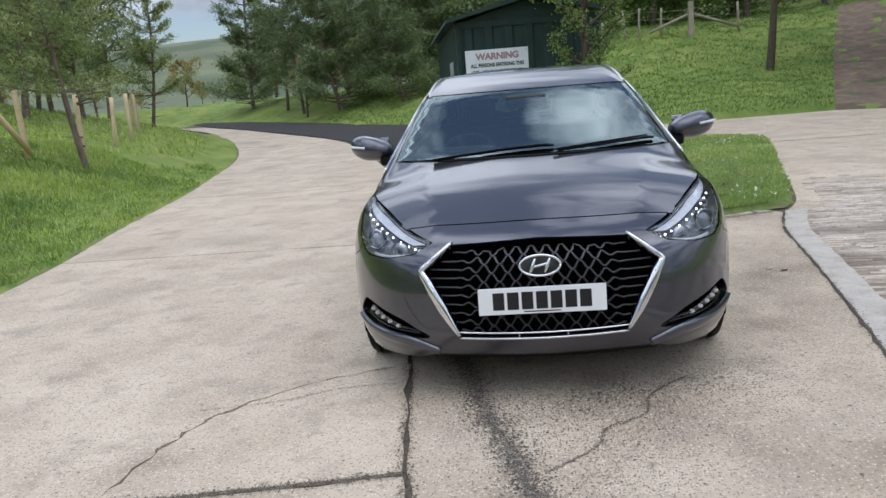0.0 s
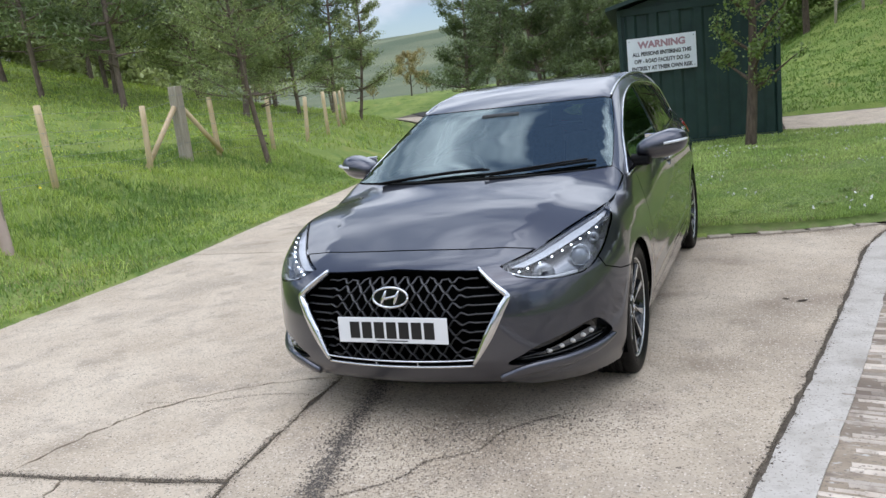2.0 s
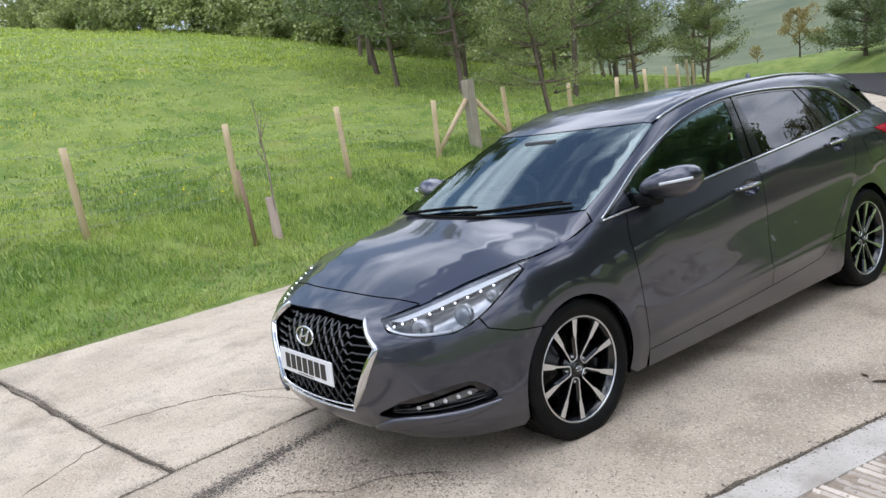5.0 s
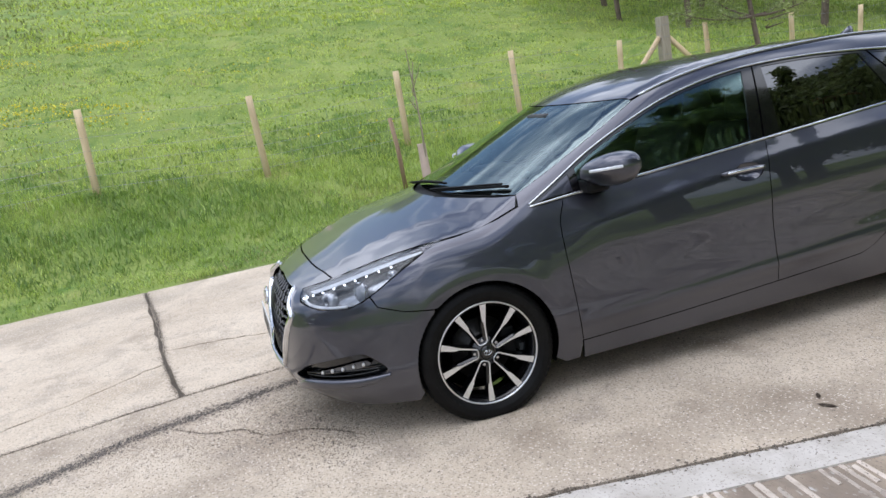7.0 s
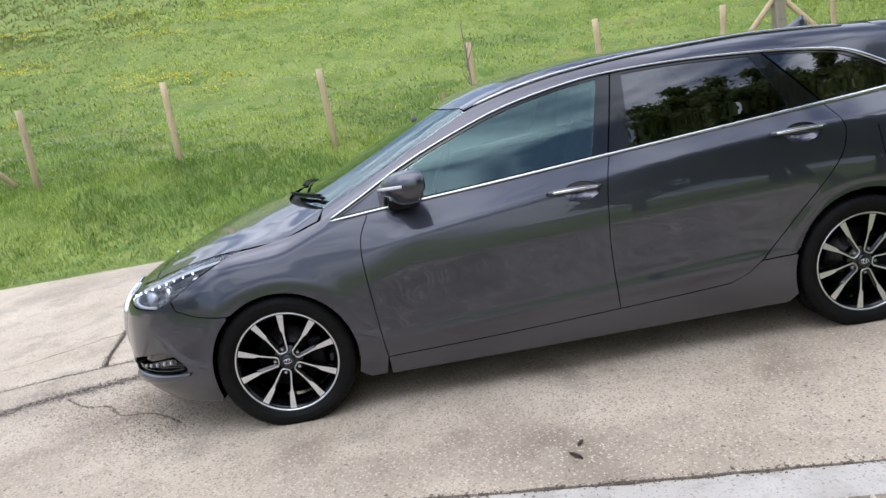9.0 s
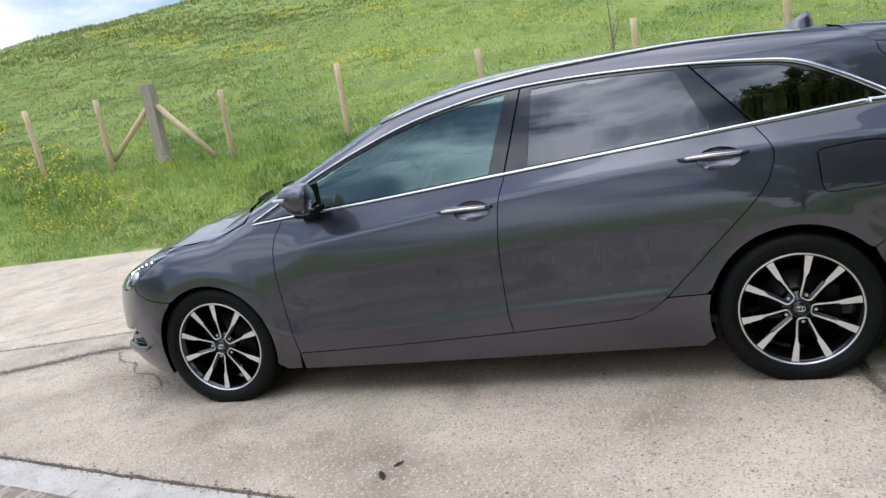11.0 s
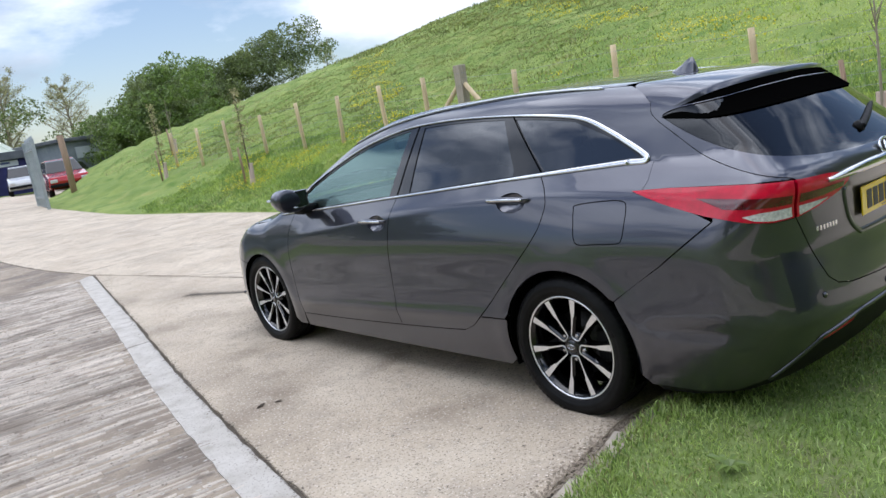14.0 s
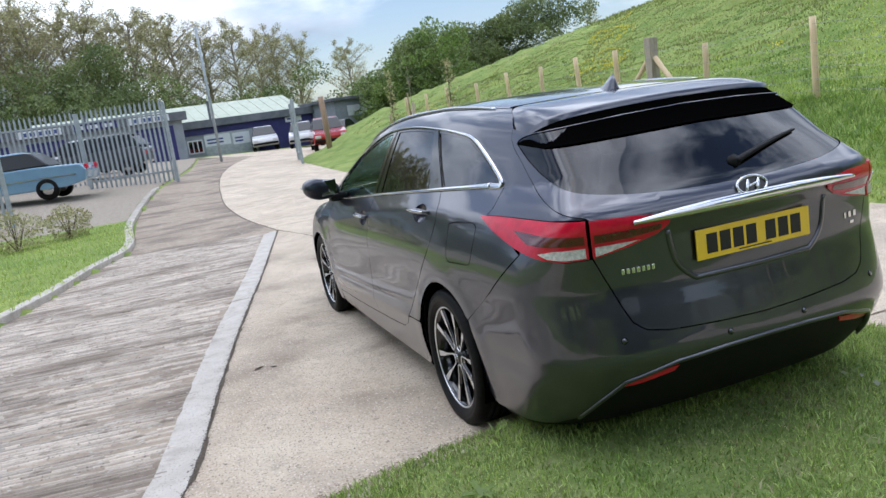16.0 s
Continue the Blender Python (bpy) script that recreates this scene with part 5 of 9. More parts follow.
# ---- lamps, grille and trim at the front ----
for sg in (1, -1):
    hl = head_loop if sg == 1 else flip2(head_loop)
    lamp = skin("headlamp", "front", [hl], HEAD_BOWL, car, "clear headlamp with lit daytime lights", inset=0.004, offset=-0.075, step=0.03, flange=-0.07)
    o = skin("lens", "front", [hl], LENS_CLEAR, lamp, "clear plastic lens", inset=0.0015, offset=0.0, step=0.03, flange=0.0)
    o.visible_shadow = False

    def lamp_at(a, z, depth):
        p = car_at("front", [(radians(a) * sg, z)])
        n = car_normal(p)
        return (p - n * depth)[0], n[0]

    def ring_at(name, a, z, depth, r0, r1, mtl, lab="", tall=0.02):
        p, _ = lamp_at(a, z, depth)
        d = Vector((sg * 0.42, -0.90, 0.06)).normalized()
        q = d.to_track_quat("X", "Z").to_matrix().to_4x4()
        me = lathe(name, [(-tall, r0), (0.0, r0), (tall * 0.2, (r0 + r1) / 2), (0.0, r1), (-tall, r1)], 28)
        return put(name, me, mtl, lamp, lab, Matrix.Translation(p) @ q)

    def ball_at(name, a, z, depth, r, mtl, lab=""):
        p, _ = lamp_at(a, z, depth)
        d = Vector((sg * 0.42, -0.90, 0.06)).normalized()
        q = d.to_track_quat("X", "Z").to_matrix().to_4x4()
        me = lathe(name, [(r * 0.55 * math.cos(t), r * math.sin(t)) for t in np.linspace(0.01, math.pi / 2, 8)], 24)
        return put(name, me, mtl, lamp, lab, Matrix.Translation(p) @ q)

    ring_at("projector_ring", 46.5, 0.716, 0.035, 0.046, 0.040, CHROME, "bright projector ring")
    ball_at("projector_lens", 46.5, 0.716, 0.05, 0.040, mat("projector_glass", (0.25, 0.27, 0.3), rough=0.05, coat=1.0, metal=0.3) if sg == 1 else bpy.data.materials["projector_glass"], "round glass projector lens")
    ring_at("inner_reflector", 35.5, 0.690, 0.055, 0.048, 0.008, HEAD_BOWL, "bright inner reflector", tall=0.04)
    ring_at("inner_reflector", 54.5, 0.765, 0.05, 0.026, 0.006, HEAD_BOWL, "bright outer reflector", tall=0.03)
    band = np.array(deg((27.0, 0.712), (31, 0.729), (39, 0.762), (47, 0.792), (56, 0.819), (64, 0.838), (68.5, 0.846), (63, 0.822), (56, 0.801), (47, 0.773), (39, 0.742), (31, 0.709)))
    skin("light_band", "front", [band if sg == 1 else flip2(band)], LED_OFF, lamp, "broad white light band along the top of the lamp", inset=0.002, offset=-0.020, step=0.02, flange=0.02)
    up = spline([(27.5, 0.700), (31, 0.717), (39, 0.750), (47, 0.780), (56, 0.807), (63, 0.827)], 6)
    p = car_at("front", np.stack([np.radians(up[:, 0]) * sg, up[:, 1] - 0.017], 1))
    p = p - car_normal(p) * 0.016
    for t in np.linspace(0.06, 0.78, 10):
        i = t * (len(p) - 1)
        q = p[int(i)] * (1 - i % 1) + p[min(int(i) + 1, len(p) - 1)] * (i % 1)
        n = car_normal(q[None])[0]
        bm = bmesh.new()
        bmesh.ops.create_icosphere(bm, subdivisions=1, radius=0.0042)
        part("led", bm, LED, lamp, "lit white daytime lamp", Matrix.Translation(q + n * 0.002), smooth=True)
    lo = spline([(27.0, 0.694), (30.5, 0.668), (37, 0.650), (43.5, 0.646)], 6)
    p = car_at("front", np.stack([np.radians(lo[:, 0]) * sg, lo[:, 1] + 0.006], 1))
    p = p - car_normal(p) * 0.024
    put("light_guide", tube_mesh("light_guide", p, 0.0075, 8), LED_OFF, lamp, "white light guide")

    # fog lamp recess
    fl = fog_loop if sg == 1 else flip2(fog_loop)
    fog = skin("fog_recess", "front", [fl], BLACK_GLOSS, car, "gloss black lower recess", inset=0.0, offset=-0.05, step=0.03, flange=-0.046)
    inner_f = spline(deg((31.5, 0.340), (38, 0.370), (45, 0.394), (47, 0.390), (47, 0.372), (40, 0.350), (33, 0.332)), 4, True)
    bar = skin("lamp_bar", "front", [inner_f if sg == 1 else flip2(inner_f)], LAMP_GREY, fog, "dark daytime lamp bar", inset=0.0, offset=-0.028, step=0.02, flange=0.02)
    for a, z in ((34, 0.344), (37, 0.355), (40, 0.364), (43, 0.373), (45.6, 0.380)):
        q = car_at("front", [(radians(a) * sg, z)])
        n = car_normal(q)
        bm = bmesh.new()
        bmesh.ops.create_icosphere(bm, subdivisions=2, radius=0.014)
        part("lamp_unit", bm, LAMP_SILVER, bar, "small silver lamp", Matrix.Translation((q - n * 0.025)[0]) @ Matrix.Diagonal((1, 0.6, 0.7, 1)), smooth=True)
    for dz in (0.0, 0.03):
        ln = spline([(27.5, 0.322 + dz * 0.3), (36, 0.325 + dz * 0.8), (44, 0.334 + dz * 0.7), (49.8, 0.345 + dz * 0.4)], 6)
        q = car_at("front", np.stack([np.radians(ln[:, 0]) * sg, ln[:, 1]], 1))
        put("fin", tube_mesh("fin", q - car_normal(q) * 0.03, 0.006, 6, flat=(1.6, 0.6)), BLACK_GLOSS, fog, "black fin")
    # chin blade
    bl = spline([(23.2, 0.252), (30, 0.288), (38, 0.298), (46, 0.308), (52.5, 0.330)], 8)
    strip("chin_blade", "front", np.stack([np.radians(bl[:, 0]) * sg, bl[:, 1]], 1), [0.030, 0.052, 0.050, 0.044, 0.036, 0.012], 0.012, PAINT, car, lift=0.004, two=False)

grille = skin("grille", "front", [grille_loop], GAP_SHADE, car, "black mesh grille in a chrome frame", inset=0.0, offset=-0.075, step=0.05, flange=-0.07)
rows = 10
for k in range(rows):
    z0 = 0.345 + k * 0.0385
    th = np.linspace(-0.46, 0.46, 150)
    edge = np.clip((np.abs(th) - 0.20) / 0.14, 0, 1)
    amp = 0.0185 * (1 - edge * edge * (3 - 2 * edge))
    ph = (th / 0.062 + 0.5 * (k % 2)) % 1.0
    tri = np.clip(np.abs(ph * 4 - 2) * 1.15 - 1.15, -0.72, 0.72) / 0.72
    uv = np.stack([th, z0 + amp * tri], 1)
    uv = uv[inside(inset_poly(resample(grille_loop, 0.02), 0.004), uv)]
    if len(uv) < 6:
        continue
    p = car_at("front", uv)
    p = p - car_normal(p) * 0.030
    put("grille_bar", tube_mesh("grille_bar", p, 0.0040, 6, flat=(1.9, 1.0)), GRILLE_BAR, grille, "gloss black bar")
# chrome frame: shoulders and legs either side, a thin pair below
for sg in (1, -1):
    ln = np.array([(20.7, 0.705), (26.2, 0.606), (25.6, 0.586), (24.6, 0.56), (20.0, 0.40), (17.9, 0.332)])
    p3 = resample(np.stack([np.radians(ln[:, 0]) * sg, ln[:, 1]], 1), 0.012, closed=False)
    strip("grille_frame", "front", p3, [0.016, 0.020, 0.026, 0.036, 0.040, 0.042, 0.030, 0.016], 0.012, CHROME, grille, lift=0.002, label="chrome side of the grille frame", two=False)
for z, w in ((0.342, 0.007), (0.316, 0.010)):
    strip("grille_frame", "front", np.array([(t, z + 0.006 * (abs(t) / 0.3) ** 2) for t in np.linspace(-0.312, 0.312, 40)]), w, 0.006, CHROME, grille, lift=0.004, label="thin chrome lower strip", two=False)
for t in (-0.09, 0.09):
    strip("grille_rib", "front", np.array([(t, 0.318), (t, 0.341)]), 0.005, 0.005, CHROME, grille, lift=0.0, two=False)
skin("lower_lip", "front", [run(deg((-30, 0.20), (-24, 0.236), (0, 0.232), (24, 0.236), (30, 0.20)), deg((28, 0.165), (0, 0.165), (-28, 0.165)))], BLACK_PLASTIC, car,
     "black plastic chin", offset=-0.025, step=0.05)


def emblem(parent, p, q, w, h):
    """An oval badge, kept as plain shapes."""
    a = np.linspace(0, 2 * math.pi, 41)[:-1]
    ring = np.stack([w * np.cos(a), h * np.sin(a), 0 * a], 1)
    ring = np.vstack([ring, ring[:1], ring[1:2]])
    m = Matrix.Translation(p) @ q
    badge = put("badge", tube_mesh("badge", ring[:-1], 0.0055, 8), CHROME, parent, "oval chrome badge", m)
    disc = mesh_of("badge_back", np.vstack([np.stack([w * np.cos(a), h * np.sin(a), 0 * a - 0.002], 1)]), [tuple(range(40))])
    put("badge_back", disc, BLACK_GLOSS, badge)
    for sx in (-1, 1):
        pts = np.array([(sx * w * 0.36 - 0.012 + 0.024 * t, h * 0.72 * (2 * t - 1), 0.001 + 0.002 * math.sin(math.pi * t)) for t in np.linspace(0, 1, 8)])
        put("badge_bar", tube_mesh("badge_bar", pts, [0.003, 0.006, 0.0075, 0.008, 0.008, 0.0075, 0.006, 0.003], 8), CHROME, badge)
    pts = np.array([(w * 0.4 * t, h * 0.16 * t, 0.002) for t in np.linspace(-1, 1, 6)])
    put("badge_bar", tube_mesh("badge_bar", pts, 0.0055, 8), CHROME, badge)


def plate(name, parent, p, q, material, label, widths, bar_h=0.072):
    """A number plate with its characters as plain bars."""
    bm = boxed(-0.26, 0.26, -0.0555, 0.0555, -0.003, 0.003, 0.002)
    o = part(name, bm, material, parent, label, Matrix.Translation(p) @ q)
    x = -sum(w for w in widths) / 2
    for w in widths:
        if w > 0.045:
            part("plate_bar", boxed(x + 0.006, x + w - 0.006, -bar_h / 2, bar_h / 2, 0.003, 0.0042), INK, o)
        x += w
    part("plate_bar", boxed(-0.075, 0.075, -0.048, -0.0435, 0.003, 0.0038), INK, o)
    return o


front_q = Matrix(((1, 0, 0, 0), (0, 0, -1, 0), (0, 1, 0, 0), (0, 0, 0, 1)))         # local z towards -y
rear_q = Matrix(((-1, 0, 0, 0), (0, 0, 1, 0), (0, 1, 0, 0), (0, 0, 0, 1)))
emblem(car, Vector((0, -2.292, 0.618)), front_q @ pose(0, 0, 0, -12), 0.083, 0.042)
plate("front_plate", car, Vector((0, -2.315, 0.480)), front_q @ pose(0, 0, 0, -4), PLATE_WHITE, "white plate with a row of black bars", [0.059] * 7)

# ---- rear end ----
gate_theta = np.stack([np.arctan2(gate_edge_hi[:, 0], gate_edge_hi[:, 1] - R0), gate_edge_hi[:, 2]], 1)
g_low = deg((31.6, 0.985), (31.6, 0.848), (30.0, 0.77), (27.6, 0.66), (26.2, 0.605), (24.0, 0.572), (20, 0.556), (10, 0.545), (0, 0.540))
gate_half = run(np.array(deg((0, 1.325), (20, 1.318), (38, 1.302), (46, 1.292))), gate_theta[2:], g_low)
rg_half = spline(deg((0, 1.318), (20, 1.311), (36, 1.297), (45.0, 1.285), (49.6, 1.264), (48.2, 1.235), (43.0, 1.165), (37.6, 1.106), (31.7, 1.070), (22, 1.045), (10, 1.033), (0, 1.030)), 4)
rg_loop = run(rg_half, flip2(rg_half)[1:-1])
gate_loop = run(gate_half, flip2(gate_half)[1:-1])
lamp_in = np.array(deg((31.6, 0.985), (24, 0.980), (17.5, 0.963), (18.2, 0.93), (20.5, 0.902), (25.5, 0.872), (31.6, 0.848)))
gate = skin("tailgate", "rear", [gate_loop, rg_loop], PAINT, car, step=0.028)
o = skin("rear_glass", "rear", [rg_loop], GLASS_REAR, gate, "dark privacy glass", inset=0.0, offset=-0.004, step=0.04, flange=0.0)
lamp_out = spline(deg((60.0, 0.988), (52, 0.991), (45, 0.989), (38, 0.987), (32.1, 0.986)), 3)
lamp_out = run(lamp_out, np.array(deg((32.1, 0.849), (36, 0.845), (40, 0.855), (46, 0.886), (53, 0.934), (58, 0.973))))
silver_o, silver_i = np.array(deg((41.0, 0.878), (38, 0.889), (32.5, 0.893), (32.5, 0.853), (36, 0.850), (39, 0.858))), np.array(deg((31.2, 0.892), (26, 0.894), (23.2, 0.894), (26.5, 0.874), (31.2, 0.853)))
deep_o, deep_i = np.array(deg((47, 0.951), (39, 0.940), (32.5, 0.938), (32.5, 0.903), (39, 0.901), (43, 0.905))), np.array(deg((31.2, 0.938), (24, 0.938), (19.5, 0.940), (19.6, 0.918), (25, 0.906), (31.2, 0.902)))
for sg in (1, -1):
    fl = (lambda l: l) if sg == 1 else flip2
    lo_ = skin("tail_lamp", "rear", [fl(lamp_out)], LAMP_RED, car, "red tail lamp with a clear lower strip", inset=0.001, offset=0.007, step=0.025, flange=0.02)
    li_ = skin("tail_lamp", "rear", [fl(lamp_in)], LAMP_RED, gate, "red tail lamp on the tailgate", inset=0.001, offset=0.007, step=0.025, flange=0.02)
    for ob, a, b in ((lo_, silver_o, deep_o), (li_, silver_i, deep_i)):
        skin("reverse_lamp", "rear", [fl(a)], LAMP_SILVER, ob, "clear silver lower strip", offset=0.009, step=0.02, flange=0.004)
        skin("deep_lens", "rear", [fl(b)], LAMP_DEEP, ob, "dark red inner lens", offset=0.009, step=0.02, flange=0.004)
bside = car_at("side", np.array([(2.10, 0.868), (1.88, 0.695), (1.665, 0.545)]))
bgap = np.stack([np.arctan2(bside[:, 0], bside[:, 1] - R0), bside[:, 2]], 1)
barch = car_at("side", np.array([q for q in arch_r if q[0] > 1.668 and q[1] > 0.215]))
barch = np.stack([np.arctan2(barch[:, 0], barch[:, 1] - R0), barch[:, 2]], 1)
low_edge = np.array(deg((60, 0.190), (50, 0.188), (43, 0.196), (37.5, 0.232), (33, 0.315), (28.5, 0.390), (19, 0.438), (9, 0.452), (0, 0.456)))
bump_r = run(np.array(g_low)[::-1][:-1], deg((36, 0.844), (40, 0.857), (45, 0.885)), bgap, barch, low_edge)
bumper = skin("rear_bumper", "rear", [run(bump_r, flip2(bump_r)[1:-1])], PAINT, car, step=0.028, flange=0.03)
dif = run(low_edge[::-1], deg((58, 0.16), (40, 0.17), (20, 0.19), (0, 0.195)))
skin("diffuser", "rear", [run(dif, flip2(dif)[1:-1])], BLACK_PLASTIC, car, "black plastic lower bumper", offset=-0.012, step=0.04)
strip("bumper_edge", "rear", run(low_edge[3:], flip2(low_edge[3:])[1:]), 0.016, 0.006, PAINT, car, lift=0.002, two=False)
for sg in (1, -1):
    rf = np.array(deg((18.5, 0.418), (26.5, 0.398), (31.5, 0.362), (26, 0.365), (19.5, 0.392)))
    skin("reflector", "rear", [rf if sg == 1 else flip2(rf)], LAMP_RED, bumper, "red reflector", offset=-0.004, step=0.02)
    for a, z in ((28.0, 0.548), (8.5, 0.500)):
        q = car_at("rear", [(radians(a) * sg, z)])
        n = Vector(car_normal(q)[0])
        put("parking_sensor", lathe("parking_sensor", [(0.0, 0.010), (0.003, 0.0095), (0.004, 0.0)], 18), PAINT, bumper, "", Matrix.Translation(q[0]) @ n.to_track_quat("X", "Z").to_matrix().to_4x4())
        put("sensor_ring", lathe("sensor_ring", [(0.0, 0.0125), (0.0015, 0.012), (0.0015, 0.0105), (0.0, 0.010)], 18), GAP_SHADE, bumper, "", Matrix.Translation(q[0]) @ n.to_track_quat("X", "Z").to_matrix().to_4x4())
strip("chrome_bar", "rear", np.array([(t, 0.966 - 0.010 * (t / 0.44) ** 2) for t in np.linspace(-0.43, 0.43, 60)]), [0.016, 0.032, 0.040, 0.042, 0.042, 0.040, 0.032, 0.016], 0.016, CHROME, gate, lift=0.008, label="broad chrome bar", two=False)
# plate recess with a raised lip
for pts in ([(-0.36, 0.905), (-0.335, 0.79), (-0.27, 0.722), (-0.20, 0.715), (0.20, 0.715), (0.27, 0.722), (0.335, 0.79), (0.36, 0.905)],):
    q = spline(pts, 5)
    uv = np.stack([np.arctan2(q[:, 0], 1.09), q[:, 1]], 1)
    strip("plate_lip", "rear", uv, 0.020, 0.006, PAINT, gate, lift=0.001, two=False)
plate("rear_plate", gate, Vector((0, float(car_at("rear", [(0.2, 0.828)])[0][1]) + 0.012, 0.828)), rear_q @ pose(0, 0, 0, 0), PLATE_YELLOW, "yellow plate with black bars", [0.059] * 4 + [0.03] + [0.059] * 3)
emblem(gate, Vector((0, 2.418, 1.006)), rear_q @ pose(0, 0, 0, -22), 0.066, 0.034)
for a0, a1, z in ((21.5, 27.8, 0.785),):
    pts = car_at("rear", np.stack([np.radians(np.linspace(a0, a1, 15)), np.full(15, z)], 1))
    for i in range(7):
        q = pts[i * 2]
        n = Vector(car_normal(q[None])[0])
        part("badge_bar", boxed(-0.006, 0.006, -0.0095, 0.0095, 0, 0.003, 0.001), CHROME, gate, "", Matrix.Translation(q) @ Matrix(((-n.y, 0, n.x, 0), (n.x, 0, n.y, 0), (0, 1, 0, 0), (0, 0, 0, 1))))
for i, (a, z, w) in enumerate(((-24.2, 0.80, 0.010), (-25.6, 0.80, 0.016), (-27.2, 0.80, 0.018), (-26.2, 0.768, 0.026))):
    q = car_at("rear", [(radians(a), z)])[0]
    n = Vector(car_normal(q[None])[0])
    part("badge_bar", boxed(-w / 2, w / 2, -0.012 if i < 3 else -0.006, 0.012 if i < 3 else 0.006, 0, 0.003, 0.001), CHROME, gate, "", Matrix.Translation(q) @ Matrix(((-n.y, 0, n.x, 0), (n.x, 0, n.y, 0), (0, 1, 0, 0), (0, 0, 0, 1))))


def spoiler():
    """Roof spoiler whose ends sweep down to the corners of the rear glass; its underside's shade is coloured near
    black.
    """
    half = lambda pts: np.vstack([spline([(-x, y, z) for x, y, z in pts], 6)[:-1], spline(pts[::-1], 6)])
    tail = half([(0.606, 1.790, 1.258), (0.585, 1.875, 1.296), (0.535, 1.965, 1.336), (0.42, 2.012, 1.354), (0.22, 2.036, 1.364), (0.0, 2.045, 1.368)])
    lead = half([(0.600, 1.752, 1.264), (0.585, 1.712, 1.330), (0.535, 1.655, 1.388), (0.42, 1.640, 1.4), (0.22, 1.652, 1.4), (0.0, 1.657, 1.4)])
    on_roof = np.abs(lead[:, 0]) < 0.545
    lead[on_roof, 2] = car_at("top", lead[on_roof, :2])[:, 2]
    th = np.arctan2(tail[:, 0] * 0.985, np.interp(np.abs(tail[:, 0]), [0, 0.42, 0.606], [0.80, 0.72, 0.50]))
    under = car_at("rear", np.stack([th, np.interp(np.abs(tail[:, 0]), [0, 0.3, 0.52, 0.606], [1.248, 1.240, 1.233, 1.254])], 1))
    under = under + car_normal(under) * 0.003
    rows = [lead + (tail - lead) * t + np.array([0, 0, 0.014]) * math.sin(math.pi * t) * np.clip((tail[:, 1:2] - lead[:, 1:2]) * 3, 0, 1) for t in (0.0, 0.25, 0.5, 0.75, 0.93)]
    thin = np.clip((tail[:, 1:2] - 1.79) * 6, 0, 1)
    rows += [tail, tail + np.array([0, -0.004, -0.018]) * thin, under]
    n, c = len(tail), len(rows)
    v = np.stack(rows, 1).reshape(-1, 3)
    f, idx = [], []
    for i in range(n - 1):
        for j in range(c - 1):
            f.append((i * c + j, (i + 1) * c + j, (i + 1) * c + j + 1, i * c + j + 1))
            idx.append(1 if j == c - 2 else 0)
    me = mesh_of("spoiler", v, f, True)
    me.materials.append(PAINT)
    me.materials.append(GAP_SHADE)
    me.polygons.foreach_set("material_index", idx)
    put("spoiler", me, PAINT, gate, "roof spoiler, its underside coloured near black for shade")
    part("brake_light", boxed(-0.14, 0.14, 1.985, 2.012, 1.325, 1.338, 0.003), LAMP_DEEP, gate, "dark red high brake light")


spoiler()
# rear wiper
wp = spline([(-0.02, 2.285, 1.075), (-0.12, 2.268, 1.100), (-0.28, 2.225, 1.128), (-0.40, 2.188, 1.142)], 6)
put("rear_wiper", tube_mesh("rear_wiper", wp + (0, 0.035, 0.012), np.linspace(0.020, 0.008, len(wp)), 8, flat=(1, 0.6)), BLACK_PLASTIC, gate, "black rear wiper")
put("wiper_pivot", lathe("wiper_pivot", [(0, 0.028), (0.035, 0.024), (0.042, 0.0)], 20), BLACK_PLASTIC, gate, "", Matrix.Translation((-0.02, 2.29, 1.075)) @ pose(0, 0, 0, 0, -30, 90))
# shark-fin aerial
fin_pts = [(1.475, 0.0), (1.50, 0.012), (1.545, 0.034), (1.585, 0.058), (1.61, 0.066), (1.622, 0.05), (1.632, 0.02), (1.635, 0.0)]
zb = float(top_line(1.56)) - 0.004
vs = []
for yy, hh in fin_pts:
    w = 0.028 * math.sin(math.pi * min(1, max(0.12, (yy - 1.46) / 0.20)))
    vs += [(-w, yy, zb - 0.004), (-w * 0.35, yy, zb + hh * 0.6), (0, yy, zb + hh), (w * 0.35, yy, zb + hh * 0.6), (w, yy, zb - 0.004)]
put("aerial_fin", mesh_of("aerial_fin", vs, [(i * 5 + j, (i + 1) * 5 + j, (i + 1) * 5 + j + 1, i * 5 + j + 1) for i in range(len(fin_pts) - 1) for j in range(4)], True), PAINT, car, "shark-fin aerial")
# roof rails
for sg in (1, -1):
    yy = np.linspace(-0.33, 1.50, 50)
    p = car_at("top", np.stack([np.interp(yy, [-0.33, 0.3, 1.5], [0.612, 0.590, 0.545]), yy], 1))
    t = np.linspace(0, 1, 50)
    p[:, 2] += 0.004 * np.clip(np.minimum(t, 1 - t) * 9, 0, 1) ** 0.6 - 0.002
    p[:, 0] *= sg
    put("roof_rail", tube_mesh("roof_rail", p, 0.0095, 8, flat=(1.0, 0.75)), SATIN, car, "silver roof rail")
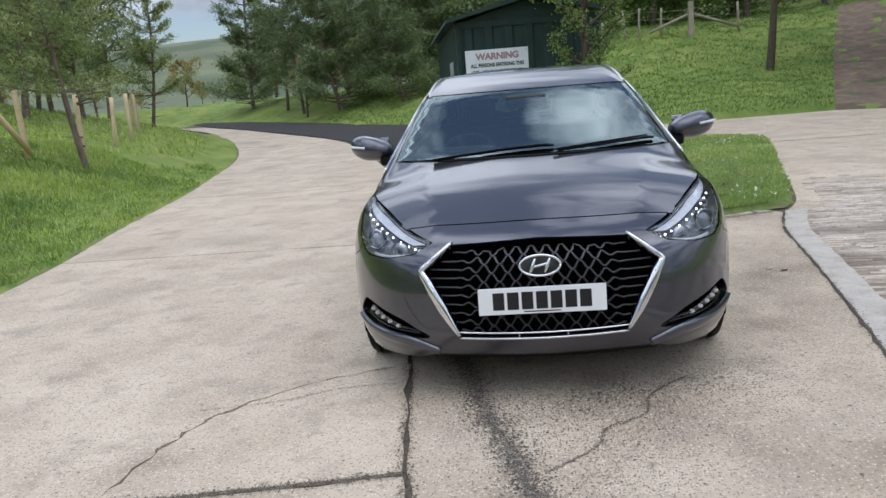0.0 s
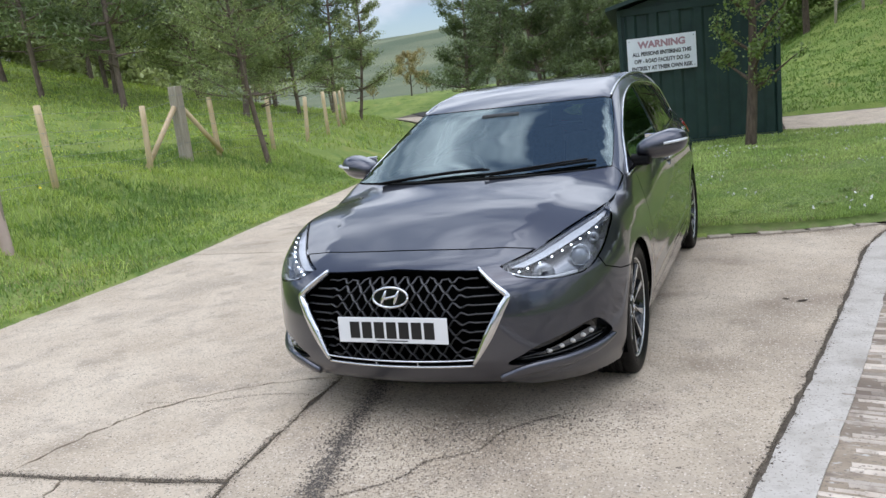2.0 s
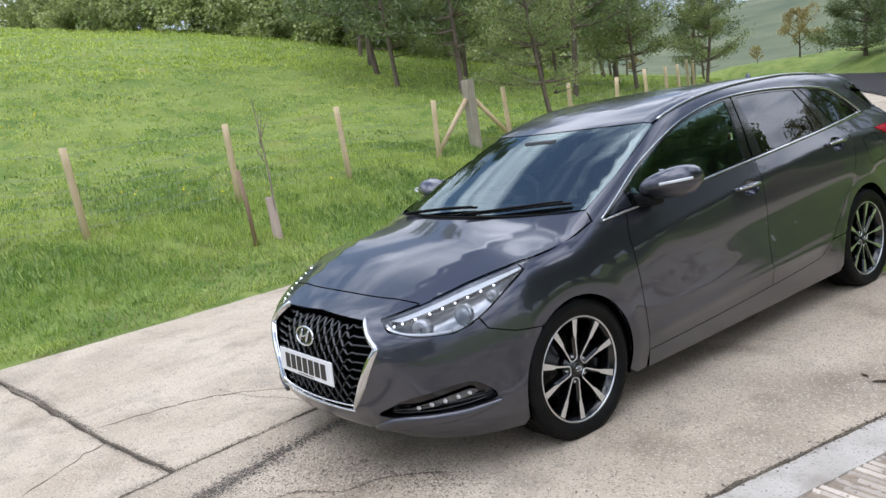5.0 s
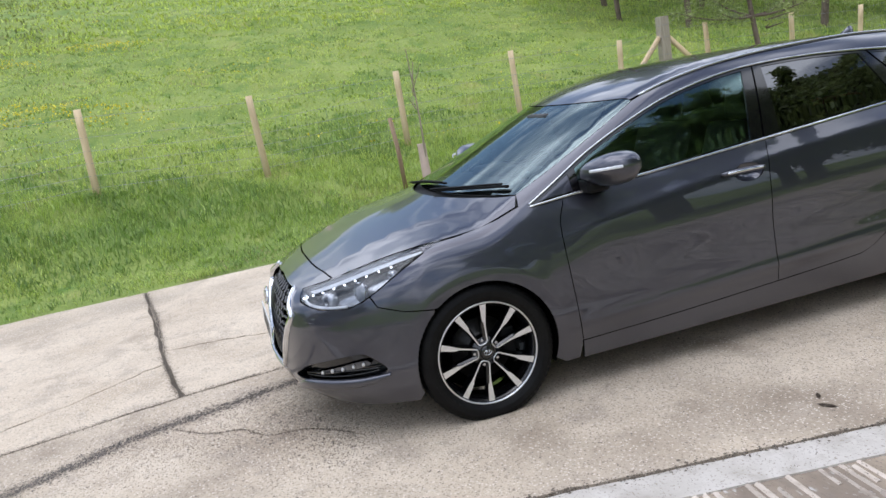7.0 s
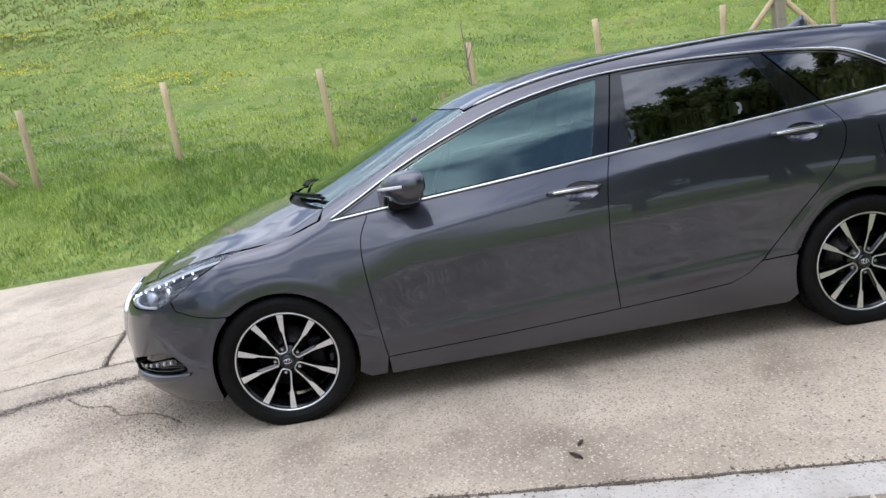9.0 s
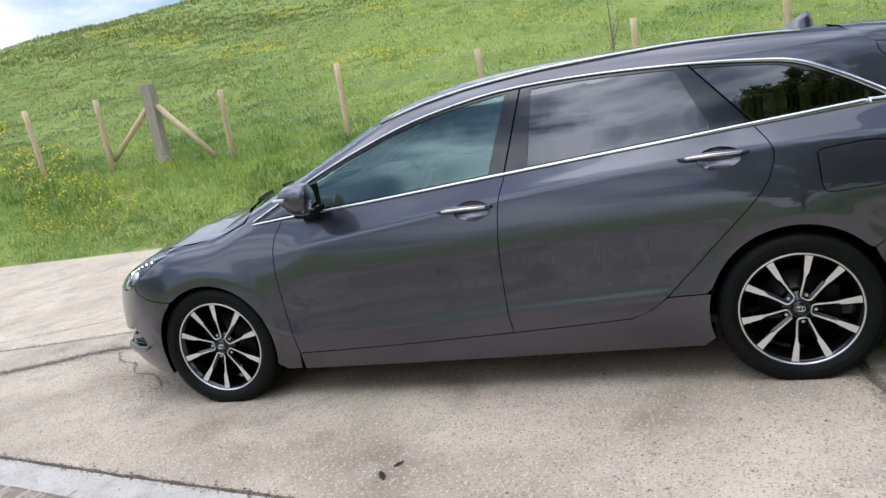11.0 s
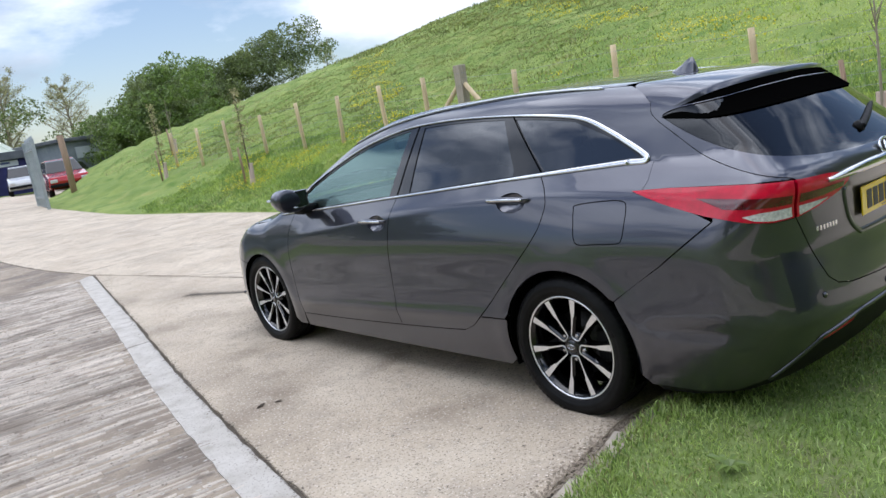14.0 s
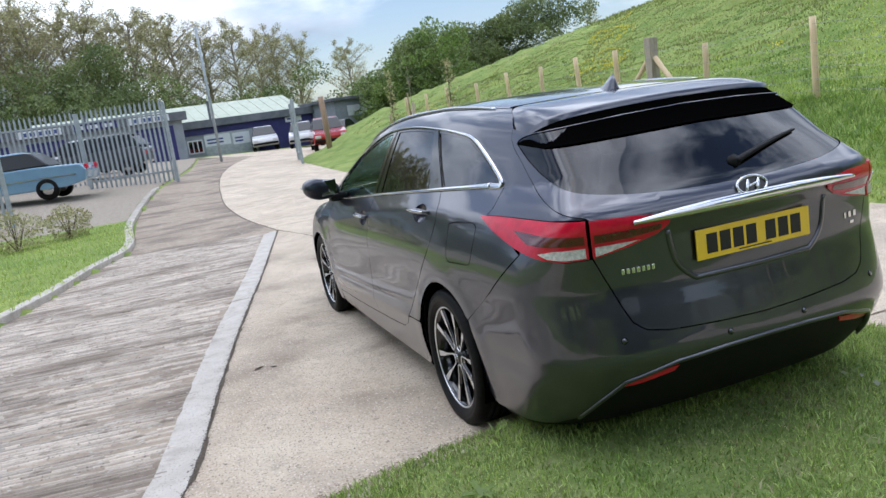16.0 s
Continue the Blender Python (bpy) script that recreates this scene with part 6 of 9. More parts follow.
# door mirrors
for sg in (1, -1):
    bm = bmesh.new()
    bmesh.ops.create_uvsphere(bm, u_segments=28, v_segments=18, radius=1.0)
    for v in bm.verts:
        x, y, z = v.co
        s = lambda q, e: math.copysign(abs(q) ** e, q)
        y = s(y, 0.8)
        if y > 0.35:
            y = 0.35 + (y - 0.35) * 0.25
        x, z = s(x, 0.78), s(z, 0.85)
        taper = 0.70 + 0.30 * min(1.0, (x + 1) * 0.8)
        under = 0.80 if z < -0.25 else 1.0
        v.co = (x * 0.118, y * 0.098 * under + x * 0.030, z * 0.068 * taper + (x - 0.4) * (0.014 if z > 0 else 0.020))
    mir = part("door_mirror", bm, PAINT, car, "body-coloured door mirror", Matrix.Translation((sg * 0.944, -0.702, 1.034)) @ Matrix.Diagonal((sg * 1.14, 1.16, 1.12, 1)), smooth=True)
    part("mirror_glass", boxed(-0.088, 0.086, 0.035, 0.040, -0.050, 0.048, 0.004), CHROME, mir, "mirror glass")
    part("mirror_base", boxed(-0.17, -0.05, -0.085, 0.015, -0.098, -0.045, 0.016), BLACK_PLASTIC, mir, "black mirror foot")
    pts = [(0.116, -0.018, 0.014), (0.106, -0.062, 0.014), (0.07, -0.092, 0.010), (0.02, -0.107, 0.004)]
    put("indicator", tube_mesh("indicator", spline(np.array(pts) * (1.0, 1.01, 1), 5), 0.0062, 8, flat=(0.6, 1)), LED_OFF, mir, "clear indicator strip")
# front wipers
for pts in ([(0.12, -1.315), (0.34, -1.235), (0.62, -1.105)], [(-0.52, -1.255), (-0.25, -1.265), (0.10, -1.245)]):
    for nm, r, up in (("wiper_arm", 0.0065, 0.022), ("wiper_blade", 0.0085, 0.011)):
        q = spline(pts, 8)
        if nm == "wiper_blade":
            q = q * (1.03, 1.0) + (0.02, 0.012)
        p = car_at("top", q)
        put(nm, tube_mesh(nm, p + car_normal(p) * up, r, 6, flat=(1.3, 0.8)), BLACK_PLASTIC, car, "black windscreen wiper")

# ---- wheels ----
def make_wheel(phase):
    """An alloy wheel of five looped spoke pairs, with its tyre; its axle runs along x, outwards."""
    w = put("wheel", lathe("wheel", [(-0.095, 0.232), (-0.085, 0.213), (0.03, 0.206), (0.07, 0.218), (0.082, 0.226), (0.086, 0.2295), (0.089, 0.230), (0.091, 0.2405), (0.086, 0.2435), (0.078, 0.238)], 72), BLACK_GLOSS, car,
            "black and machined ten-spoke alloy wheel")
    put("rim_edge", lathe("rim_edge", [(0.0885, 0.2330), (0.0925, 0.2342), (0.0938, 0.2395), (0.0905, 0.2420)], 72), ALLOY, w, "machined rim edge")
    prof = [(-0.084, 0.234), (-0.098, 0.246), (-0.109, 0.268), (-0.108, 0.287), (-0.098, 0.310), (-0.086, 0.318)]
    for g in (-0.050, -0.017, 0.017, 0.050):
        prof += [(g - 0.006, 0.3225), (g - 0.004, 0.315), (g + 0.004, 0.315), (g + 0.006, 0.3225)]
    prof += [(0.086, 0.318), (0.098, 0.310), (0.1075, 0.292), (0.1088, 0.284), (0.1078, 0.282), (0.1092, 0.272), (0.1068, 0.260), (0.1045, 0.2585), (0.102, 0.250), (0.098, 0.246), (0.084, 0.234)]
    tyre = lathe("tyre", prof, 96)
    bm = bmesh.new()
    bm.from_mesh(tyre)
    for v in bm.verts:
        if v.co.z < -HUB_Z + 0.003:
            v.co.z = -HUB_Z + 0.003
    bm.to_mesh(tyre)
    bm.free()
    put("tyre", tyre, RUBBER, w, "worn black tyre")
    # shoulder blocks
    vs, fs = [], []
    for i in range(72):
        a = 2 * math.pi * i / 72
        for sx in (-1, 1):
            k = len(vs)
            for x, r in ((0.062, 0.3245), (0.088, 0.3205), (0.100, 0.3125), (0.1055, 0.2985)):
                for da in (-0.034, 0.026):
                    yy, zz = r * math.cos(a + da + 0.03 * (x - 0.06) / 0.04), r * math.sin(a + da + 0.03 * (x - 0.06) / 0.04)
                    vs.append((sx * x, yy, max(zz, -HUB_Z + 0.002)))
            for j in range(3):
                q = (k + 2 * j, k + 2 * j + 1, k + 2 * j + 3, k + 2 * j + 2)
                fs.append(q if sx > 0 else q[::-1])
    tagged(put("tread", bulk("tread", np.array(vs), np.array(fs)), RUBBER, w), "tread blocks", kind="stuff")
    # raised plain marks on the sidewall
    for a0 in (20, 200):
        for k in range(5):
            a = radians(a0 + k * 7)
            part("sidewall_mark", boxed(0.106, 0.1095, -0.009, 0.009, -0.011, 0.011, 0.001), RUBBER, w, "", pose(0, 0, 0, math.degrees(a)) @ Matrix.Translation((0, 0.272, 0)))
    # one spoke: a slim inner arm whose bright face widens into a broad outer blade
    rr = np.array([0.052, 0.066, 0.085, 0.105, 0.125, 0.142, 0.152, 0.170, 0.195, 0.218, 0.234])
    lo = np.array([-0.0030, -0.0032, -0.0034, -0.0036, -0.0040, -0.0050, -0.0100, -0.0120, -0.0135, -0.0150, -0.0165])     # flank towards its twin
    hi = np.array([0.0030, 0.0032, 0.0034, 0.0036, 0.0042, 0.0058, 0.0075, 0.0095, 0.0115, 0.0135, 0.0150])               # outer flank
    face = 0.072 + 0.014 * ((rr - 0.05) / 0.18) ** 1.3
    mid = 0.0065 * np.clip(1 - (rr - 0.05) / 0.1, 0, 1)
    vs, fs, mi = [], [], []
    for r, l, h, x, c in zip(rr, lo, hi, face, mid):
        t = (r - 0.05) / 0.184
        vs += [(x - 0.055 + 0.02 * t, r, c + min(l, -0.008) - 0.005), (x - 0.010, r, c + min(l, -0.0095 - 0.004 * t) - 0.003), (x - 0.002, r, c + l - 0.001), (x, r, c + l), (x, r, c + h), (x - 0.002, r, c + h + 0.001),
               (x - 0.010, r, c + h + 0.004), (x - 0.055 + 0.02 * t, r, c + h + 0.006)]
    n = len(rr)
    for i in range(n - 1):
        for j in range(7):
            fs.append((i * 8 + j, i * 8 + j + 1, (i + 1) * 8 + j + 1, (i + 1) * 8 + j))
            mi.append(1 if j == 3 else 0)
    fs += [tuple(range(8))[::-1], tuple(range((n - 1) * 8, n * 8))]
    mi += [0, 0]
    for kind_ in (1, -1):
        v2 = [(x, y, z * kind_) for x, y, z in vs]
        me = mesh_of("spoke", v2, fs if kind_ == -1 else [q[::-1] for q in fs])
        me.materials.append(BLACK_GLOSS)
        me.materials.append(ALLOY)
        me.polygons.foreach_set("material_index", mi)
        for i in range(5):
            put("spoke", me, ALLOY, w, "spoke with a bright machined face", pose(0, 0, 0, i * 72 + kind_ * 17.0 + phase))
    # bright loops that join each pair round its nut
    for i in range(5):
        a0 = radians(72 * i + phase)
        pts = []
        for t in np.linspace(-1, 1, 13):
            off = radians(21.5) * np.sign(t) * min(1, abs(t) * 1.25)
            r = 0.0425 + 0.013 * abs(t) ** 3
            pts.append((0.0718, r * math.cos(a0 + off), r * math.sin(a0 + off)))
        put("loop", tube_mesh("loop", pts, 0.0029, 6, flat=(1, 1)), ALLOY, w, "bright edge joining two spokes")
        a = a0
        put("wheel_nut", lathe("wheel_nut", [(0.045, 0.0105), (0.064, 0.0100), (0.068, 0.007), (0.068, 0.0)], 6, smooth=False), SATIN, w, "", Matrix.Translation((0.0, 0.060 * math.cos(a), 0.060 * math.sin(a))))
    put("hub", lathe("hub", [(0.02, 0.076), (0.048, 0.074), (0.058, 0.066), (0.064, 0.046), (0.073, 0.040), (0.074, 0.034), (0.066, 0.033)], 40), BLACK_GLOSS, w, "black hub")
    put("hub_cap", lathe("hub_cap", [(0.066, 0.033), (0.074, 0.032), (0.078, 0.026), (0.080, 0.0)], 32), BLACK_GLOSS, w, "black hub cap with a plain silver mark")
    ring = [(0.080, 0.019 * math.cos(a), 0.011 * math.sin(a)) for a in np.linspace(0, 2 * math.pi, 25)]
    put("hub_mark", tube_mesh("hub_mark", ring, 0.0018, 6), CHROME, w)
    for sy in (-0.006, 0.006):
        put("hub_mark", tube_mesh("hub_mark", [(0.080, sy - 0.002, -0.008), (0.081, sy, 0), (0.080, sy + 0.002, 0.008)], 0.0020, 6), CHROME, w)
    # added disc blocks the view through the wheel, near black in place of shade
    put("brake_shield", lathe("brake_shield", [(-0.062, 0.0), (-0.062, 0.2105), (-0.066, 0.2105), (-0.066, 0.0)], 40), GAP_SHADE, w, "added near-black disc closing the wheel behind the spokes")
    put("brake_disc", lathe("brake_disc", [(-0.03, 0.09), (-0.03, 0.148), (-0.005, 0.148), (-0.005, 0.085), (0.02, 0.08), (0.02, 0.0)], 48), DISC, w, "steel brake disc")
    part("brake_caliper", boxed(-0.045, 0.015, 0.095, 0.165, -0.075, 0.075, 0.012), BLACK_PLASTIC, w, "dark caliper")
    return w


WX = 0.778
for y, phase in ((HUB_F, 33.0), (HUB_R, 62.0)):
    wheel = make_wheel(phase)
    wheel.matrix_basis = Matrix.Translation((WX, y, HUB_Z))
    copy_thing(wheel, Matrix.Translation((-WX, y, HUB_Z)) @ pose(0, 0, 0, 0, 0, 180))
for sg in (1, -1):
    for y, r in ((HUB_F, 0.343), (HUB_R, 0.356)):
        a = np.linspace(-0.12 * math.pi, 1.12 * math.pi, 40)
        v = [(x * sg, y + r * math.cos(q), HUB_Z + 0.006 + r * math.sin(q)) for q in a for x in (0.52, 0.875)]
        v += [(0.52 * sg, y, HUB_Z)]
        f = [(2 * i, 2 * i + 1, 2 * i + 3, 2 * i + 2) for i in range(39)]
        f += [(2 * i, 2 * i + 2, 80) for i in range(39)]
        # black liner taken to near zero, the arch's shade put into its colour
        put("arch_liner", mesh_of("arch_liner", v, f, True), GAP_SHADE, car, "black wheel-arch liner")
part("underbody", boxed(-0.60, 0.60, -1.85, 2.0, 0.17, 0.24, 0.03), BLACK_PLASTIC, car, "black underbody")

# ---- cabin ----
for sg in (1, -1):
    lin = run(belt_part(-1.15, 1.9, 30, -0.01), [(1.9, 0.76), (0.97, 0.76), (0.97, 0.24), (-0.98, 0.24), (-0.98, 0.76), (-1.15, 0.76)])
    skin("door_lining", "side", [lin], CABIN_DARK, car, "dark door lining", offset=-0.055, step=0.12, flange=0.0, mirror=sg < 0, fine=0.08)
hl_loop = run([(x, -0.42 + 0.42 * x * x) for x in np.linspace(-0.52, 0.52, 12)], [(0.52, 0.3), (0.52, 1.0), (0.49, 1.6)], [(0.3, 1.64), (-0.3, 1.64)], [(-0.49, 1.6), (-0.52, 1.0), (-0.52, 0.3)])
skin("headliner", "top", [hl_loop], HEADLINER, car, "pale headliner", offset=-0.035, step=0.12, flange=0.0, fine=0.08)
part("cabin_floor", boxed(-0.78, 0.78, -1.2, 1.9, 0.245, 0.28), CABIN_DARK, car, "dark carpet")
part("bulkhead", boxed(-0.70, 0.70, -1.22, -1.15, 0.28, 0.90), CABIN_DARK, car)
bm = bmesh.new()
prof = [(-1.20, 0.60), (-1.20, 0.90), (-1.10, 0.945), (-0.85, 0.955), (-0.72, 0.925), (-0.66, 0.86), (-0.64, 0.70), (-0.70, 0.58)]
L = [bm.verts.new((-0.71, y, z)) for y, z in prof]
R = [bm.verts.new((0.71, y, z)) for y, z in prof]
for i in range(len(prof)):
    j = (i + 1) % len(prof)
    bm.faces.new((L[i], L[j], R[j], R[i]))
bm.faces.new(L[::-1]), bm.faces.new(R)
part("dashboard", bm, CABIN_DARK, car, "dark dashboard", smooth=True)
part("instrument_hood", boxed(-0.54, -0.20, -0.86, -0.66, 0.93, 1.00, 0.03), CABIN_DARK, car, "instrument hood")
a = np.linspace(0, 2 * math.pi, 41)
sw = put("steering_wheel", tube_mesh("steering_wheel", np.stack([0.185 * np.cos(a), 0.185 * np.sin(a), 0 * a], 1), 0.016, 8, cap=False), CABIN_DARK, car, "dark three-spoke steering wheel", Matrix.Translation((-0.37, -0.50, 0.885)) @ pose(0, 0, 0, 65))
part("wheel_boss", boxed(-0.075, 0.075, -0.06, 0.06, -0.03, 0.02, 0.02), CABIN_DARK, sw)
for q in (180, 0, -90):
    part("wheel_spoke", boxed(0.05, 0.18, -0.018, 0.018, -0.012, 0.006, 0.004), SATIN, sw, "silver spoke", pose(0, 0, 0, 0, 0, q))


def seat(x, y):
    st = part("seat", boxed(-0.25, 0.25, -0.26, 0.26, 0.30, 0.56, 0.06), CABIN_GREY, car, "grey cloth seat", Matrix.Translation((x, y, 0)), smooth=True)
    part("seat_back", boxed(-0.24, 0.24, -0.06, 0.07, 0.0, 0.60, 0.05), CABIN_GREY, st, "seat back", Matrix.Translation((0, 0.26, 0.50)) @ pose(0, 0, 0, -20), smooth=True)
    part("head_rest", boxed(-0.13, 0.13, -0.045, 0.05, 0.0, 0.19, 0.04), CABIN_DARK, st, "head rest", Matrix.Translation((0, 0.475, 1.07)) @ pose(0, 0, 0, -10), smooth=True)
    return st


for sx in (-0.37, 0.37):
    seat(sx, -0.02)
    seat(sx, 0.92)
part("inner_mirror", boxed(-0.12, 0.12, -0.02, 0.02, -0.03, 0.03, 0.012), CABIN_DARK, car, "dark interior mirror", Matrix.Translation((0, -0.60, 1.245)))
part("load_cover", boxed(-0.62, 0.62, 1.35, 2.15, 0.93, 0.95), CABIN_DARK, car, "dark load cover")


# the nose, drawn in slightly
def tuck(ob, m):
    for c in ob.children:
        if c.name.startswith("wheel"):
            continue
        mw = m @ c.matrix_parent_inverse @ c.matrix_basis
        if c.type == "MESH":
            v = np.array([mw @ q.co for q in c.data.vertices])
            t = np.clip((-1.62 - v[:, 1]) / 0.5, 0, 1)
            t = t * t * (3 - 2 * t)
            if t.max() > 0:
                v[:, 1] += 0.032 * t
                v[:, 2] -= 0.017 * t
                inv = mw.inverted()
                for q, p in zip(c.data.vertices, v):
                    q.co = inv @ Vector(p)
        tuck(c, mw)


tuck(car, Matrix())

# ---- kerbs, stains and stones on the concrete ----
def kerb_stones():
    row = resample(np.array([(-1.2, 1.68), (0.6, 1.68), (0.95, 1.70), (1.55, 1.83), (2.28, 2.07)]), 0.21, closed=False)
    for a, b in zip(row[:-1], row[1:]):
        d = b - a
        l = np.linalg.norm(d)
        bm = boxed(0.006, l - 0.008, -0.042 - rng.uniform(0, 0.012), 0.042 + rng.uniform(0, 0.012), -0.08, 0.002 + rng.uniform(-0.010, 0.010), 0.012)
        for v in bm.verts:
            v.co += Vector(rng.normal(0, 0.004, 3))
        part("kerb_stone", bm, STONE, pavement, "", pose(a[0], a[1], 0, rng.normal(0, 1.5), rng.normal(0, 1.5), math.degrees(math.atan2(d[1], d[0])) + rng.normal(0, 2)))
    line = KERB_R[(KERB_R[:, 1] > -20) & (KERB_R[:, 1] < 1)]
    line = offset_line(resample(line, 0.60, closed=False), -0.07)
    for a, b in zip(line[:-1], line[1:]):
        d = b - a
        l = np.linalg.norm(d)
        m = (a + b) / 2
        part("kerb_stone", boxed(-0.004, l - 0.001, -0.075, 0.075, -0.1, 0.075, 0.012), CONCRETE_EDGE, pavement, "", pose(a[0], a[1], float(road_z(m[0], m[1])), 0, 0, math.degrees(math.atan2(d[1], d[0]))))


kerb_stones()


def grime(name, line, spread, n, lo, hi, material, label):
    """A streak of fine dirt scattered along a line on the concrete."""
    line = resample(np.asarray(line, float), 0.02, closed=False)
    k = rng.integers(0, len(line), n)
    q = line[k] + rng.normal(0, 1, (n, 2)) * (np.asarray(spread) * rng.uniform(0.3, 1.2, n)[:, None])
    r = rng.uniform(lo, hi, n) * rng.uniform(0.3, 1.0, n)
    a = rng.uniform(0, 6.283, n)
    v = np.stack([np.stack([q[:, 0] + r * np.cos(a + j * 1.2566) * rng.uniform(0.6, 1.3, n), q[:, 1] + r * np.sin(a + j * 1.2566) * rng.uniform(0.6, 1.3, n), road_z(q[:, 0], q[:, 1]) + rng.uniform(0.0032, 0.0048, n)], 1) for j in range(5)], 1).reshape(-1, 3)
    tagged(put(name, bulk(name, v, np.arange(n)[:, None] * 5 + np.arange(5)), material, pavement), label, kind="stuff")


streak = spline([(-0.50, -1.45), (-0.36, -1.85), (-0.27, -2.3), (-0.15, -2.7), (-0.05, -3.05), (0.20, -3.5), (0.45, -4.1)], 6)
grime("dirt_streak", streak, (0.060, 0.03), 15000, 0.0015, 0.0065, OIL_STAIN, "dark gritty streak beside the joint")
grime("dirt_streak", JOINT_B[6:40], (0.026, 0.02), 7000, 0.0015, 0.006, JOINT_DIRT, "loose earth along the joint")
grime("dirt_streak", JOINT_C[4:], (0.020, 0.016), 3500, 0.002, 0.008, JOINT_DIRT, "loose earth along the edge joint")
grime("dirt_streak", [(-4.0, -3.27), (-2.8, -3.1), (-1.3, -2.96), (-0.55, -2.84)], (0.02, 0.020), 7000, 0.0015, 0.006, JOINT_DIRT, "loose earth along the cross joint")
grime("dirt_patch", [(-0.1, -2.35), (0.3, -2.25), (0.75, -2.0)], (0.26, 0.24), 9000, 0.0012, 0.0045, OIL_STAIN, "brown grit spread on the slab before the car")
grime("dirt_patch", [(0.05, -3.2), (0.25, -2.7), (0.5, -2.45)], (0.22, 0.25), 6000, 0.0012, 0.004, DRY_EARTH, "dry earth trodden over the slab")
grime("dirt_streak", spline([(-0.02, -2.85), (0.16, -2.68), (0.22, -2.52), (0.38, -2.40), (0.44, -2.2), (0.62, -2.02)], 6), (0.007, 0.007), 1500, 0.0012, 0.004, JOINT_DIRT, "hairline crack filled with dirt")
grime("dirt_streak", spline([(-1.55, -2.2), (-1.2, -2.12), (-0.95, -2.0), (-0.7, -1.97)], 6), (0.006, 0.006), 900, 0.001, 0.0035, JOINT_DIRT, "hairline crack filled with dirt")
grime("dirt_patch", [(0.3, -2.2), (1.0, -1.6), (1.3, -0.6), (1.4, 0.6)], (0.45, 0.4), 6000, 0.0012, 0.004, OIL_STAIN, "dark specks scattered over the slab")
grime("dirt_patch", [(-3.5, -2.2), (-1.0, -4.5), (-2.5, 0.5)], (1.2, 1.0), 5000, 0.0012, 0.0035, OIL_STAIN, "dark specks scattered over the road")
grime("dirt_patch", [(-4.1, -8), (-4.12, -4), (-4.3, 0), (-5.2, 4)], (0.10, 0.3), 3500, 0.002, 0.010, DRY_EARTH, "earth along the grass edge")
grime("dirt_patch", [(0.8, 1.62), (1.55, 1.76), (2.2, 1.95)], (0.05, 0.05), 3000, 0.002, 0.009, DRY_EARTH, "earth against the kerb stones")


def pebbles(n, x0, x1, y0, y1, lo, hi, material):
    q = np.stack([rng.uniform(x0, x1, n), rng.uniform(y0, y1, n)], 1)
    q = q[inside(bed, q) & ~inside(ISLAND, q)]
    r = rng.uniform(lo, hi, len(q)) * rng.uniform(0.4, 1, len(q))
    base = np.array([(1, 0, 0), (-0.5, 0.8, 0), (-0.5, -0.8, 0), (0.1, 0.1, 0.9)])
    a = rng.uniform(0, 6.28, len(q))
    c, s = np.cos(a), np.sin(a)
    v = np.stack([(base[:, 0][None] * c[:, None] - base[:, 1][None] * s[:, None]) * r[:, None] + q[:, :1],
                  (base[:, 0][None] * s[:, None] + base[:, 1][None] * c[:, None]) * r[:, None] + q[:, 1:],
                  base[:, 2][None] * r[:, None] + road_z(q[:, 0], q[:, 1])[:, None] + 0.001], 2).reshape(-1, 3)
    i = np.arange(len(q))[:, None] * 4
    f = np.concatenate([i + (0, 1, 3), i + (1, 2, 3), i + (2, 0, 3)])
    tagged(put("grit", bulk("grit", v, f), material, pavement), "loose grit and small stones on the concrete", kind="stuff")


pebbles(1100, -5, 4.5, -9, 4, 0.002, 0.007, STONE)
pebbles(900, -0.55, 1.4, -3.6, 1.6, 0.002, 0.006, OIL_STAIN)
# a dead leaf, as dark marks on the slab
for x, y, s in ((1.63, -0.24, 0.035), (1.54, -0.20, 0.025)):
    bm = bmesh.new()
    vs = [bm.verts.new((s * px, s * py, 0.004 + 0.006 * abs(py))) for px, py in ((-1.2, 0), (-0.5, 0.32), (0.4, 0.36), (1.2, 0.05), (0.4, -0.3), (-0.5, -0.34))]
    bm.faces.new(vs)
    bmesh.ops.solidify(bm, geom=bm.faces[:], thickness=0.002)
    tagged(part("dead_leaf", bm, BARK, None, "", pose(x, y, 0.001, 0, 0, rng.uniform(0, 180))), "small dark dead leaf lying on the concrete", "leaf", "dead leaves")
# dark planings beside the lane, pale yard
slab("planings", [(-16.6, 33), (-14.3, 29.3), (-11.4, 25.8), (-9.1, 22.7), (-7.1, 20.1), (-5.3, 17.4), (-4.0, 14.3), (-3.2, 11.7), (1.55, 11.7), (1.5, 15.0), (-1.5, 18.0), (-3.9, 21.4), (-5.9, 23.3), (-8.4, 26.3), (-11.4, 29.4), (-14, 32.1), (-16.5, 34.5)], GRAVEL_DARK, top=0.014, thick=0.1, step=0.7, wobble=0.05, parent=pavement)
slab("yard", np.vstack([offset_line(KERB_R, -0.15)[KERB_R[:, 1] < -12.4], [(3.2, -12.6), (6, -12.2), (14, -11.5), (22, -12), (22, -52), (-4, -52)]]), GRAVEL_PALE, top=0.012, thick=0.2, step=1.4, wobble=0.04, parent=pavement)
slab("yard", [(-14, -47), (-9.0, -41.5), (-4.5, -30), (-0.5, -44), (-4, -52), (-14, -52)], CONCRETE, top=0.006, thick=0.2, step=1.4, wobble=0.02, parent=pavement)
TRACK = np.array([(8.0, 15.27), (11.15, 13.65), (14.2, 20), (18.8, 31), (14.4, 31.6), (10.9, 23)])
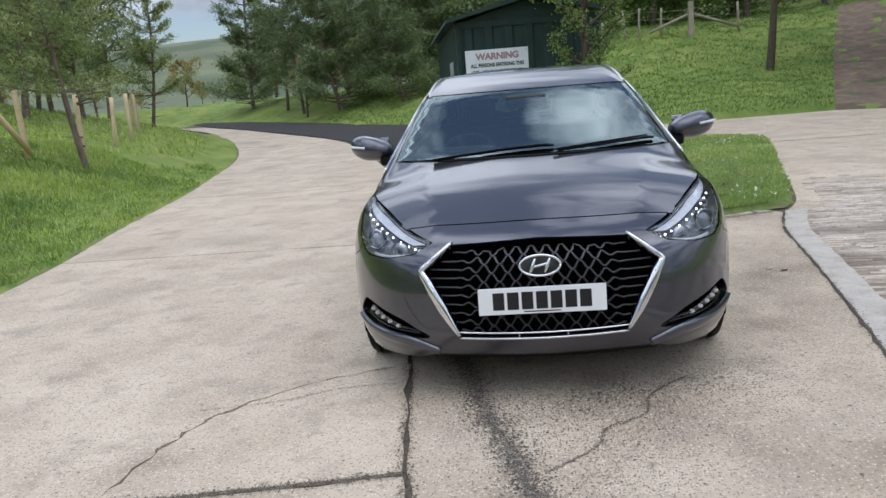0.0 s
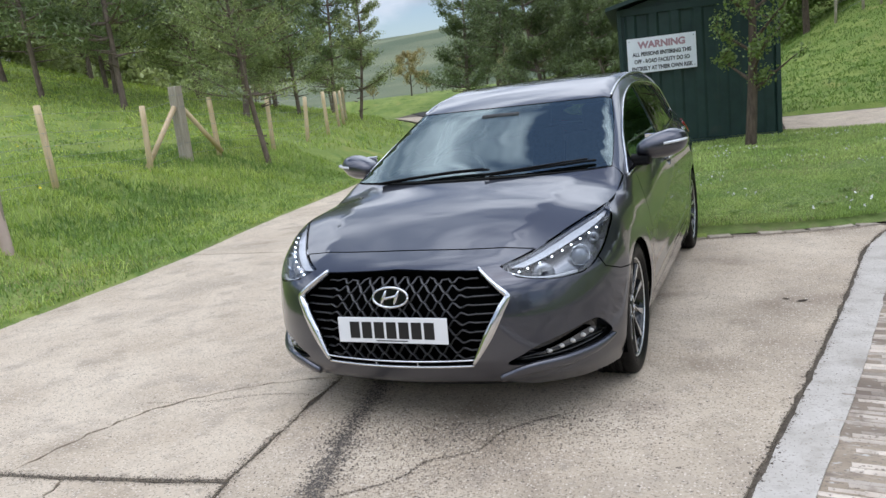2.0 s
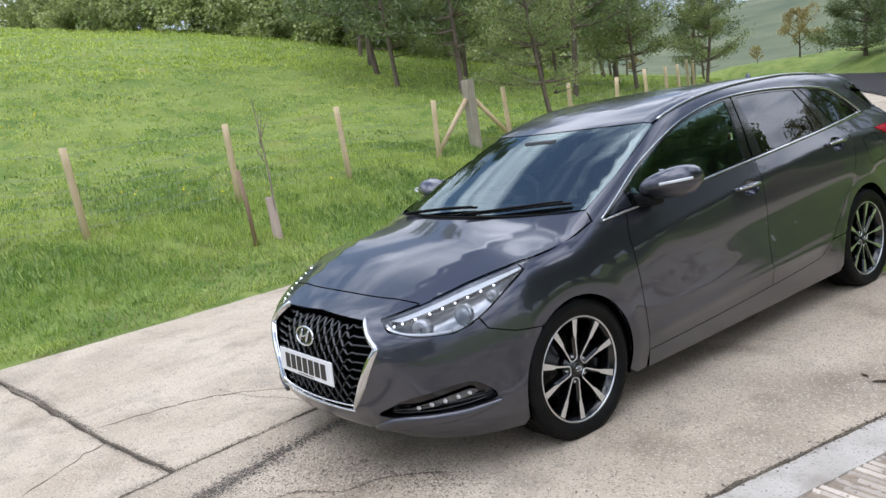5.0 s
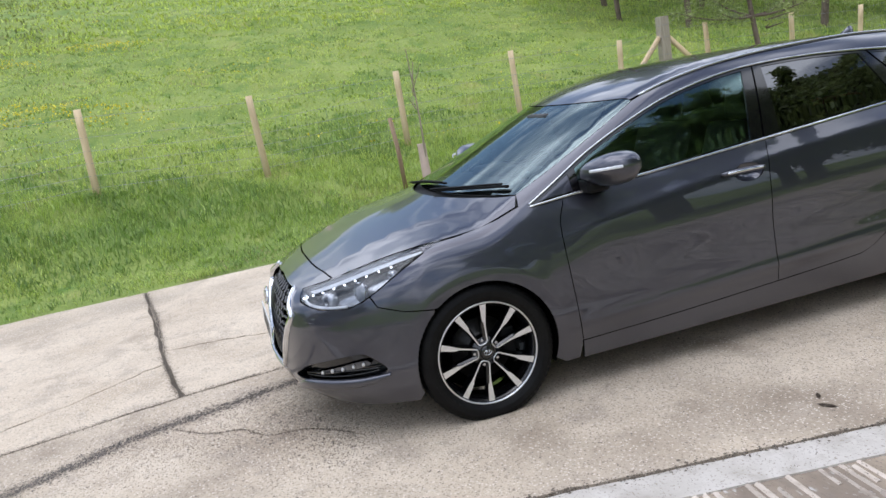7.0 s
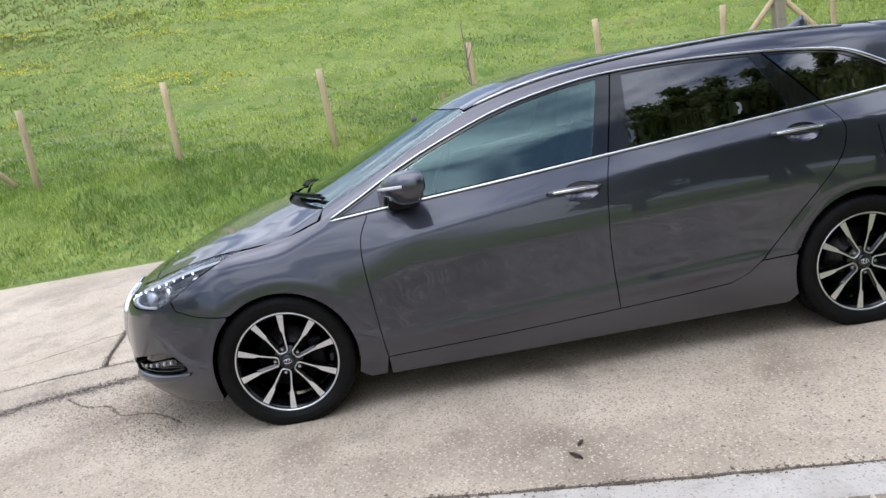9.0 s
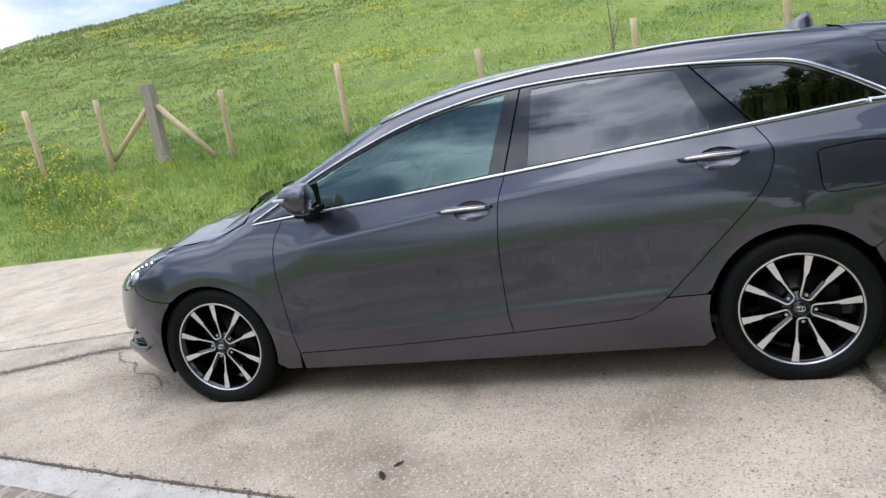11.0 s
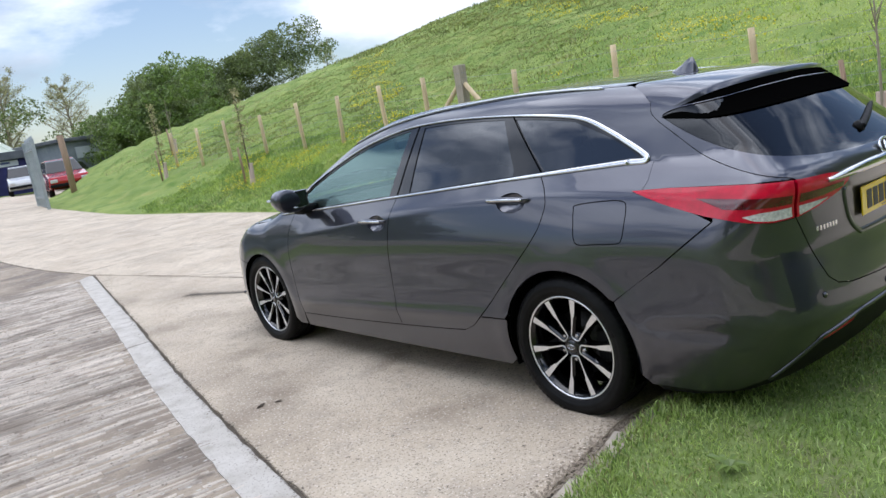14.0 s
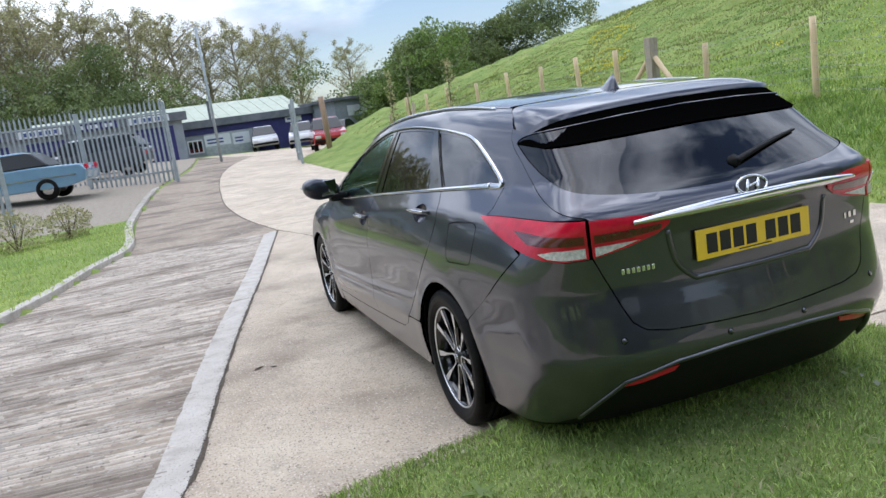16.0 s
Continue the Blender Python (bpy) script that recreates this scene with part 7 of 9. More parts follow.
slab("track", TRACK, TRACK_EARTH, top=0.0, parent=pavement)
trk = bpy.data.objects["track"]
for v in trk.data.vertices:
    v.co.z = float(land(v.co.x, v.co.y)) + (0.03 if v.co.z > -0.05 else -0.05)


# ---- grass ----
def blades(name, q, h, w, material, label, lean=0.5, parent=None):
    """Bent blades of grass at the points q, as one mesh."""
    n = len(q)
    h, w = np.broadcast_to(h, n) * rng.uniform(0.55, 1.3, n), np.broadcast_to(w, n)
    a, b = rng.uniform(0, 6.283, n), rng.uniform(0, 6.283, n)
    ln = rng.uniform(0.1, 1.0, n) * lean
    z = land(q[:, 0], q[:, 1]) - 0.01
    s = np.stack([np.cos(a), np.sin(a), 0 * a], 1) * w[:, None]
    d = np.stack([np.cos(b), np.sin(b), 0 * b], 1) * (ln * h)[:, None]
    p = np.column_stack([q, z])
    up = np.zeros((n, 3))
    up[:, 2] = h
    v = np.stack([p - s, p + s, p + up * 0.55 + d * 0.35 - s * 0.75, p + up * 0.55 + d * 0.35 + s * 0.75, p + up * (1 - 0.35 * ln[:, None]) + d], 1).reshape(-1, 3)
    i = np.arange(n)[:, None] * 5
    f = np.concatenate([i + (0, 1, 3), i + (0, 3, 2), i + (2, 3, 4)])
    o = put(name, bulk(name, v, f), material, parent)
    return tagged(o, label, "grass", kind="stuff")


def scatter(n, x0, x1, y0, y1):
    return np.stack([rng.uniform(x0, x1, n), rng.uniform(y0, y1, n)], 1)


def patchy(q, scale=0.9, cut=0.0, seed=0.0):
    v = np.sin(q[:, 0] * scale * 1.7 + seed) * np.sin(q[:, 1] * scale * 1.3 + 1 + seed) + 0.6 * np.sin(q[:, 0] * scale * 3.1 - q[:, 1] * scale * 2.3 + seed)
    return v > cut


q = scatter(120000, -9.5, -3.2, -16, 9)
d = road_left(q[:, 1]) - q[:, 0]
edge = rng.uniform(-0.03, 0.10, len(d)) + 0.05 * np.sin(q[:, 1] * 5) * np.sin(q[:, 1] * 1.9)
q, d = q[d > edge], d[d > edge]
tall = 0.035 + 0.065 * ramp(0.5, 1.6, d) * ramp(5.5, 3, d)
deep = patchy(q, 0.8, 0.15, 0.6) & (rng.random(len(q)) < 0.9) | (rng.random(len(q)) < 0.10 + 0.35 * ramp(1.6, 0.3, d))
blades("verge_grass", q[~deep], (tall * (1 + 0.45 * patchy(q)))[~deep], 0.0048, BLADE, "rough spring grass on the roadside bank", lean=1.0)
blades("verge_grass", q[deep], (tall * 1.25)[deep], 0.0055, BLADE_DEEP, "coarse darker tufts on the roadside bank", lean=1.1)
q = scatter(150000, -24, -7, -26, 13)
q = q[road_left(q[:, 1]) - q[:, 0] > 2.6]
deep = patchy(q, 0.75, 0.95, 1.7) & (rng.random(len(q)) < 0.6) | (rng.random(len(q)) < 0.03)
blades("meadow_grass", q[deep], 0.07, 0.009, BLADE_DEEP, "coarse dark tussocks in the meadow", lean=1.4)
q = q[~deep]
# sun and cloud put into the blade colour: bright northwards, dull southwards
sunlit = rng.random(len(q)) < ramp(-13, -3, q[:, 1])
blades("meadow_grass", q[sunlit], (0.045 * (1 + 0.5 * patchy(q, 0.6)))[sunlit], 0.009, MEADOW, "hillside meadow grass coloured brighter, as in sun", lean=1.5)
blades("meadow_grass", q[~sunlit], (0.05 * (1 + 0.8 * patchy(q, 0.6)))[~sunlit], 0.009, MEADOW_DIM, "hillside meadow grass coloured darker olive, as under cloud", lean=0.9)
q = scatter(110000, -60, -20, -60, 22)
sunlit = rng.random(len(q)) < ramp(-13, -3, q[:, 1])
blades("meadow_grass", q[sunlit], (0.09 * (1 + 0.8 * patchy(q, 0.35)))[sunlit], 0.03, MEADOW, "bright distant hillside meadow grass", lean=1.5)
blades("meadow_grass", q[~sunlit], (0.09 * (1 + 0.8 * patchy(q, 0.35)))[~sunlit], 0.03, MEADOW_DIM, "olive distant hillside meadow grass", lean=0.9)


def tussocks(n, x0, x1, y0, y1, spread, per, keep):
    """Points of grass gathered in clumps."""
    c = scatter(n, x0, x1, y0, y1)
    c = c[keep(c)]
    k = np.repeat(np.arange(len(c)), per)
    size = rng.uniform(0.5, 1.5, len(c))[k]
    return c[k] + rng.normal(0, 1, (len(k), 2)) * (spread * size)[:, None] * (0.8, 1.35), size


q, sz = tussocks(2600, -26, -6.2, -30, 14, 0.15, 16, lambda c: (road_left(c[:, 1]) - c[:, 0] > 2.4) & (patchy(c, 0.5, -0.45, 2.2) | (rng.random(len(c)) < 0.2)))
blades("meadow_tussocks", q, 0.065 * sz, 0.010, BLADE_DEEP, "darker clumps of coarse grass on the hillside", lean=1.5)
q, sz = tussocks(2200, -26, -6.2, -30, 14, 0.16, 14, lambda c: (road_left(c[:, 1]) - c[:, 0] > 2.4) & patchy(c, 0.6, -0.2, 0.3) & (rng.random(len(c)) < 0.12 + ramp(-2, -12, c[:, 1])))
blades("meadow_tussocks", q, 0.07 * sz, 0.010, BLADE_DRY, "straw-coloured clumps on the hillside", lean=1.2)
q, sz = tussocks(1500, -7.4, -3.4, -17, 12, 0.085, 40, lambda c: road_left(c[:, 1]) - c[:, 0] > 0.12)
blades("verge_tussocks", q[::2], (0.095 * sz)[::2], 0.0055, BLADE_DEEP, "dark tufts of rough grass on the bank", lean=1.3)
q, sz = tussocks(1300, -7.4, -3.4, -17, 12, 0.085, 34, lambda c: road_left(c[:, 1]) - c[:, 0] > 0.10)
blades("verge_tussocks", q, 0.085 * sz, 0.0055, BLADE, "bright tufts of rough grass on the bank", lean=1.3)
lawn_v, lawn_f, lawn_r = fill2d([resample(ISLAND, 0.15)], 0.2)
lawn_z = land(lawn_v[:, 0], lawn_v[:, 1]) + 0.002
lawn_z[np.asarray(lawn_r[0])] = 0.004
tagged(put("lawn", bulk("lawn", np.column_stack([lawn_v, lawn_z]), np.asarray(lawn_f), True), LAWN), "earth and thatch under the island grass", "ground", kind="structure")
q = scatter(230000, -1.3, 4.6, 1.70, 6.2)
q = q[inside(inset_poly(resample(ISLAND, 0.3), 0.015), q) & (rng.random(len(q)) < ramp(7.5, 3.0, q[:, 1]) * 0.8 + 0.2)]
deep = rng.random(len(q)) < 0.24 + 0.20 * patchy(q, 2.1, 0.2, 0.4)
blades("island_grass", q[deep], 0.038, 0.0028, BLADE_DEEP, "darker blades in the island grass", lean=1.0)
q = q[~deep]
blades("island_grass", q, 0.028 * (1 + 0.5 * patchy(q, 1.6)), 0.0026, BLADE_ISLE, "short lawn-like grass on the island", lean=0.9)
q = scatter(230000, -1.3, 4.6, 1.70, 6.2)
q = q[inside(inset_poly(resample(ISLAND, 0.3), 0.04), q) & ~inside(inset_poly(resample(ISLAND, 0.3), 0.42), q) & (rng.random(len(q)) < 0.6)]
blades("island_grass", q, 0.034 * (1 + 0.5 * patchy(q, 2.3)), 0.0026, BLADE_ISLE, "denser grass along the edge of the island", lean=0.9)
q = scatter(60000, -2.8, 4.6, 5.5, 11.6)
q = q[inside(ISLAND, q)]
blades("island_grass", q, 0.06, 0.006, BLADE_ISLE, "short grass on the far part of the island", lean=0.8)
q = scatter(16000, -1.3, 4.4, 1.72, 6)
q = q[inside(ISLAND, q) & patchy(q, 1.1, 0.2, 2.0)]
blades("dry_grass", q, 0.045, 0.003, BLADE_DRY, "withered blades among the grass", lean=1.2)
q = scatter(26000, -6.2, -3.4, -14, 8)
d = road_left(q[:, 1]) - q[:, 0]
q = q[(d > 0.15) & (d < 2.0) & patchy(q, 0.7, 0.3, 1.0)]
blades("dry_grass", q, 0.06, 0.004, BLADE_DRY, "withered blades on the bank", lean=1.2)
q = scatter(110000, -8, 22, 13, 34)
q = q[(road_left(q[:, 1]) - q[:, 0] < -5.5) & ~inside(bed, q) & ~inside(TRACK, q)]
blades("slope_grass", q, 0.09, 0.013, BLADE_DEEP, "rough grass on the slope behind the island", lean=0.9)
q = scatter(34000, -34, -8, 8, 40)
q = q[road_left(q[:, 1]) - q[:, 0] > 1]
blades("wood_grass", q, 0.16, 0.016, BLADE, "rough grass under the pines", lean=0.9)
q = scatter(26000, 2.5, 9, -12.3, 1)
q = q[~inside(bed, q)]
blades("verge_grass", q, 0.06, 0.006, BLADE, "short grass behind the kerb", lean=0.8)


def flowers(name, q, h, r, material, label):
    n = len(q)
    c = np.column_stack([q, land(q[:, 0], q[:, 1]) + h * rng.uniform(0.6, 1.2, n)])
    u, w = rng.normal(0, 1, (n, 3)), rng.normal(0, 1, (n, 3))
    u, w = u / np.linalg.norm(u, axis=1)[:, None] * r, w / np.linalg.norm(w, axis=1)[:, None] * r
    v = np.stack([c + u, c + w, c - u, c - w], 1).reshape(-1, 3)
    f = np.arange(n)[:, None] * 4 + (0, 1, 2, 3)
    tagged(put(name, bulk(name, v, f), material), label, "flowers", kind="stuff")


q = scatter(70000, -26, -5, -26, 6)
d = road_left(q[:, 1]) - q[:, 0]
q = q[(d > 2.6) & patchy(q, 0.45, 0.72, 0.7) & (rng.random(len(q)) < (0.45 + 0.55 * patchy(q, 1.7, 0.1, 0.2)) * ramp(0, -5, q[:, 1]) + 0.04)]
flowers("buttercups", q, 0.11, 0.021, BUTTERCUP, "scattered yellow buttercups on the hillside")
q = scatter(5200, -6.4, -4.5, -17, -6.5)
flowers("buttercups", q[patchy(q, 0.9, 0.0)], 0.13, 0.013, BUTTERCUP, "drift of buttercups below the fence")
q = scatter(1500, -1, 4.4, 2.2, 10)
flowers("daisies", q[inside(ISLAND, q) & patchy(q, 1.3, 0.5)], 0.050, 0.014, DAISY, "white daisies on the island")
# broad-leaved weeds near the car's tail
for x, y in ((1.62, 2.62), (1.15, 2.28), (0.55, 2.95), (2.1, 3.1), (1.9, 2.5)):
    weed = thing("dock_weed", "low broad-leaved weed growing in the grass", "weed", pose(x, y, float(land(x, y)) + 0.008), "weeds in the grass")
    for i in range(9):
        bm = bmesh.new()
        a, l = i * 2.4, rng.uniform(0.055, 0.09)
        s = [(0, 0, 0.0), (0.35, 0.14, 0.32), (0.75, 0.15, 0.42), (1.0, 0, 0.30), (0.75, -0.15, 0.42), (0.35, -0.14, 0.32)]
        vs = [bm.verts.new((l * (px * math.cos(a) - py * math.sin(a)), l * (px * math.sin(a) + py * math.cos(a)), l * pz)) for px, py, pz in s]
        bm.faces.new(vs)
        part("leaf", bm, LEAF, weed)


# ---- fence ----
def make_post(name, r, h, material, sides, label, category, group):
    prof_r = [r * 1.02, r, r * 0.98, r * 0.97]
    pts = np.array([(0, 0, -0.2), (0, 0, h * 0.4), (r * 0.05, 0, h * 0.8), (r * 0.06, 0, h)])
    me = tube_mesh(name, pts, prof_r, sides, smooth=sides > 6)
    return tagged(put(name, me, material), label, category, group)


posts_at = [8.5, 6.5, 4.56, 2.55, 0.54, -1.65, -3.87, -5.77, -7.85, -9.3, -11.2, -13.1, -15.0, -17.0, -19.0, -21.0, 10.6, 12.6, 14.6, 16.6, 18.6, 20.8]
first = None
for y in posts_at:
    x = float(fence_x(y)) + rng.normal(0, 0.02)
    m = pose(x, y, float(land(x, y)), rng.normal(0, 1.2), rng.normal(0, 1.2), rng.uniform(0, 90)) @ Matrix.Diagonal((1, 1, rng.uniform(0.97, 1.04), 1))
    if first is None:
        first = make_post("fence_post", 0.048, 1.14, TIMBER_NEW, 10, "new pale round timber fence post", "fence post", "roadside fence")
        first.matrix_basis = m
    else:
        copy_thing(first, m)
for y in (5.555, -6.9):
    x = float(fence_x(y))
    st = thing("strainer_post", "thick weathered strainer post with two timber struts", "fence post", pose(x, y, float(land(x, y))), "strainer posts")
    part("post", boxed(-0.085, 0.085, -0.085, 0.085, -0.2, 1.27, 0.012), TIMBER_OLD, st, "weathered square post")
    for sg in (1, -1):
        p = [(0, sg * 0.09, 0.92), (0.01, sg * 0.95, float(land(x, y + sg * 0.9) - land(x, y)) + 0.10)]
        put("strut", tube_mesh("strut", p, 0.045, 10), TIMBER_NEW, st, "pale timber strut")
    for z in (0.3, 0.62, 0.92, 1.12):
        a = np.linspace(0, 6.283, 13)
        put("wire_loop", tube_mesh("wire_loop", np.stack([0.10 * np.cos(a), 0.10 * np.sin(a), z + 0 * a], 1), 0.004, 5), WIRE, st)
ys = sorted(posts_at + [5.555, -6.9])


def wires(xs, ys, heights, r, label, zf=None):
    for hgt in heights:
        pts = []
        for x, y in zip(xs, ys):
            pts.append((x, y, float(land(x, y)) + hgt))
        pts = np.array(pts)
        pts = resample(pts, 0.7, closed=False)
        pts[:, 2] -= 0.008
        tagged(put("fence_wire", tube_mesh("fence_wire", pts, r, 4, smooth=False), WIRE), label, "fence wire", "fence wires")


wires([float(fence_x(y)) + 0.05 for y in ys], ys, (0.14, 0.30, 0.46, 0.62, 0.80, 1.06), 0.0022, "thin galvanised fence wire strung between posts")
vs, fs = [], []
for y in np.arange(-20, 20, 0.15):
    x = float(fence_x(y)) + 0.05
    z = float(land(x, y))
    k = len(vs)
    vs += [(x, y - 0.0012, z + 0.1), (x, y + 0.0012, z + 0.1), (x, y + 0.0012, z + 0.80), (x, y - 0.0012, z + 0.80)]
    fs.append((k, k + 1, k + 2, k + 3))
tagged(put("stock_net", bulk("stock_net", np.array(vs), np.array(fs)), WIRE), "fine upright wires of the stock netting", "fence wire", kind="stuff")
# older fence up the slope
ux = np.array([(3.6, 27.6), (4.5, 27.6), (5.1, 27.9), (6.0, 27.9), (9.2, 28.3), (13.6, 30.2)])
old = None
for x, y in ux:
    m = pose(x, y, float(land(x, y)), rng.normal(0, 2), rng.normal(0, 2), rng.uniform(0, 90))
    if old is None:
        old = make_post("fence_post", 0.05, 1.15, TIMBER_OLD, 10, "weathered round fence post on the slope", "fence post", "fence on the slope")
        old.matrix_basis = m
    else:
        copy_thing(old, m)
st = thing("strainer_post", "thick weathered strainer post with rail struts on the slope", "fence post", pose(7.2, 27.9, float(land(7.2, 27.9))), "strainer posts")
part("post", boxed(-0.1, 0.1, -0.1, 0.1, -0.2, 1.35, 0.015), TIMBER_OLD, st, "weathered square post")
for dx, dy in ((-1.7, -0.3), (1.9, 0.3)):
    put("strut", tube_mesh("strut", [(0.1 * np.sign(dx), 0, 0.85), (dx, dy, float(land(7.2 + dx, 27.9 + dy) - land(7.2, 27.9)) + 0.2)], 0.055, 8), TIMBER_OLD, st, "weathered strut")
wires(ux[:, 0], ux[:, 1], (0.35, 0.7, 1.0), 0.004, "thin fence wire on the slope")


# ---- trees ----
def leaf_quads(c, size, aspect=0.5, droop=0.0):
    """Randomly turned small leaves at points c, each a folded pair of triangles."""
    n = len(c)
    size = np.broadcast_to(size, n) * rng.uniform(0.6, 1.35, n)
    u = rng.normal(0, 1, (n, 3))
    u[:, 2] -= droop
    u /= np.linalg.norm(u, axis=1)[:, None]
    w = np.cross(u, rng.normal(0, 1, (n, 3)))
    w /= np.maximum(np.linalg.norm(w, axis=1), 1e-6)[:, None]
    u, w = u * size[:, None], w * (size * aspect)[:, None]
    v = np.stack([c - u * 0.5, c + w * 0.5, c + u * 0.5, c - w * 0.5], 1).reshape(-1, 3)
    f = np.arange(n)[:, None] * 4 + (0, 1, 2, 3)
    return v, f


def join_tubes(paths, sides=5):
    vs, fs, k = [], [], 0
    for pts, r0, r1 in paths:
        pts = np.asarray(pts, float)
        me = np.linspace(r0, r1, len(pts))
        d = np.gradient(pts, axis=0)
        d /= np.maximum(np.linalg.norm(d, axis=1), 1e-9)[:, None]
        ref = np.array([0.31, 0.95, 0.05])
        s = np.cross(d, ref)
        s /= np.maximum(np.linalg.norm(s, axis=1), 1e-9)[:, None]
        t = np.cross(d, s)
        a = np.arange(sides) * 6.28318 / sides
        v = (pts[:, None] + (s[:, None] * np.cos(a)[None, :, None] + t[:, None] * np.sin(a)[None, :, None]) * me[:, None, None]).reshape(-1, 3)
        vs.append(v)
        for i in range(len(pts) - 1):
            for j in range(sides):
                j2 = (j + 1) % sides
                fs.append((k + i * sides + j, k + i * sides + j2, k + (i + 1) * sides + j2, k + (i + 1) * sides + j))
        k += len(v)
    return np.vstack(vs), np.array(fs)


def pine(name, h, bare, spread, needles, size, material, label, group, dens=1.0):
    """A pine: tapered trunk, whorls of limbs, tufts of needles along them."""
    t = thing(name, label, "pine tree", None, group)
    sw = rng.normal(0, 0.05, 2) * h
    tp = np.array([(sw[0] * math.sin(2.2 * s), sw[1] * math.sin(1.7 * s), -0.25 + (h + 0.25) * s) for s in np.linspace(0, 1, 10)])
    limbs, tufts = [(tp, 0.0125 * h, 0.002 * h)], []
    z = bare * h
    while z < h * 0.98:
        f = (z - bare * h) / (h * (1 - bare))
        n = rng.integers(3, 6)
        for k in range(n):
            a = rng.uniform(0, 6.283)
            l = spread * h * (1.0 - 0.80 * f ** 1.2) * rng.uniform(0.55, 1.1)
            b = np.array([np.interp(z, tp[:, 2], tp[:, 0]), np.interp(z, tp[:, 2], tp[:, 1]), z])
            rise = rng.uniform(0.0, 0.45) + 0.35 * f
            p = np.array([b + np.array([math.cos(a) * l * s, math.sin(a) * l * s, l * (rise * s - 0.18 * s * (1 - s) + 0.12 * s * s)]) for s in np.linspace(0, 1, 5)])
            limbs.append((p, 0.006 * h * (1 - 0.7 * f), 0.0012 * h))
            m = int(needles * dens * l / (spread * h) * 0.9) + 6
            s = np.sqrt(rng.uniform(0.10, 1, m))
            c = np.stack([np.interp(s, np.linspace(0, 1, 5), p[:, i]) for i in range(3)], 1)
            tufts.append(c + rng.normal(0, 1, (m, 3)) * np.array([0.20, 0.20, 0.13]) * l * 0.62)
        z += h * rng.uniform(0.040, 0.075)
    for k in range(5):           # dead snags below the crown
        a, zz, l = rng.uniform(0, 6.28), rng.uniform(0.25, 1) * bare * h, rng.uniform(0.1, 0.2) * h * 0.6
        p = np.array([(math.cos(a) * l * s, math.sin(a) * l * s, zz + 0.12 * l * s) for s in np.linspace(0, 1, 4)])
        limbs.append((p, 0.004 * h, 0.001 * h))
    v, f = join_tubes(limbs)
    put("trunk", bulk("trunk", v, f, True), BARK_PINE, t, "brown trunk and limbs")
    v, f = leaf_quads(np.vstack(tufts), size, 0.22)
    put("crown", bulk("crown", v, f), material, t, "needles in uneven tufts")
    return t


def at_ground(x, y, turn=0.0, s=1.0, sz=None):
    return pose(x, y, float(land(x, y)), 0, 0, turn) @ Matrix.Diagonal((s, s, sz or s, 1))


near_pine = pine("pine_tree", 4.9, 0.27, 0.26, 560, 0.085, PINE_LIGHT, "young pine with open grey-green needles beside the fence", "roadside pines")
near_pine.matrix_basis = at_ground(-7.55, 7.35)
p2 = pine("pine_tree", 5.4, 0.20, 0.24, 420, 0.11, PINE_LIGHT, "young pine with dense needles by the bend", "roadside pines")
p2.matrix_basis = at_ground(-12.0, 19.0, 40)
tall_a = pine("pine_tree", 7.6, 0.24, 0.26, 380, 0.18, PINE, "tall dark pine with a bare lower trunk", "pine wood")
tall_a.matrix_basis = at_ground(-14.2, 10.5, 0)
tall_b = pine("pine_tree", 7.0, 0.20, 0.27, 340, 0.18, PINE_LIGHT, "tall pine with thin grey-green needles", "pine wood")
tall_b.matrix_basis = at_ground(-17.0, 13.0, 0)
tall_c = pine("pine_tree", 10.5, 0.06, 0.25, 1000, 0.20, PINE, "large dark conifer clothed to the ground", "dark conifers")
tall_c.matrix_basis = at_ground(-8.9, 35.5, 0)
wood = [(-12.6, 13.4), (-14.6, 17.8), (-15.8, 9.4), (-16.2, 15.8), (-18.6, 10.6), (-19.6, 15.2), (-21.5, 12.2), (-22.4, 17.2), (-24.6, 13.8), (-13.0, 16.8), (-16.2, 19.6), (-19.6, 20.0), (-20.6, 24.2),
        (-25.4, 19.8), (-28.0, 15.8), (-28.6, 22.0), (-17.4, 26.2), (-23.4, 28.0), (-31.5, 18.4), (-33.0, 26.0), (-27.2, 31.0), (-24.0, 37.0), (-30.5, 38.0), (-36.5, 21.5)]
for i, (x, y) in enumerate(wood):
    copy_thing((tall_a, tall_b)[i % 2], at_ground(x, y, rng.uniform(0, 360), rng.uniform(0.8, 1.15)))
for x, y, s in ((-7.6, 27.8, 0.85), (-5.6, 29.0, 0.75), (-4.6, 26.2, 0.62), (-6.2, 33.5, 0.9), (-3.0, 30, 0.75), (-14.6, 36.5, 0.95), (-0.6, 33.5, 0.85), (1.2, 36, 0.85)):
    copy_thing(tall_c, at_ground(x, y, rng.uniform(0, 360), s))
for x, y, s in ((-11.6, 33.0, 0.95), (-10.2, 31.0, 0.85)):
    copy_thing(tall_a, at_ground(x, y, rng.uniform(0, 360), s))


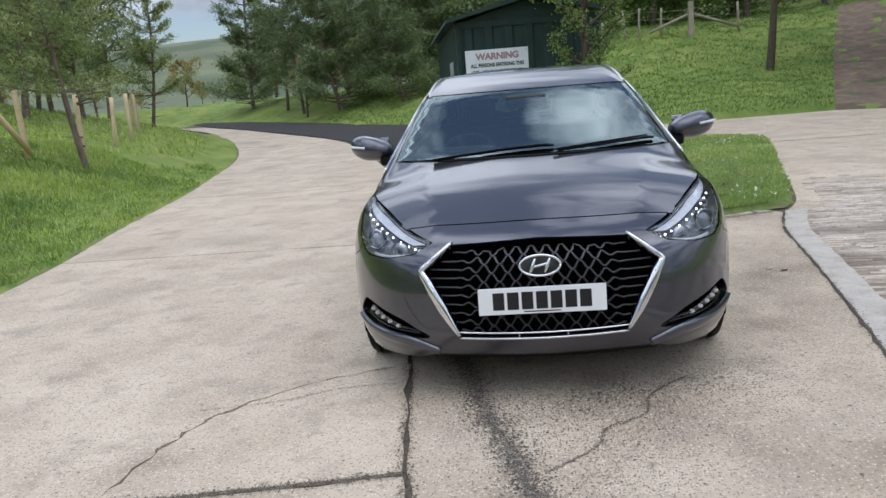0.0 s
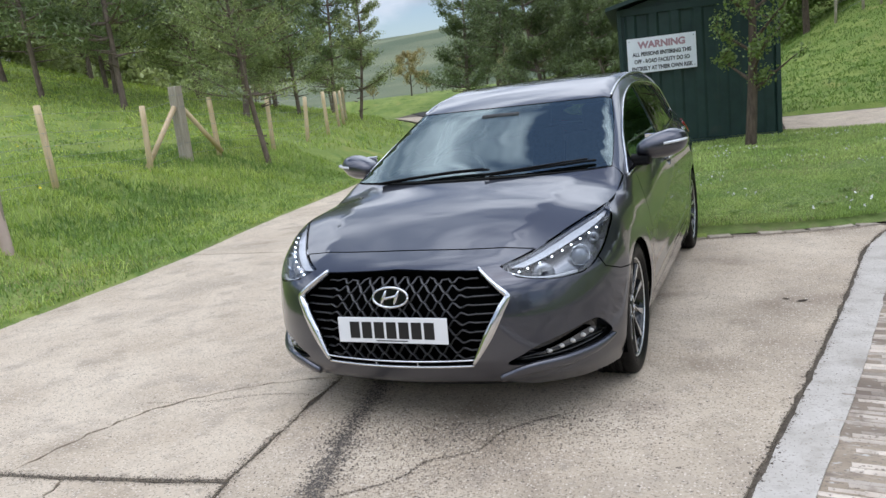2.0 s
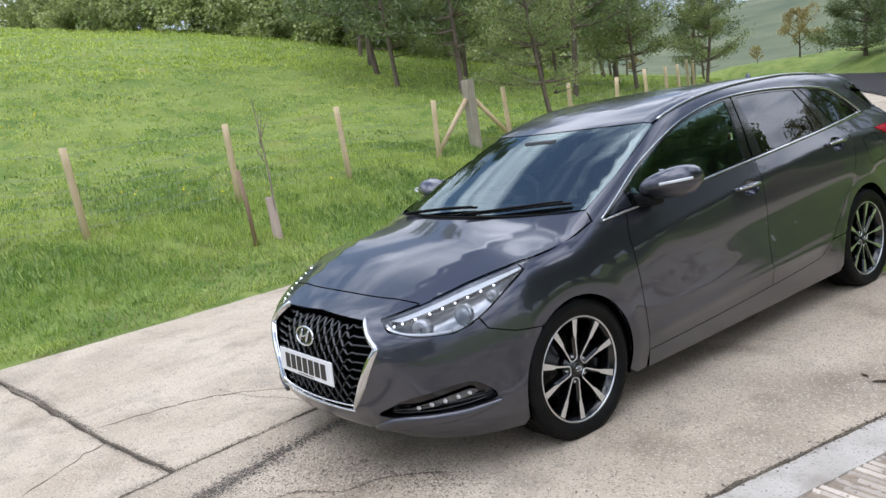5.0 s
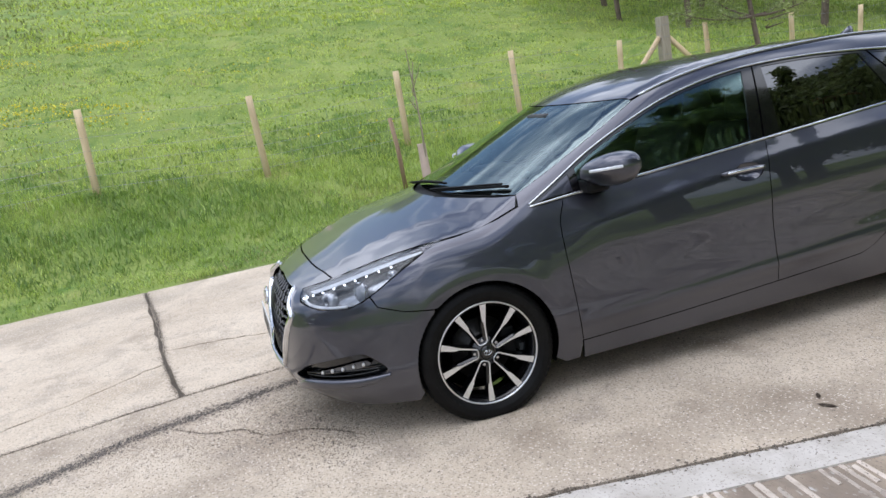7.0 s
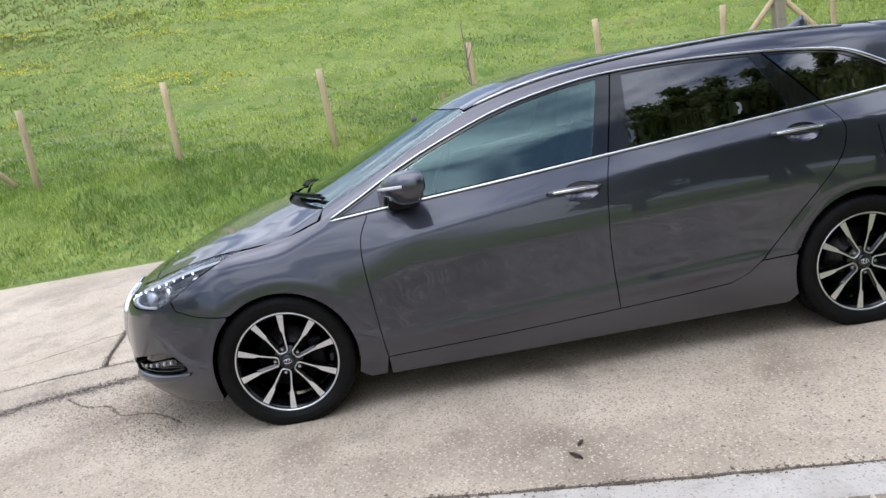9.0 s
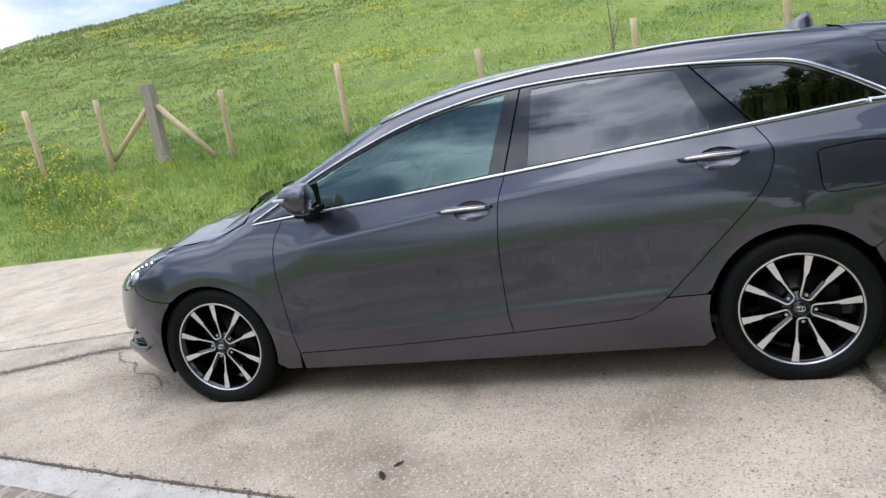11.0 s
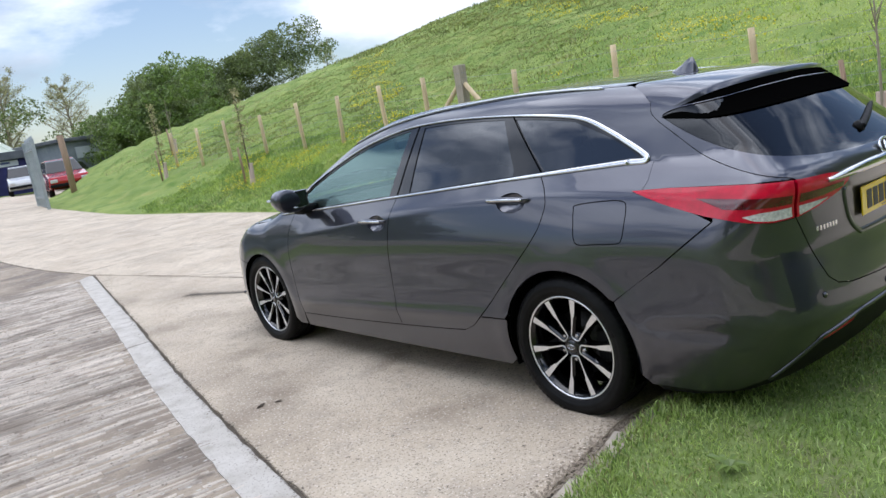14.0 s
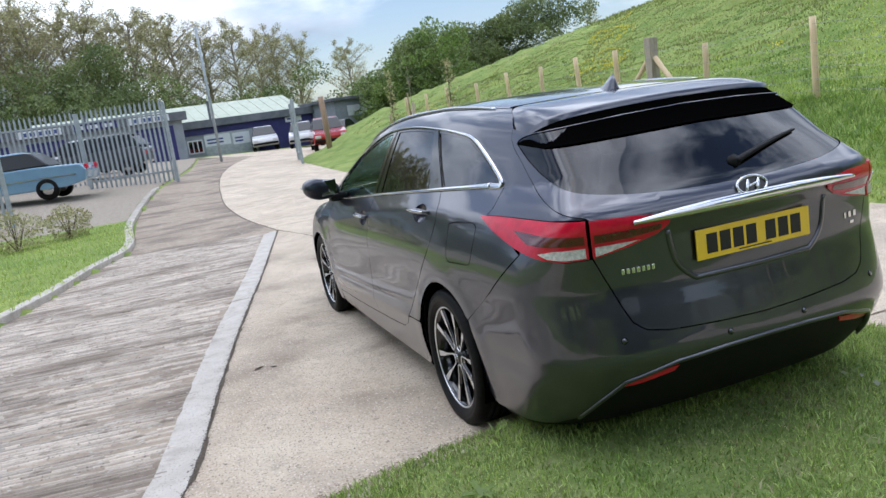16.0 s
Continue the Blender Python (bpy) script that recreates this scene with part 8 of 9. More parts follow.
def broadleaf(name, h, bare, spread, leaves, size, material, label, group, bark=None, limbs_n=13, droop=0.0, category="tree", lean=0.0):
    """A broad-leaved tree: trunk, limbs, twigs and small leaves."""
    t = thing(name, label, category, None, group)
    tp = np.array([(lean * h * s + 0.02 * h * math.sin(3 * s), 0.02 * h * math.sin(2 * s + 1), -0.2 + (h * 0.86 + 0.2) * s) for s in np.linspace(0, 1, 9)])
    paths, ends = [(tp, 0.020 * h, 0.004 * h)], []
    for i in range(limbs_n):
        f = (i + 0.5) / limbs_n
        z = h * (bare + (0.86 - bare) * f)
        b = np.array([np.interp(z, tp[:, 2], tp[:, k]) for k in range(3)])
        a = i * 2.4 + rng.uniform(-0.4, 0.4)
        l = spread * h * (0.55 + 0.55 * math.sin(math.pi * min(1, 0.2 + 0.8 * f))) * rng.uniform(0.7, 1.15)
        p = np.array([b + np.array([math.cos(a) * l * s, math.sin(a) * l * s, l * (0.75 * s - droop * s * s)]) for s in np.linspace(0, 1, 5)])
        paths.append((p, 0.0075 * h * (1 - 0.5 * f), 0.0018 * h))
        for j in range(5):
            s = rng.uniform(0.35, 1.0)
            c = np.array([np.interp(s, np.linspace(0, 1, 5), p[:, k]) for k in range(3)])
            d = rng.normal(0, 1, 3)
            d[2] = abs(d[2]) * 0.8
            d = d / np.linalg.norm(d) * l * rng.uniform(0.25, 0.5)
            q = np.array([c + d * s2 + (0, 0, -droop * 0.5 * l * s2 * s2) for s2 in (0, 0.5, 1.0)])
            paths.append((q, 0.0022 * h, 0.0007 * h))
            m = max(2, leaves // (limbs_n * 5))
            s3 = rng.uniform(0.1, 1.1, m)
            ends.append(c + d * s3[:, None] + rng.normal(0, 0.10 * l, (m, 3)))
    v, f = join_tubes(paths, 5)
    put("trunk", bulk("trunk", v, f, True), bark or BARK, t, "trunk and branches")
    v, f = leaf_quads(np.vstack(ends), size, 0.6)
    put("crown", bulk("crown", v, f), material, t, "small leaves with gaps between")
    return t


isle_tree = broadleaf("young_tree", 5.0, 0.16, 0.15, 7000, 0.06, LEAF, "slender young tree with fresh green leaves on the island", "", limbs_n=22)
isle_tree.matrix_basis = at_ground(1.1, 8.6)
slope_tree = broadleaf("field_tree", 8.0, 0.25, 0.26, 4500, 0.11, LEAF_PALE, "budding tree with a grey trunk on the slope", "trees on the slope", limbs_n=15)
slope_tree.matrix_basis = at_ground(8.6, 22.2)
copy_thing(slope_tree, at_ground(10.7, 32.0, 130, 1.05))
willow = broadleaf("field_tree", 9.0, 0.18, 0.30, 9000, 0.12, LEAF, "fresh green drooping tree behind the slope fence", "trees on the slope", limbs_n=18, droop=0.9)
willow.matrix_basis = at_ground(6.2, 31)
for x, y, s in ((10.5, 34, 1.0), (2.8, 29, 0.8), (14.5, 33, 0.9), (19, 36, 1.0), (9, 40, 1.1), (-12.5, 52, 0.8), (-20, 58, 0.9), (-7, 50, 0.8)):
    copy_thing(willow, at_ground(x, y, rng.uniform(0, 360), s))
gold = broadleaf("field_tree", 6.5, 0.15, 0.28, 6000, 0.12, LEAF_PALE, "budding golden-green tree beyond the bend", "trees beyond the bend", limbs_n=15)
gold.matrix_basis = at_ground(-19, 52, 0, 0.7)
for x, y, s in ((-24, 60, 0.7), (-14, 58, 0.8), (-9.6, 29.4, 0.62), (-8.7, 31.5, 0.75)):
    copy_thing(gold, at_ground(x, y, rng.uniform(0, 360), s))
AMBER = ((-20.9, 42.2), (-21.2, 45.4), (-34.0, 43.2), (-26.0, 46.3))
amber = broadleaf("field_tree", 6.0, 0.15, 0.34, 7000, 0.15, LEAF_GOLD, "round amber-leaved young tree beyond the bend", "trees beyond the bend", limbs_n=16)
amber.matrix_basis = at_ground(*AMBER[0], 0, 0.5)
for x, y in AMBER[1:]:
    copy_thing(amber, at_ground(x, y, rng.uniform(0, 360), rng.uniform(0.4, 0.55)))


def thicket(name, line, h, depth, n, size, material, label, ragged=0.35, zf=None):
    """A hedge or thicket along a line, as overlapping clumps of leaves."""
    line = resample(np.asarray(line, float), 0.5, closed=False)
    m = max(30, n // 170)                                # rounded clumps, each a shell of leaves
    k = rng.integers(0, len(line), m)
    top = h * (1 + ragged * (np.sin(k * 0.45) * 0.5 + np.sin(k * 0.19 + 1) * 0.5))
    v = rng.uniform(0.02, 1, m) ** 0.75
    rad = h * rng.uniform(0.10, 0.20, m)
    off = rng.normal(0, 0.5, (m, 2)) * depth * np.sqrt(np.clip(1.08 - v * v, 0.08, 1))[:, None]
    cx, cy = line[k, 0] + off[:, 0], line[k, 1] + off[:, 1]
    centre = np.stack([cx, cy, land(cx, cy) + v * (top - rad)], 1)
    j = rng.integers(0, m, n)
    u = rng.normal(0, 1, (n, 3))
    u /= np.linalg.norm(u, axis=1)[:, None]
    c = centre[j] + u * (rad[j] * rng.uniform(0.55, 1.12, n) ** 0.6)[:, None] * (1.15, 1.15, 0.9)
    vv, f = leaf_quads(c, size, 0.7)
    return tagged(put(name, bulk(name, vv, f), material), label, "hedge", kind="stuff")


thicket("hedge", [(-52, 6), (-42, 9.5), (-33, 13.5), (-26, 17.5)], 4.4, 2.4, 100000, 0.17, LEAF_HEDGE, "dense olive-green hedge along the top of the field", 0.15)
thicket("hedge", [(-54, 7), (-43, 11), (-34, 15), (-25, 19.5)], 2.4, 2.0, 40000, 0.17, LEAF_HEDGE, "low bushes filling the foot of the hedge", 0.1)
thicket("wood_edge", [(-58, 22), (-44, 26), (-36, 32), (-34, 38)], 6.0, 3.0, 40000, 0.34, LEAF_HEDGE, "green wood behind the pines", 0.12)
thicket("wood_edge", [(-9, 46), (-4, 45), (2, 43)], 6.0, 3.0, 30000, 0.28, PINE, "dark conifer wood beyond the bend", 0.2)
thicket("wood_edge", [(-4, 44), (4, 42), (14, 40), (26, 38)], 5.5, 3.0, 26000, 0.3, LEAF, "fresh green wood behind the slope")
thicket("slope_hedge", [(1.5, 31.5), (5.0, 31.8), (8.6, 32.6), (11.2, 34.0)], 3.6, 2.0, 42000, 0.13, LEAF, "fresh green bushes behind the slope fence", 0.3)
thicket("slope_hedge", [(14.6, 34.5), (17.5, 34.0), (21, 33)], 2.2, 1.5, 16000, 0.12, LEAF_DARK, "dark bushes at the top of the track", 0.25)
thicket("ridge_thicket", [(-29, -48), (-25, -50), (-20, -50), (-16, -47), (-14, -42)], 4.3, 2.6, 80000, 0.15, LEAF_DARK, "dark green bushes running down the hillside", 0.14)
thicket("yard_hedge", [(-14, -60), (-6, -62), (4, -60), (14, -56), (26, -48), (34, -38)], 6.0, 3.0, 60000, 0.20, LEAF_DARK, "tall dark hedge behind the workshop", 0.25)
thicket("yard_hedge", [(3, -66), (10, -62), (18, -57), (26, -51), (33, -42)], 9.0, 3.5, 110000, 0.19, LEAF_DARK, "tall green trees and bushes behind the workshop", 0.15)
thicket("yard_hedge", [(-15, -38), (-13, -46), (-14, -55)], 3.6, 2.0, 26000, 0.15, LEAF, "green bushes beside the yard", 0.3)
copy_thing(gold, at_ground(-38.0, -59, 20, 0.62))
tall = broadleaf("poplar", 14.0, 0.22, 0.21, 10000, 0.14, LEAF_PALE, "tall thin tree with bare twigs and pale buds", "trees behind the yard", limbs_n=30, bark=BARK_PALE)
tall.matrix_basis = at_ground(2, -70)
for x, y, s in ((-4, -72, 0.9), (-9, -74, 0.85), (-13, -73, 0.8), (6, -69, 1.05), (10, -68, 1.0), (14, -66, 1.1), (18, -63, 1.1), (22, -60, 1.05), (26, -56, 1.1), (30, -50, 1.1), (34, -44, 1.0), (12, -76, 1.2), (0, -78, 1.1), (-17, -70, 0.7), (-1, -71, 0.95), (-6.5, -70, 0.9), (-11, -76, 0.9), (4, -73, 1.0), (8, -72, 1.05), (12, -70, 1.0), (16, -67, 1.05), (20, -65, 1.1), (24, -61, 1.1), (28, -57, 1.05), (17, -72, 1.2), (24, -68, 1.2)):
    copy_thing(tall, at_ground(x, y, rng.uniform(0, 360), s))
# trees on the far side of the lane, seen only as reflections
lane_tree = broadleaf("lane_tree", 12.6, 0.10, 0.20, 30000, 0.20, PINE_LIGHT, "dark leafy tree across the lane", "trees across the lane", limbs_n=26)
lane_tree.matrix_basis = at_ground(14.4, 7.6, 0, 1.18)
for x, y, s in ((14.4, 12.2, 1.15), (15.0, 17.0, 1.2), (18.2, 10.2, 1.35), (18.4, 15.5, 1.3), (15.5, 21.5, 1.2), (14.0, 4.4, 0.72)):
    copy_thing(lane_tree, at_ground(x, y, rng.uniform(0, 360), s))


# ---- young planted trees ----
def sapling(x, y, h, leafy, label):
    z = float(land(x, y))
    t = thing("sapling", label, "young tree", pose(x, y, z), "planted saplings")
    paths = [(np.array([(0.03 * math.sin(3 * s), 0.02 * math.sin(4 * s), h * s) for s in np.linspace(0, 1, 9)]), 0.020, 0.006)]
    tips = []
    for i in range(9 if leafy else 6):
        f = rng.uniform(0.5, 0.95) if leafy else rng.uniform(0.55, 0.8)
        a, l = i * 2.4, rng.uniform(0.15, 0.4) if not leafy else rng.uniform(0.08, 0.2)
        p = np.array([(math.cos(a) * l * s * 0.5, math.sin(a) * l * s * 0.5, h * f + l * s) for s in np.linspace(0, 1, 4)])
        paths.append((p, 0.009, 0.003))
        tips.append(p[1:])
    v, f = join_tubes(paths, 6)
    put("stem", bulk("stem", v, f, True), BARK_PALE if not leafy else BARK, t, "thin stem and twigs")
    if leafy:
        s = rng.uniform(0.35, 1.05, 300)
        c = np.stack([rng.normal(0, 1, 300) * (0.12 - 0.06 * s), rng.normal(0, 1, 300) * (0.12 - 0.06 * s), h * s], 1)
        v, f = leaf_quads(c, 0.07, 0.7, 0.4)
    else:
        v, f = leaf_quads(np.vstack(tips) + rng.normal(0, 0.01, (len(np.vstack(tips)), 3)), 0.03, 0.6)
    put("leaves", bulk("leaves", v, f), LEAF_PALE if leafy else LEAF, t, "pale young leaves")
    put("tree_guard", lathe("tree_guard", [(-0.05, 0.062), (0.5, 0.056), (0.52, 0.060), (0.515, 0.050), (0.0, 0.052)], 18, axis="z"), TUBE, t, "pinkish brown plastic guard", pose(0, 0, 0, 0, -4))
    put("stake", tube_mesh("stake", [(0.02, -0.32, -0.1), (0.02, -0.34, 0.5), (0.02, -0.38, 0.92)], 0.030, 8), STAKE_BROWN, t, "weathered stake")
    return t


sapling(-5.86, 0.32, 1.75, False, "bare young tree in a guard with a leaning stake")
sapling(-5.02, -13.1, 2.15, True, "young tree with pale leaves in a guard beside a stake")
sapling(-5.6, -19.9, 2.2, True, "slim young tree with pale leaves in a guard")
sapling(-7.4, -23.2, 1.9, False, "bare young tree near the gate in a guard")


# ---- dark green steel cabin with its warning board ----
def cabin():
    m = pose(-1.125, 9.80, 0.02, 0, 0, 8.9)
    c = thing("steel_cabin", "dark green corrugated steel container cabin with a shallow roof", "container", m)
    W, L, H = 2.75, 6.06, 2.62

    def ribs(length, n):
        pts, x = [], 0.0
        p = length / n
        for i in range(n):
            for f, d in ((0.0, 0.0), (0.28, 0.0), (0.40, 0.036), (0.72, 0.036), (0.84, 0.0)):
                pts.append((x + p * f, d))
            x += p
        pts.append((length, 0.0))
        return pts

    def wall(name, length, n, mt, z0=0.14, z1=H - 0.1):
        pr = ribs(length, n)
        v = [(x, -d + 0.018, z) for z in (z0, z1) for x, d in pr]
        k = len(pr)
        f = [(i, i + 1, k + i + 1, k + i) for i in range(k - 1)]
        put(name, mesh_of(name, v, f), GREEN_STEEL, c, "", mt)
    wall("front_panel", W, 7, pose(0, 0, 0))
    wall("side_panel", L, 20, pose(0, L, 0, 0, 0, -90))
    wall("side_panel", L, 20, pose(W, 0, 0, 0, 0, 90))
    wall("back_panel", W, 9, pose(W, L, 0, 0, 0, 180))
    for x in (-0.02, W - 0.06):
        for y in (-0.02, L - 0.06):
            part("corner_post", boxed(x, x + 0.08, y, y + 0.08, 0, H, 0.008), GREEN_STEEL, c)
    for z in (0.0, H - 0.12):
        part("rail", boxed(0.06, W - 0.06, -0.025, 0.045, z, z + 0.13, 0.006), GREEN_STEEL, c)
        part("rail", boxed(-0.025, 0.045, 0.06, L - 0.06, z, z + 0.13, 0.006), GREEN_STEEL, c)
    bm = bmesh.new()
    pr = [(-0.22, H - 0.02), (-0.20, H + 0.05), (W / 2, H + 0.42), (W + 0.20, H + 0.05), (W + 0.22, H - 0.02), (W / 2, H + 0.34)]
    a = [bm.verts.new((x, -0.28, z)) for x, z in pr]
    b = [bm.verts.new((x, L + 0.2, z)) for x, z in pr]
    for i in range(len(pr)):
        j = (i + 1) % len(pr)
        bm.faces.new((a[j], a[i], b[i], b[j]))
    bm.faces.new(a[:3] + a[5:]), bm.faces.new(a[2:6]), bm.faces.new(b[::-1])
    part("roof", bm, GREEN_STEEL, c, "shallow green sheet roof")
    g = bmesh.new()
    tri = [g.verts.new(q) for q in ((0, 0.0, H - 0.03), (W, 0.0, H - 0.03), (W / 2, 0.0, H + 0.33))]
    g.faces.new(tri)
    part("gable", g, GREEN_STEEL, c)
    part("side_window", boxed(-0.03, 0.01, 1.2, 2.0, 1.3, 1.95, 0.01), GALV, c, "grey shuttered side window")
    sign = thing("warning_sign", "white warning board with red and black lettering on the green cabin", "sign", m @ pose(0.13, -0.045, 1.45))
    part("board", boxed(0, 1.22, -0.012, 0.012, 0, 0.63, 0.004), SIGN_WHITE, sign, "white board")

    def words(text, z, size, material, width):
        cu = bpy.data.curves.new("letters", "FONT")
        cu.body, cu.size, cu.align_x, cu.extrude, cu.offset = text, size, "CENTER", 0.0015, 0.0035 if material is SIGN_BLACK else 0.008
        o = new("letters", cu)
        bpy.context.view_layer.update()
        dg = bpy.context.evaluated_depsgraph_get()
        me = bpy.data.meshes.new_from_object(o.evaluated_get(dg))
        bpy.data.objects.remove(o)
        xs = [v.co.x for v in me.vertices]
        s = width / (max(xs) - min(xs))
        mid = (max(xs) + min(xs)) / 2
        put("lettering", me, material, sign, "painted words", Matrix.Translation((0.61 - mid * s, -0.0145, z)) @ pose(0, 0, 0, 90) @ Matrix.Diagonal((s, 1, 1, 1)))
    words("WARNING", 0.445, 0.165, SIGN_RED, 0.84)
    words("ALL PERSONS ENTERING THIS", 0.305, 0.098, SIGN_BLACK, 1.04)
    words("OFF - ROAD FACILITY DO SO", 0.175, 0.098, SIGN_BLACK, 0.98)
    words("ENTIRELY AT THEIR OWN RISK", 0.045, 0.098, SIGN_BLACK, 1.08)
    for x in (0.04, 1.18):
        for z in (0.05, 0.58):
            put("screw", lathe("screw", [(0, 0.012), (0.004, 0.010), (0.005, 0.0)], 10), GALV, sign, "", Matrix.Translation((x, -0.0125, z)) @ pose(0, 0, 0, 0, 0, -90))


cabin()


# ---- the yard beyond the gate ----
WALL_GREY = mat("painted_grey_blue_block", (0.22, 0.25, 0.28), (0.30, 0.33, 0.36), scale=2, rough=0.8, bump=0.003, bump_scale=14)
WALL_BLUE = mat("deep_blue_paint", (0.020, 0.022, 0.11), (0.035, 0.035, 0.15), scale=3, rough=0.55)
ROOF_PALE = mat("pale_green_roof_sheet", (0.42, 0.47, 0.37), (0.52, 0.56, 0.46), scale=2, rough=0.6)
ROOF_GREY = mat("grey_roof_edge", (0.10, 0.11, 0.125), (0.16, 0.17, 0.185), scale=2, rough=0.7)
BANNER = mat("white_banner", (0.66, 0.69, 0.72), (0.58, 0.61, 0.65), scale=5, rough=0.5)
BLUE_INK = mat("faded_blue_ink", (0.06, 0.09, 0.24), rough=0.6)
CAR_GLASS = mat("dark_car_glass", (0.012, 0.014, 0.016), rough=0.15, spec=0.35)
CAR_WHITE = mat("white_car_paint", (0.70, 0.71, 0.72), rough=0.25, coat=1.0)
CAR_RED = mat("red_car_paint", (0.40, 0.012, 0.015), rough=0.25, coat=1.0)
CAR_BLUE = mat("pale_blue_car_paint", (0.17, 0.30, 0.42), (0.20, 0.34, 0.46), scale=2, rough=0.22, metal=0.2, coat=1.0)
CAR_DARK = mat("dark_car_paint", (0.03, 0.032, 0.036), rough=0.25, coat=1.0)


def workshop():
    z = 0.9
    w = thing("workshop", "long low grey-blue workshop with a pale sheet roof and white banners", "building", pose(-9.2, -51.0, z, 0, 0, 8) @ Matrix.Diagonal((1, -1, 1, 1)))
    # local x runs along the front, y into the building
    part("wall", boxed(0, 9.6, 0, 9, -0.8, 2.3), WALL_GREY, w, "grey-blue block wall")
    part("wall", boxed(9.6, 30, -2.2, 9, -0.8, 2.9), WALL_GREY, w, "grey-blue block wall")
    part("fascia", boxed(-0.3, 9.9, -0.35, 0.1, 1.95, 2.45, 0.02), ROOF_GREY, w, "grey fascia")
    part("fascia", boxed(9.3, 30.3, -2.55, -2.1, 2.55, 3.1, 0.02), ROOF_GREY, w, "grey fascia")
    bm = bmesh.new()
    vs = [bm.verts.new(q) for q in ((0.5, 0.6, 2.4), (18, 0.6, 2.4), (18, 5.0, 3.75), (0.5, 5.0, 3.75), (0.5, 9, 2.4), (18, 9, 2.4))]
    bm.faces.new((vs[0], vs[1], vs[2], vs[3])), bm.faces.new((vs[3], vs[2], vs[5], vs[4])), bm.faces.new((vs[0], vs[3], vs[4])), bm.faces.new((vs[1], vs[5], vs[2]))
    rf = part("roof", bm, ROOF_PALE, w, "pale green sheet roof")
    for x in np.arange(0.9, 18, 0.8):
        part("roof_rib", boxed(-0.03, 0.03, 0, 4.55, 0, 0.03), ROOF_PALE, rf, "", pose(x, 0.6, 2.405, 17.05))
    for x in (7.2, 12.2, 15.0):
        part("vent_pipe", boxed(x - 0.07, x + 0.07, 0.5, 0.64, 2.3, 3.7), ROOF_GREY, w, "grey vent pipe")
    part("blue_band", boxed(0.1, 9.4, -0.05, 0.0, 1.5, 1.95), WALL_BLUE, w, "deep blue painted band")
    part("blue_wall", boxed(0.1, 4.4, -0.04, 0.0, -0.6, 1.5), WALL_BLUE, w, "deep blue painted wall")
    part("blue_door", boxed(2.4, 3.4, -0.07, -0.03, -0.2, 1.6), WALL_BLUE, w, "blue door")
    part("shutter", boxed(4.5, 8.0, -0.04, 0.0, -0.2, 1.48), GALV, w, "grey roller shutter")
    for x0, x1, z0, z1 in ((4.9, 6.1, 0.55, 1.35), (6.25, 8.0, 0.65, 1.4), (1.0, 2.2, 1.55, 1.9)):
        b = part("banner", boxed(x0, x1, -0.075, -0.055, z0, z1), BANNER, w, "white banner with unreadable lettering")
        for i in range(2):
            part("banner_bar", boxed(x0 + 0.5, x1 - 0.15, -0.085, -0.075, z0 + 0.16 + 0.22 * i, z0 + 0.27 + 0.22 * i), BLUE_INK, b)
    part("window_frame", boxed(8.15, 9.15, -0.09, -0.05, 0.3, 1.2), BANNER, w, "white window")
    for x0 in (8.22, 8.53, 8.84):
        part("pane", boxed(x0, x0 + 0.24, -0.1, -0.09, 0.38, 1.12), GLASS_DARK, w)
    for i, x in enumerate(np.arange(10.2, 29, 3.1)):
        part("roller_door", boxed(x, x + 2.3, -2.25, -2.2, -0.5, 2.3), GALV if i % 3 == 1 else WALL_BLUE, w, "roller door")
        b = part("banner", boxed(x + 0.2, x + 2.6, -2.62, -2.56, 2.62, 3.04), BANNER if i % 2 == 0 else WALL_BLUE, w, "sign panel with unreadable lettering")
        for k in range(5):
            part("banner_bar", boxed(x + 0.35 + k * 0.42, x + 0.62 + k * 0.42, -2.64, -2.62, 2.72, 2.94), BLUE_INK if i % 2 == 0 else BANNER, b)


workshop()
lowb = thing("lean_to", "low grey lean-to with a white sign beside the yard", "building", pose(-13.5, -49, 0.95, 0, 0, 18) @ Matrix.Diagonal((1, -1, 1, 1)))
part("wall", boxed(0, 3.6, 0, 5, -0.5, 2.4), WALL_GREY, lowb)
part("roof", boxed(-0.2, 3.9, -0.3, 5.2, 2.4, 2.62, 0.03), ROOF_GREY, lowb, "flat grey roof")
part("sign_panel", boxed(0.6, 2.6, -0.06, 0.0, 1.3, 2.0), BANNER, lowb, "white sign panel")
for x0, h in ((2.0, 5.4),):
    pl = tagged(put("pole", tube_mesh("pole", [(0, 0, -0.3), (0, 0, 3), (0, 0, 6.3)], [0.07, 0.065, 0.06], 10), GALV), "tall thin grey pole in the yard", "pole")
    pl.matrix_basis = pose(-0.9, -33.5, float(road_z(-0.9, -33.5)))


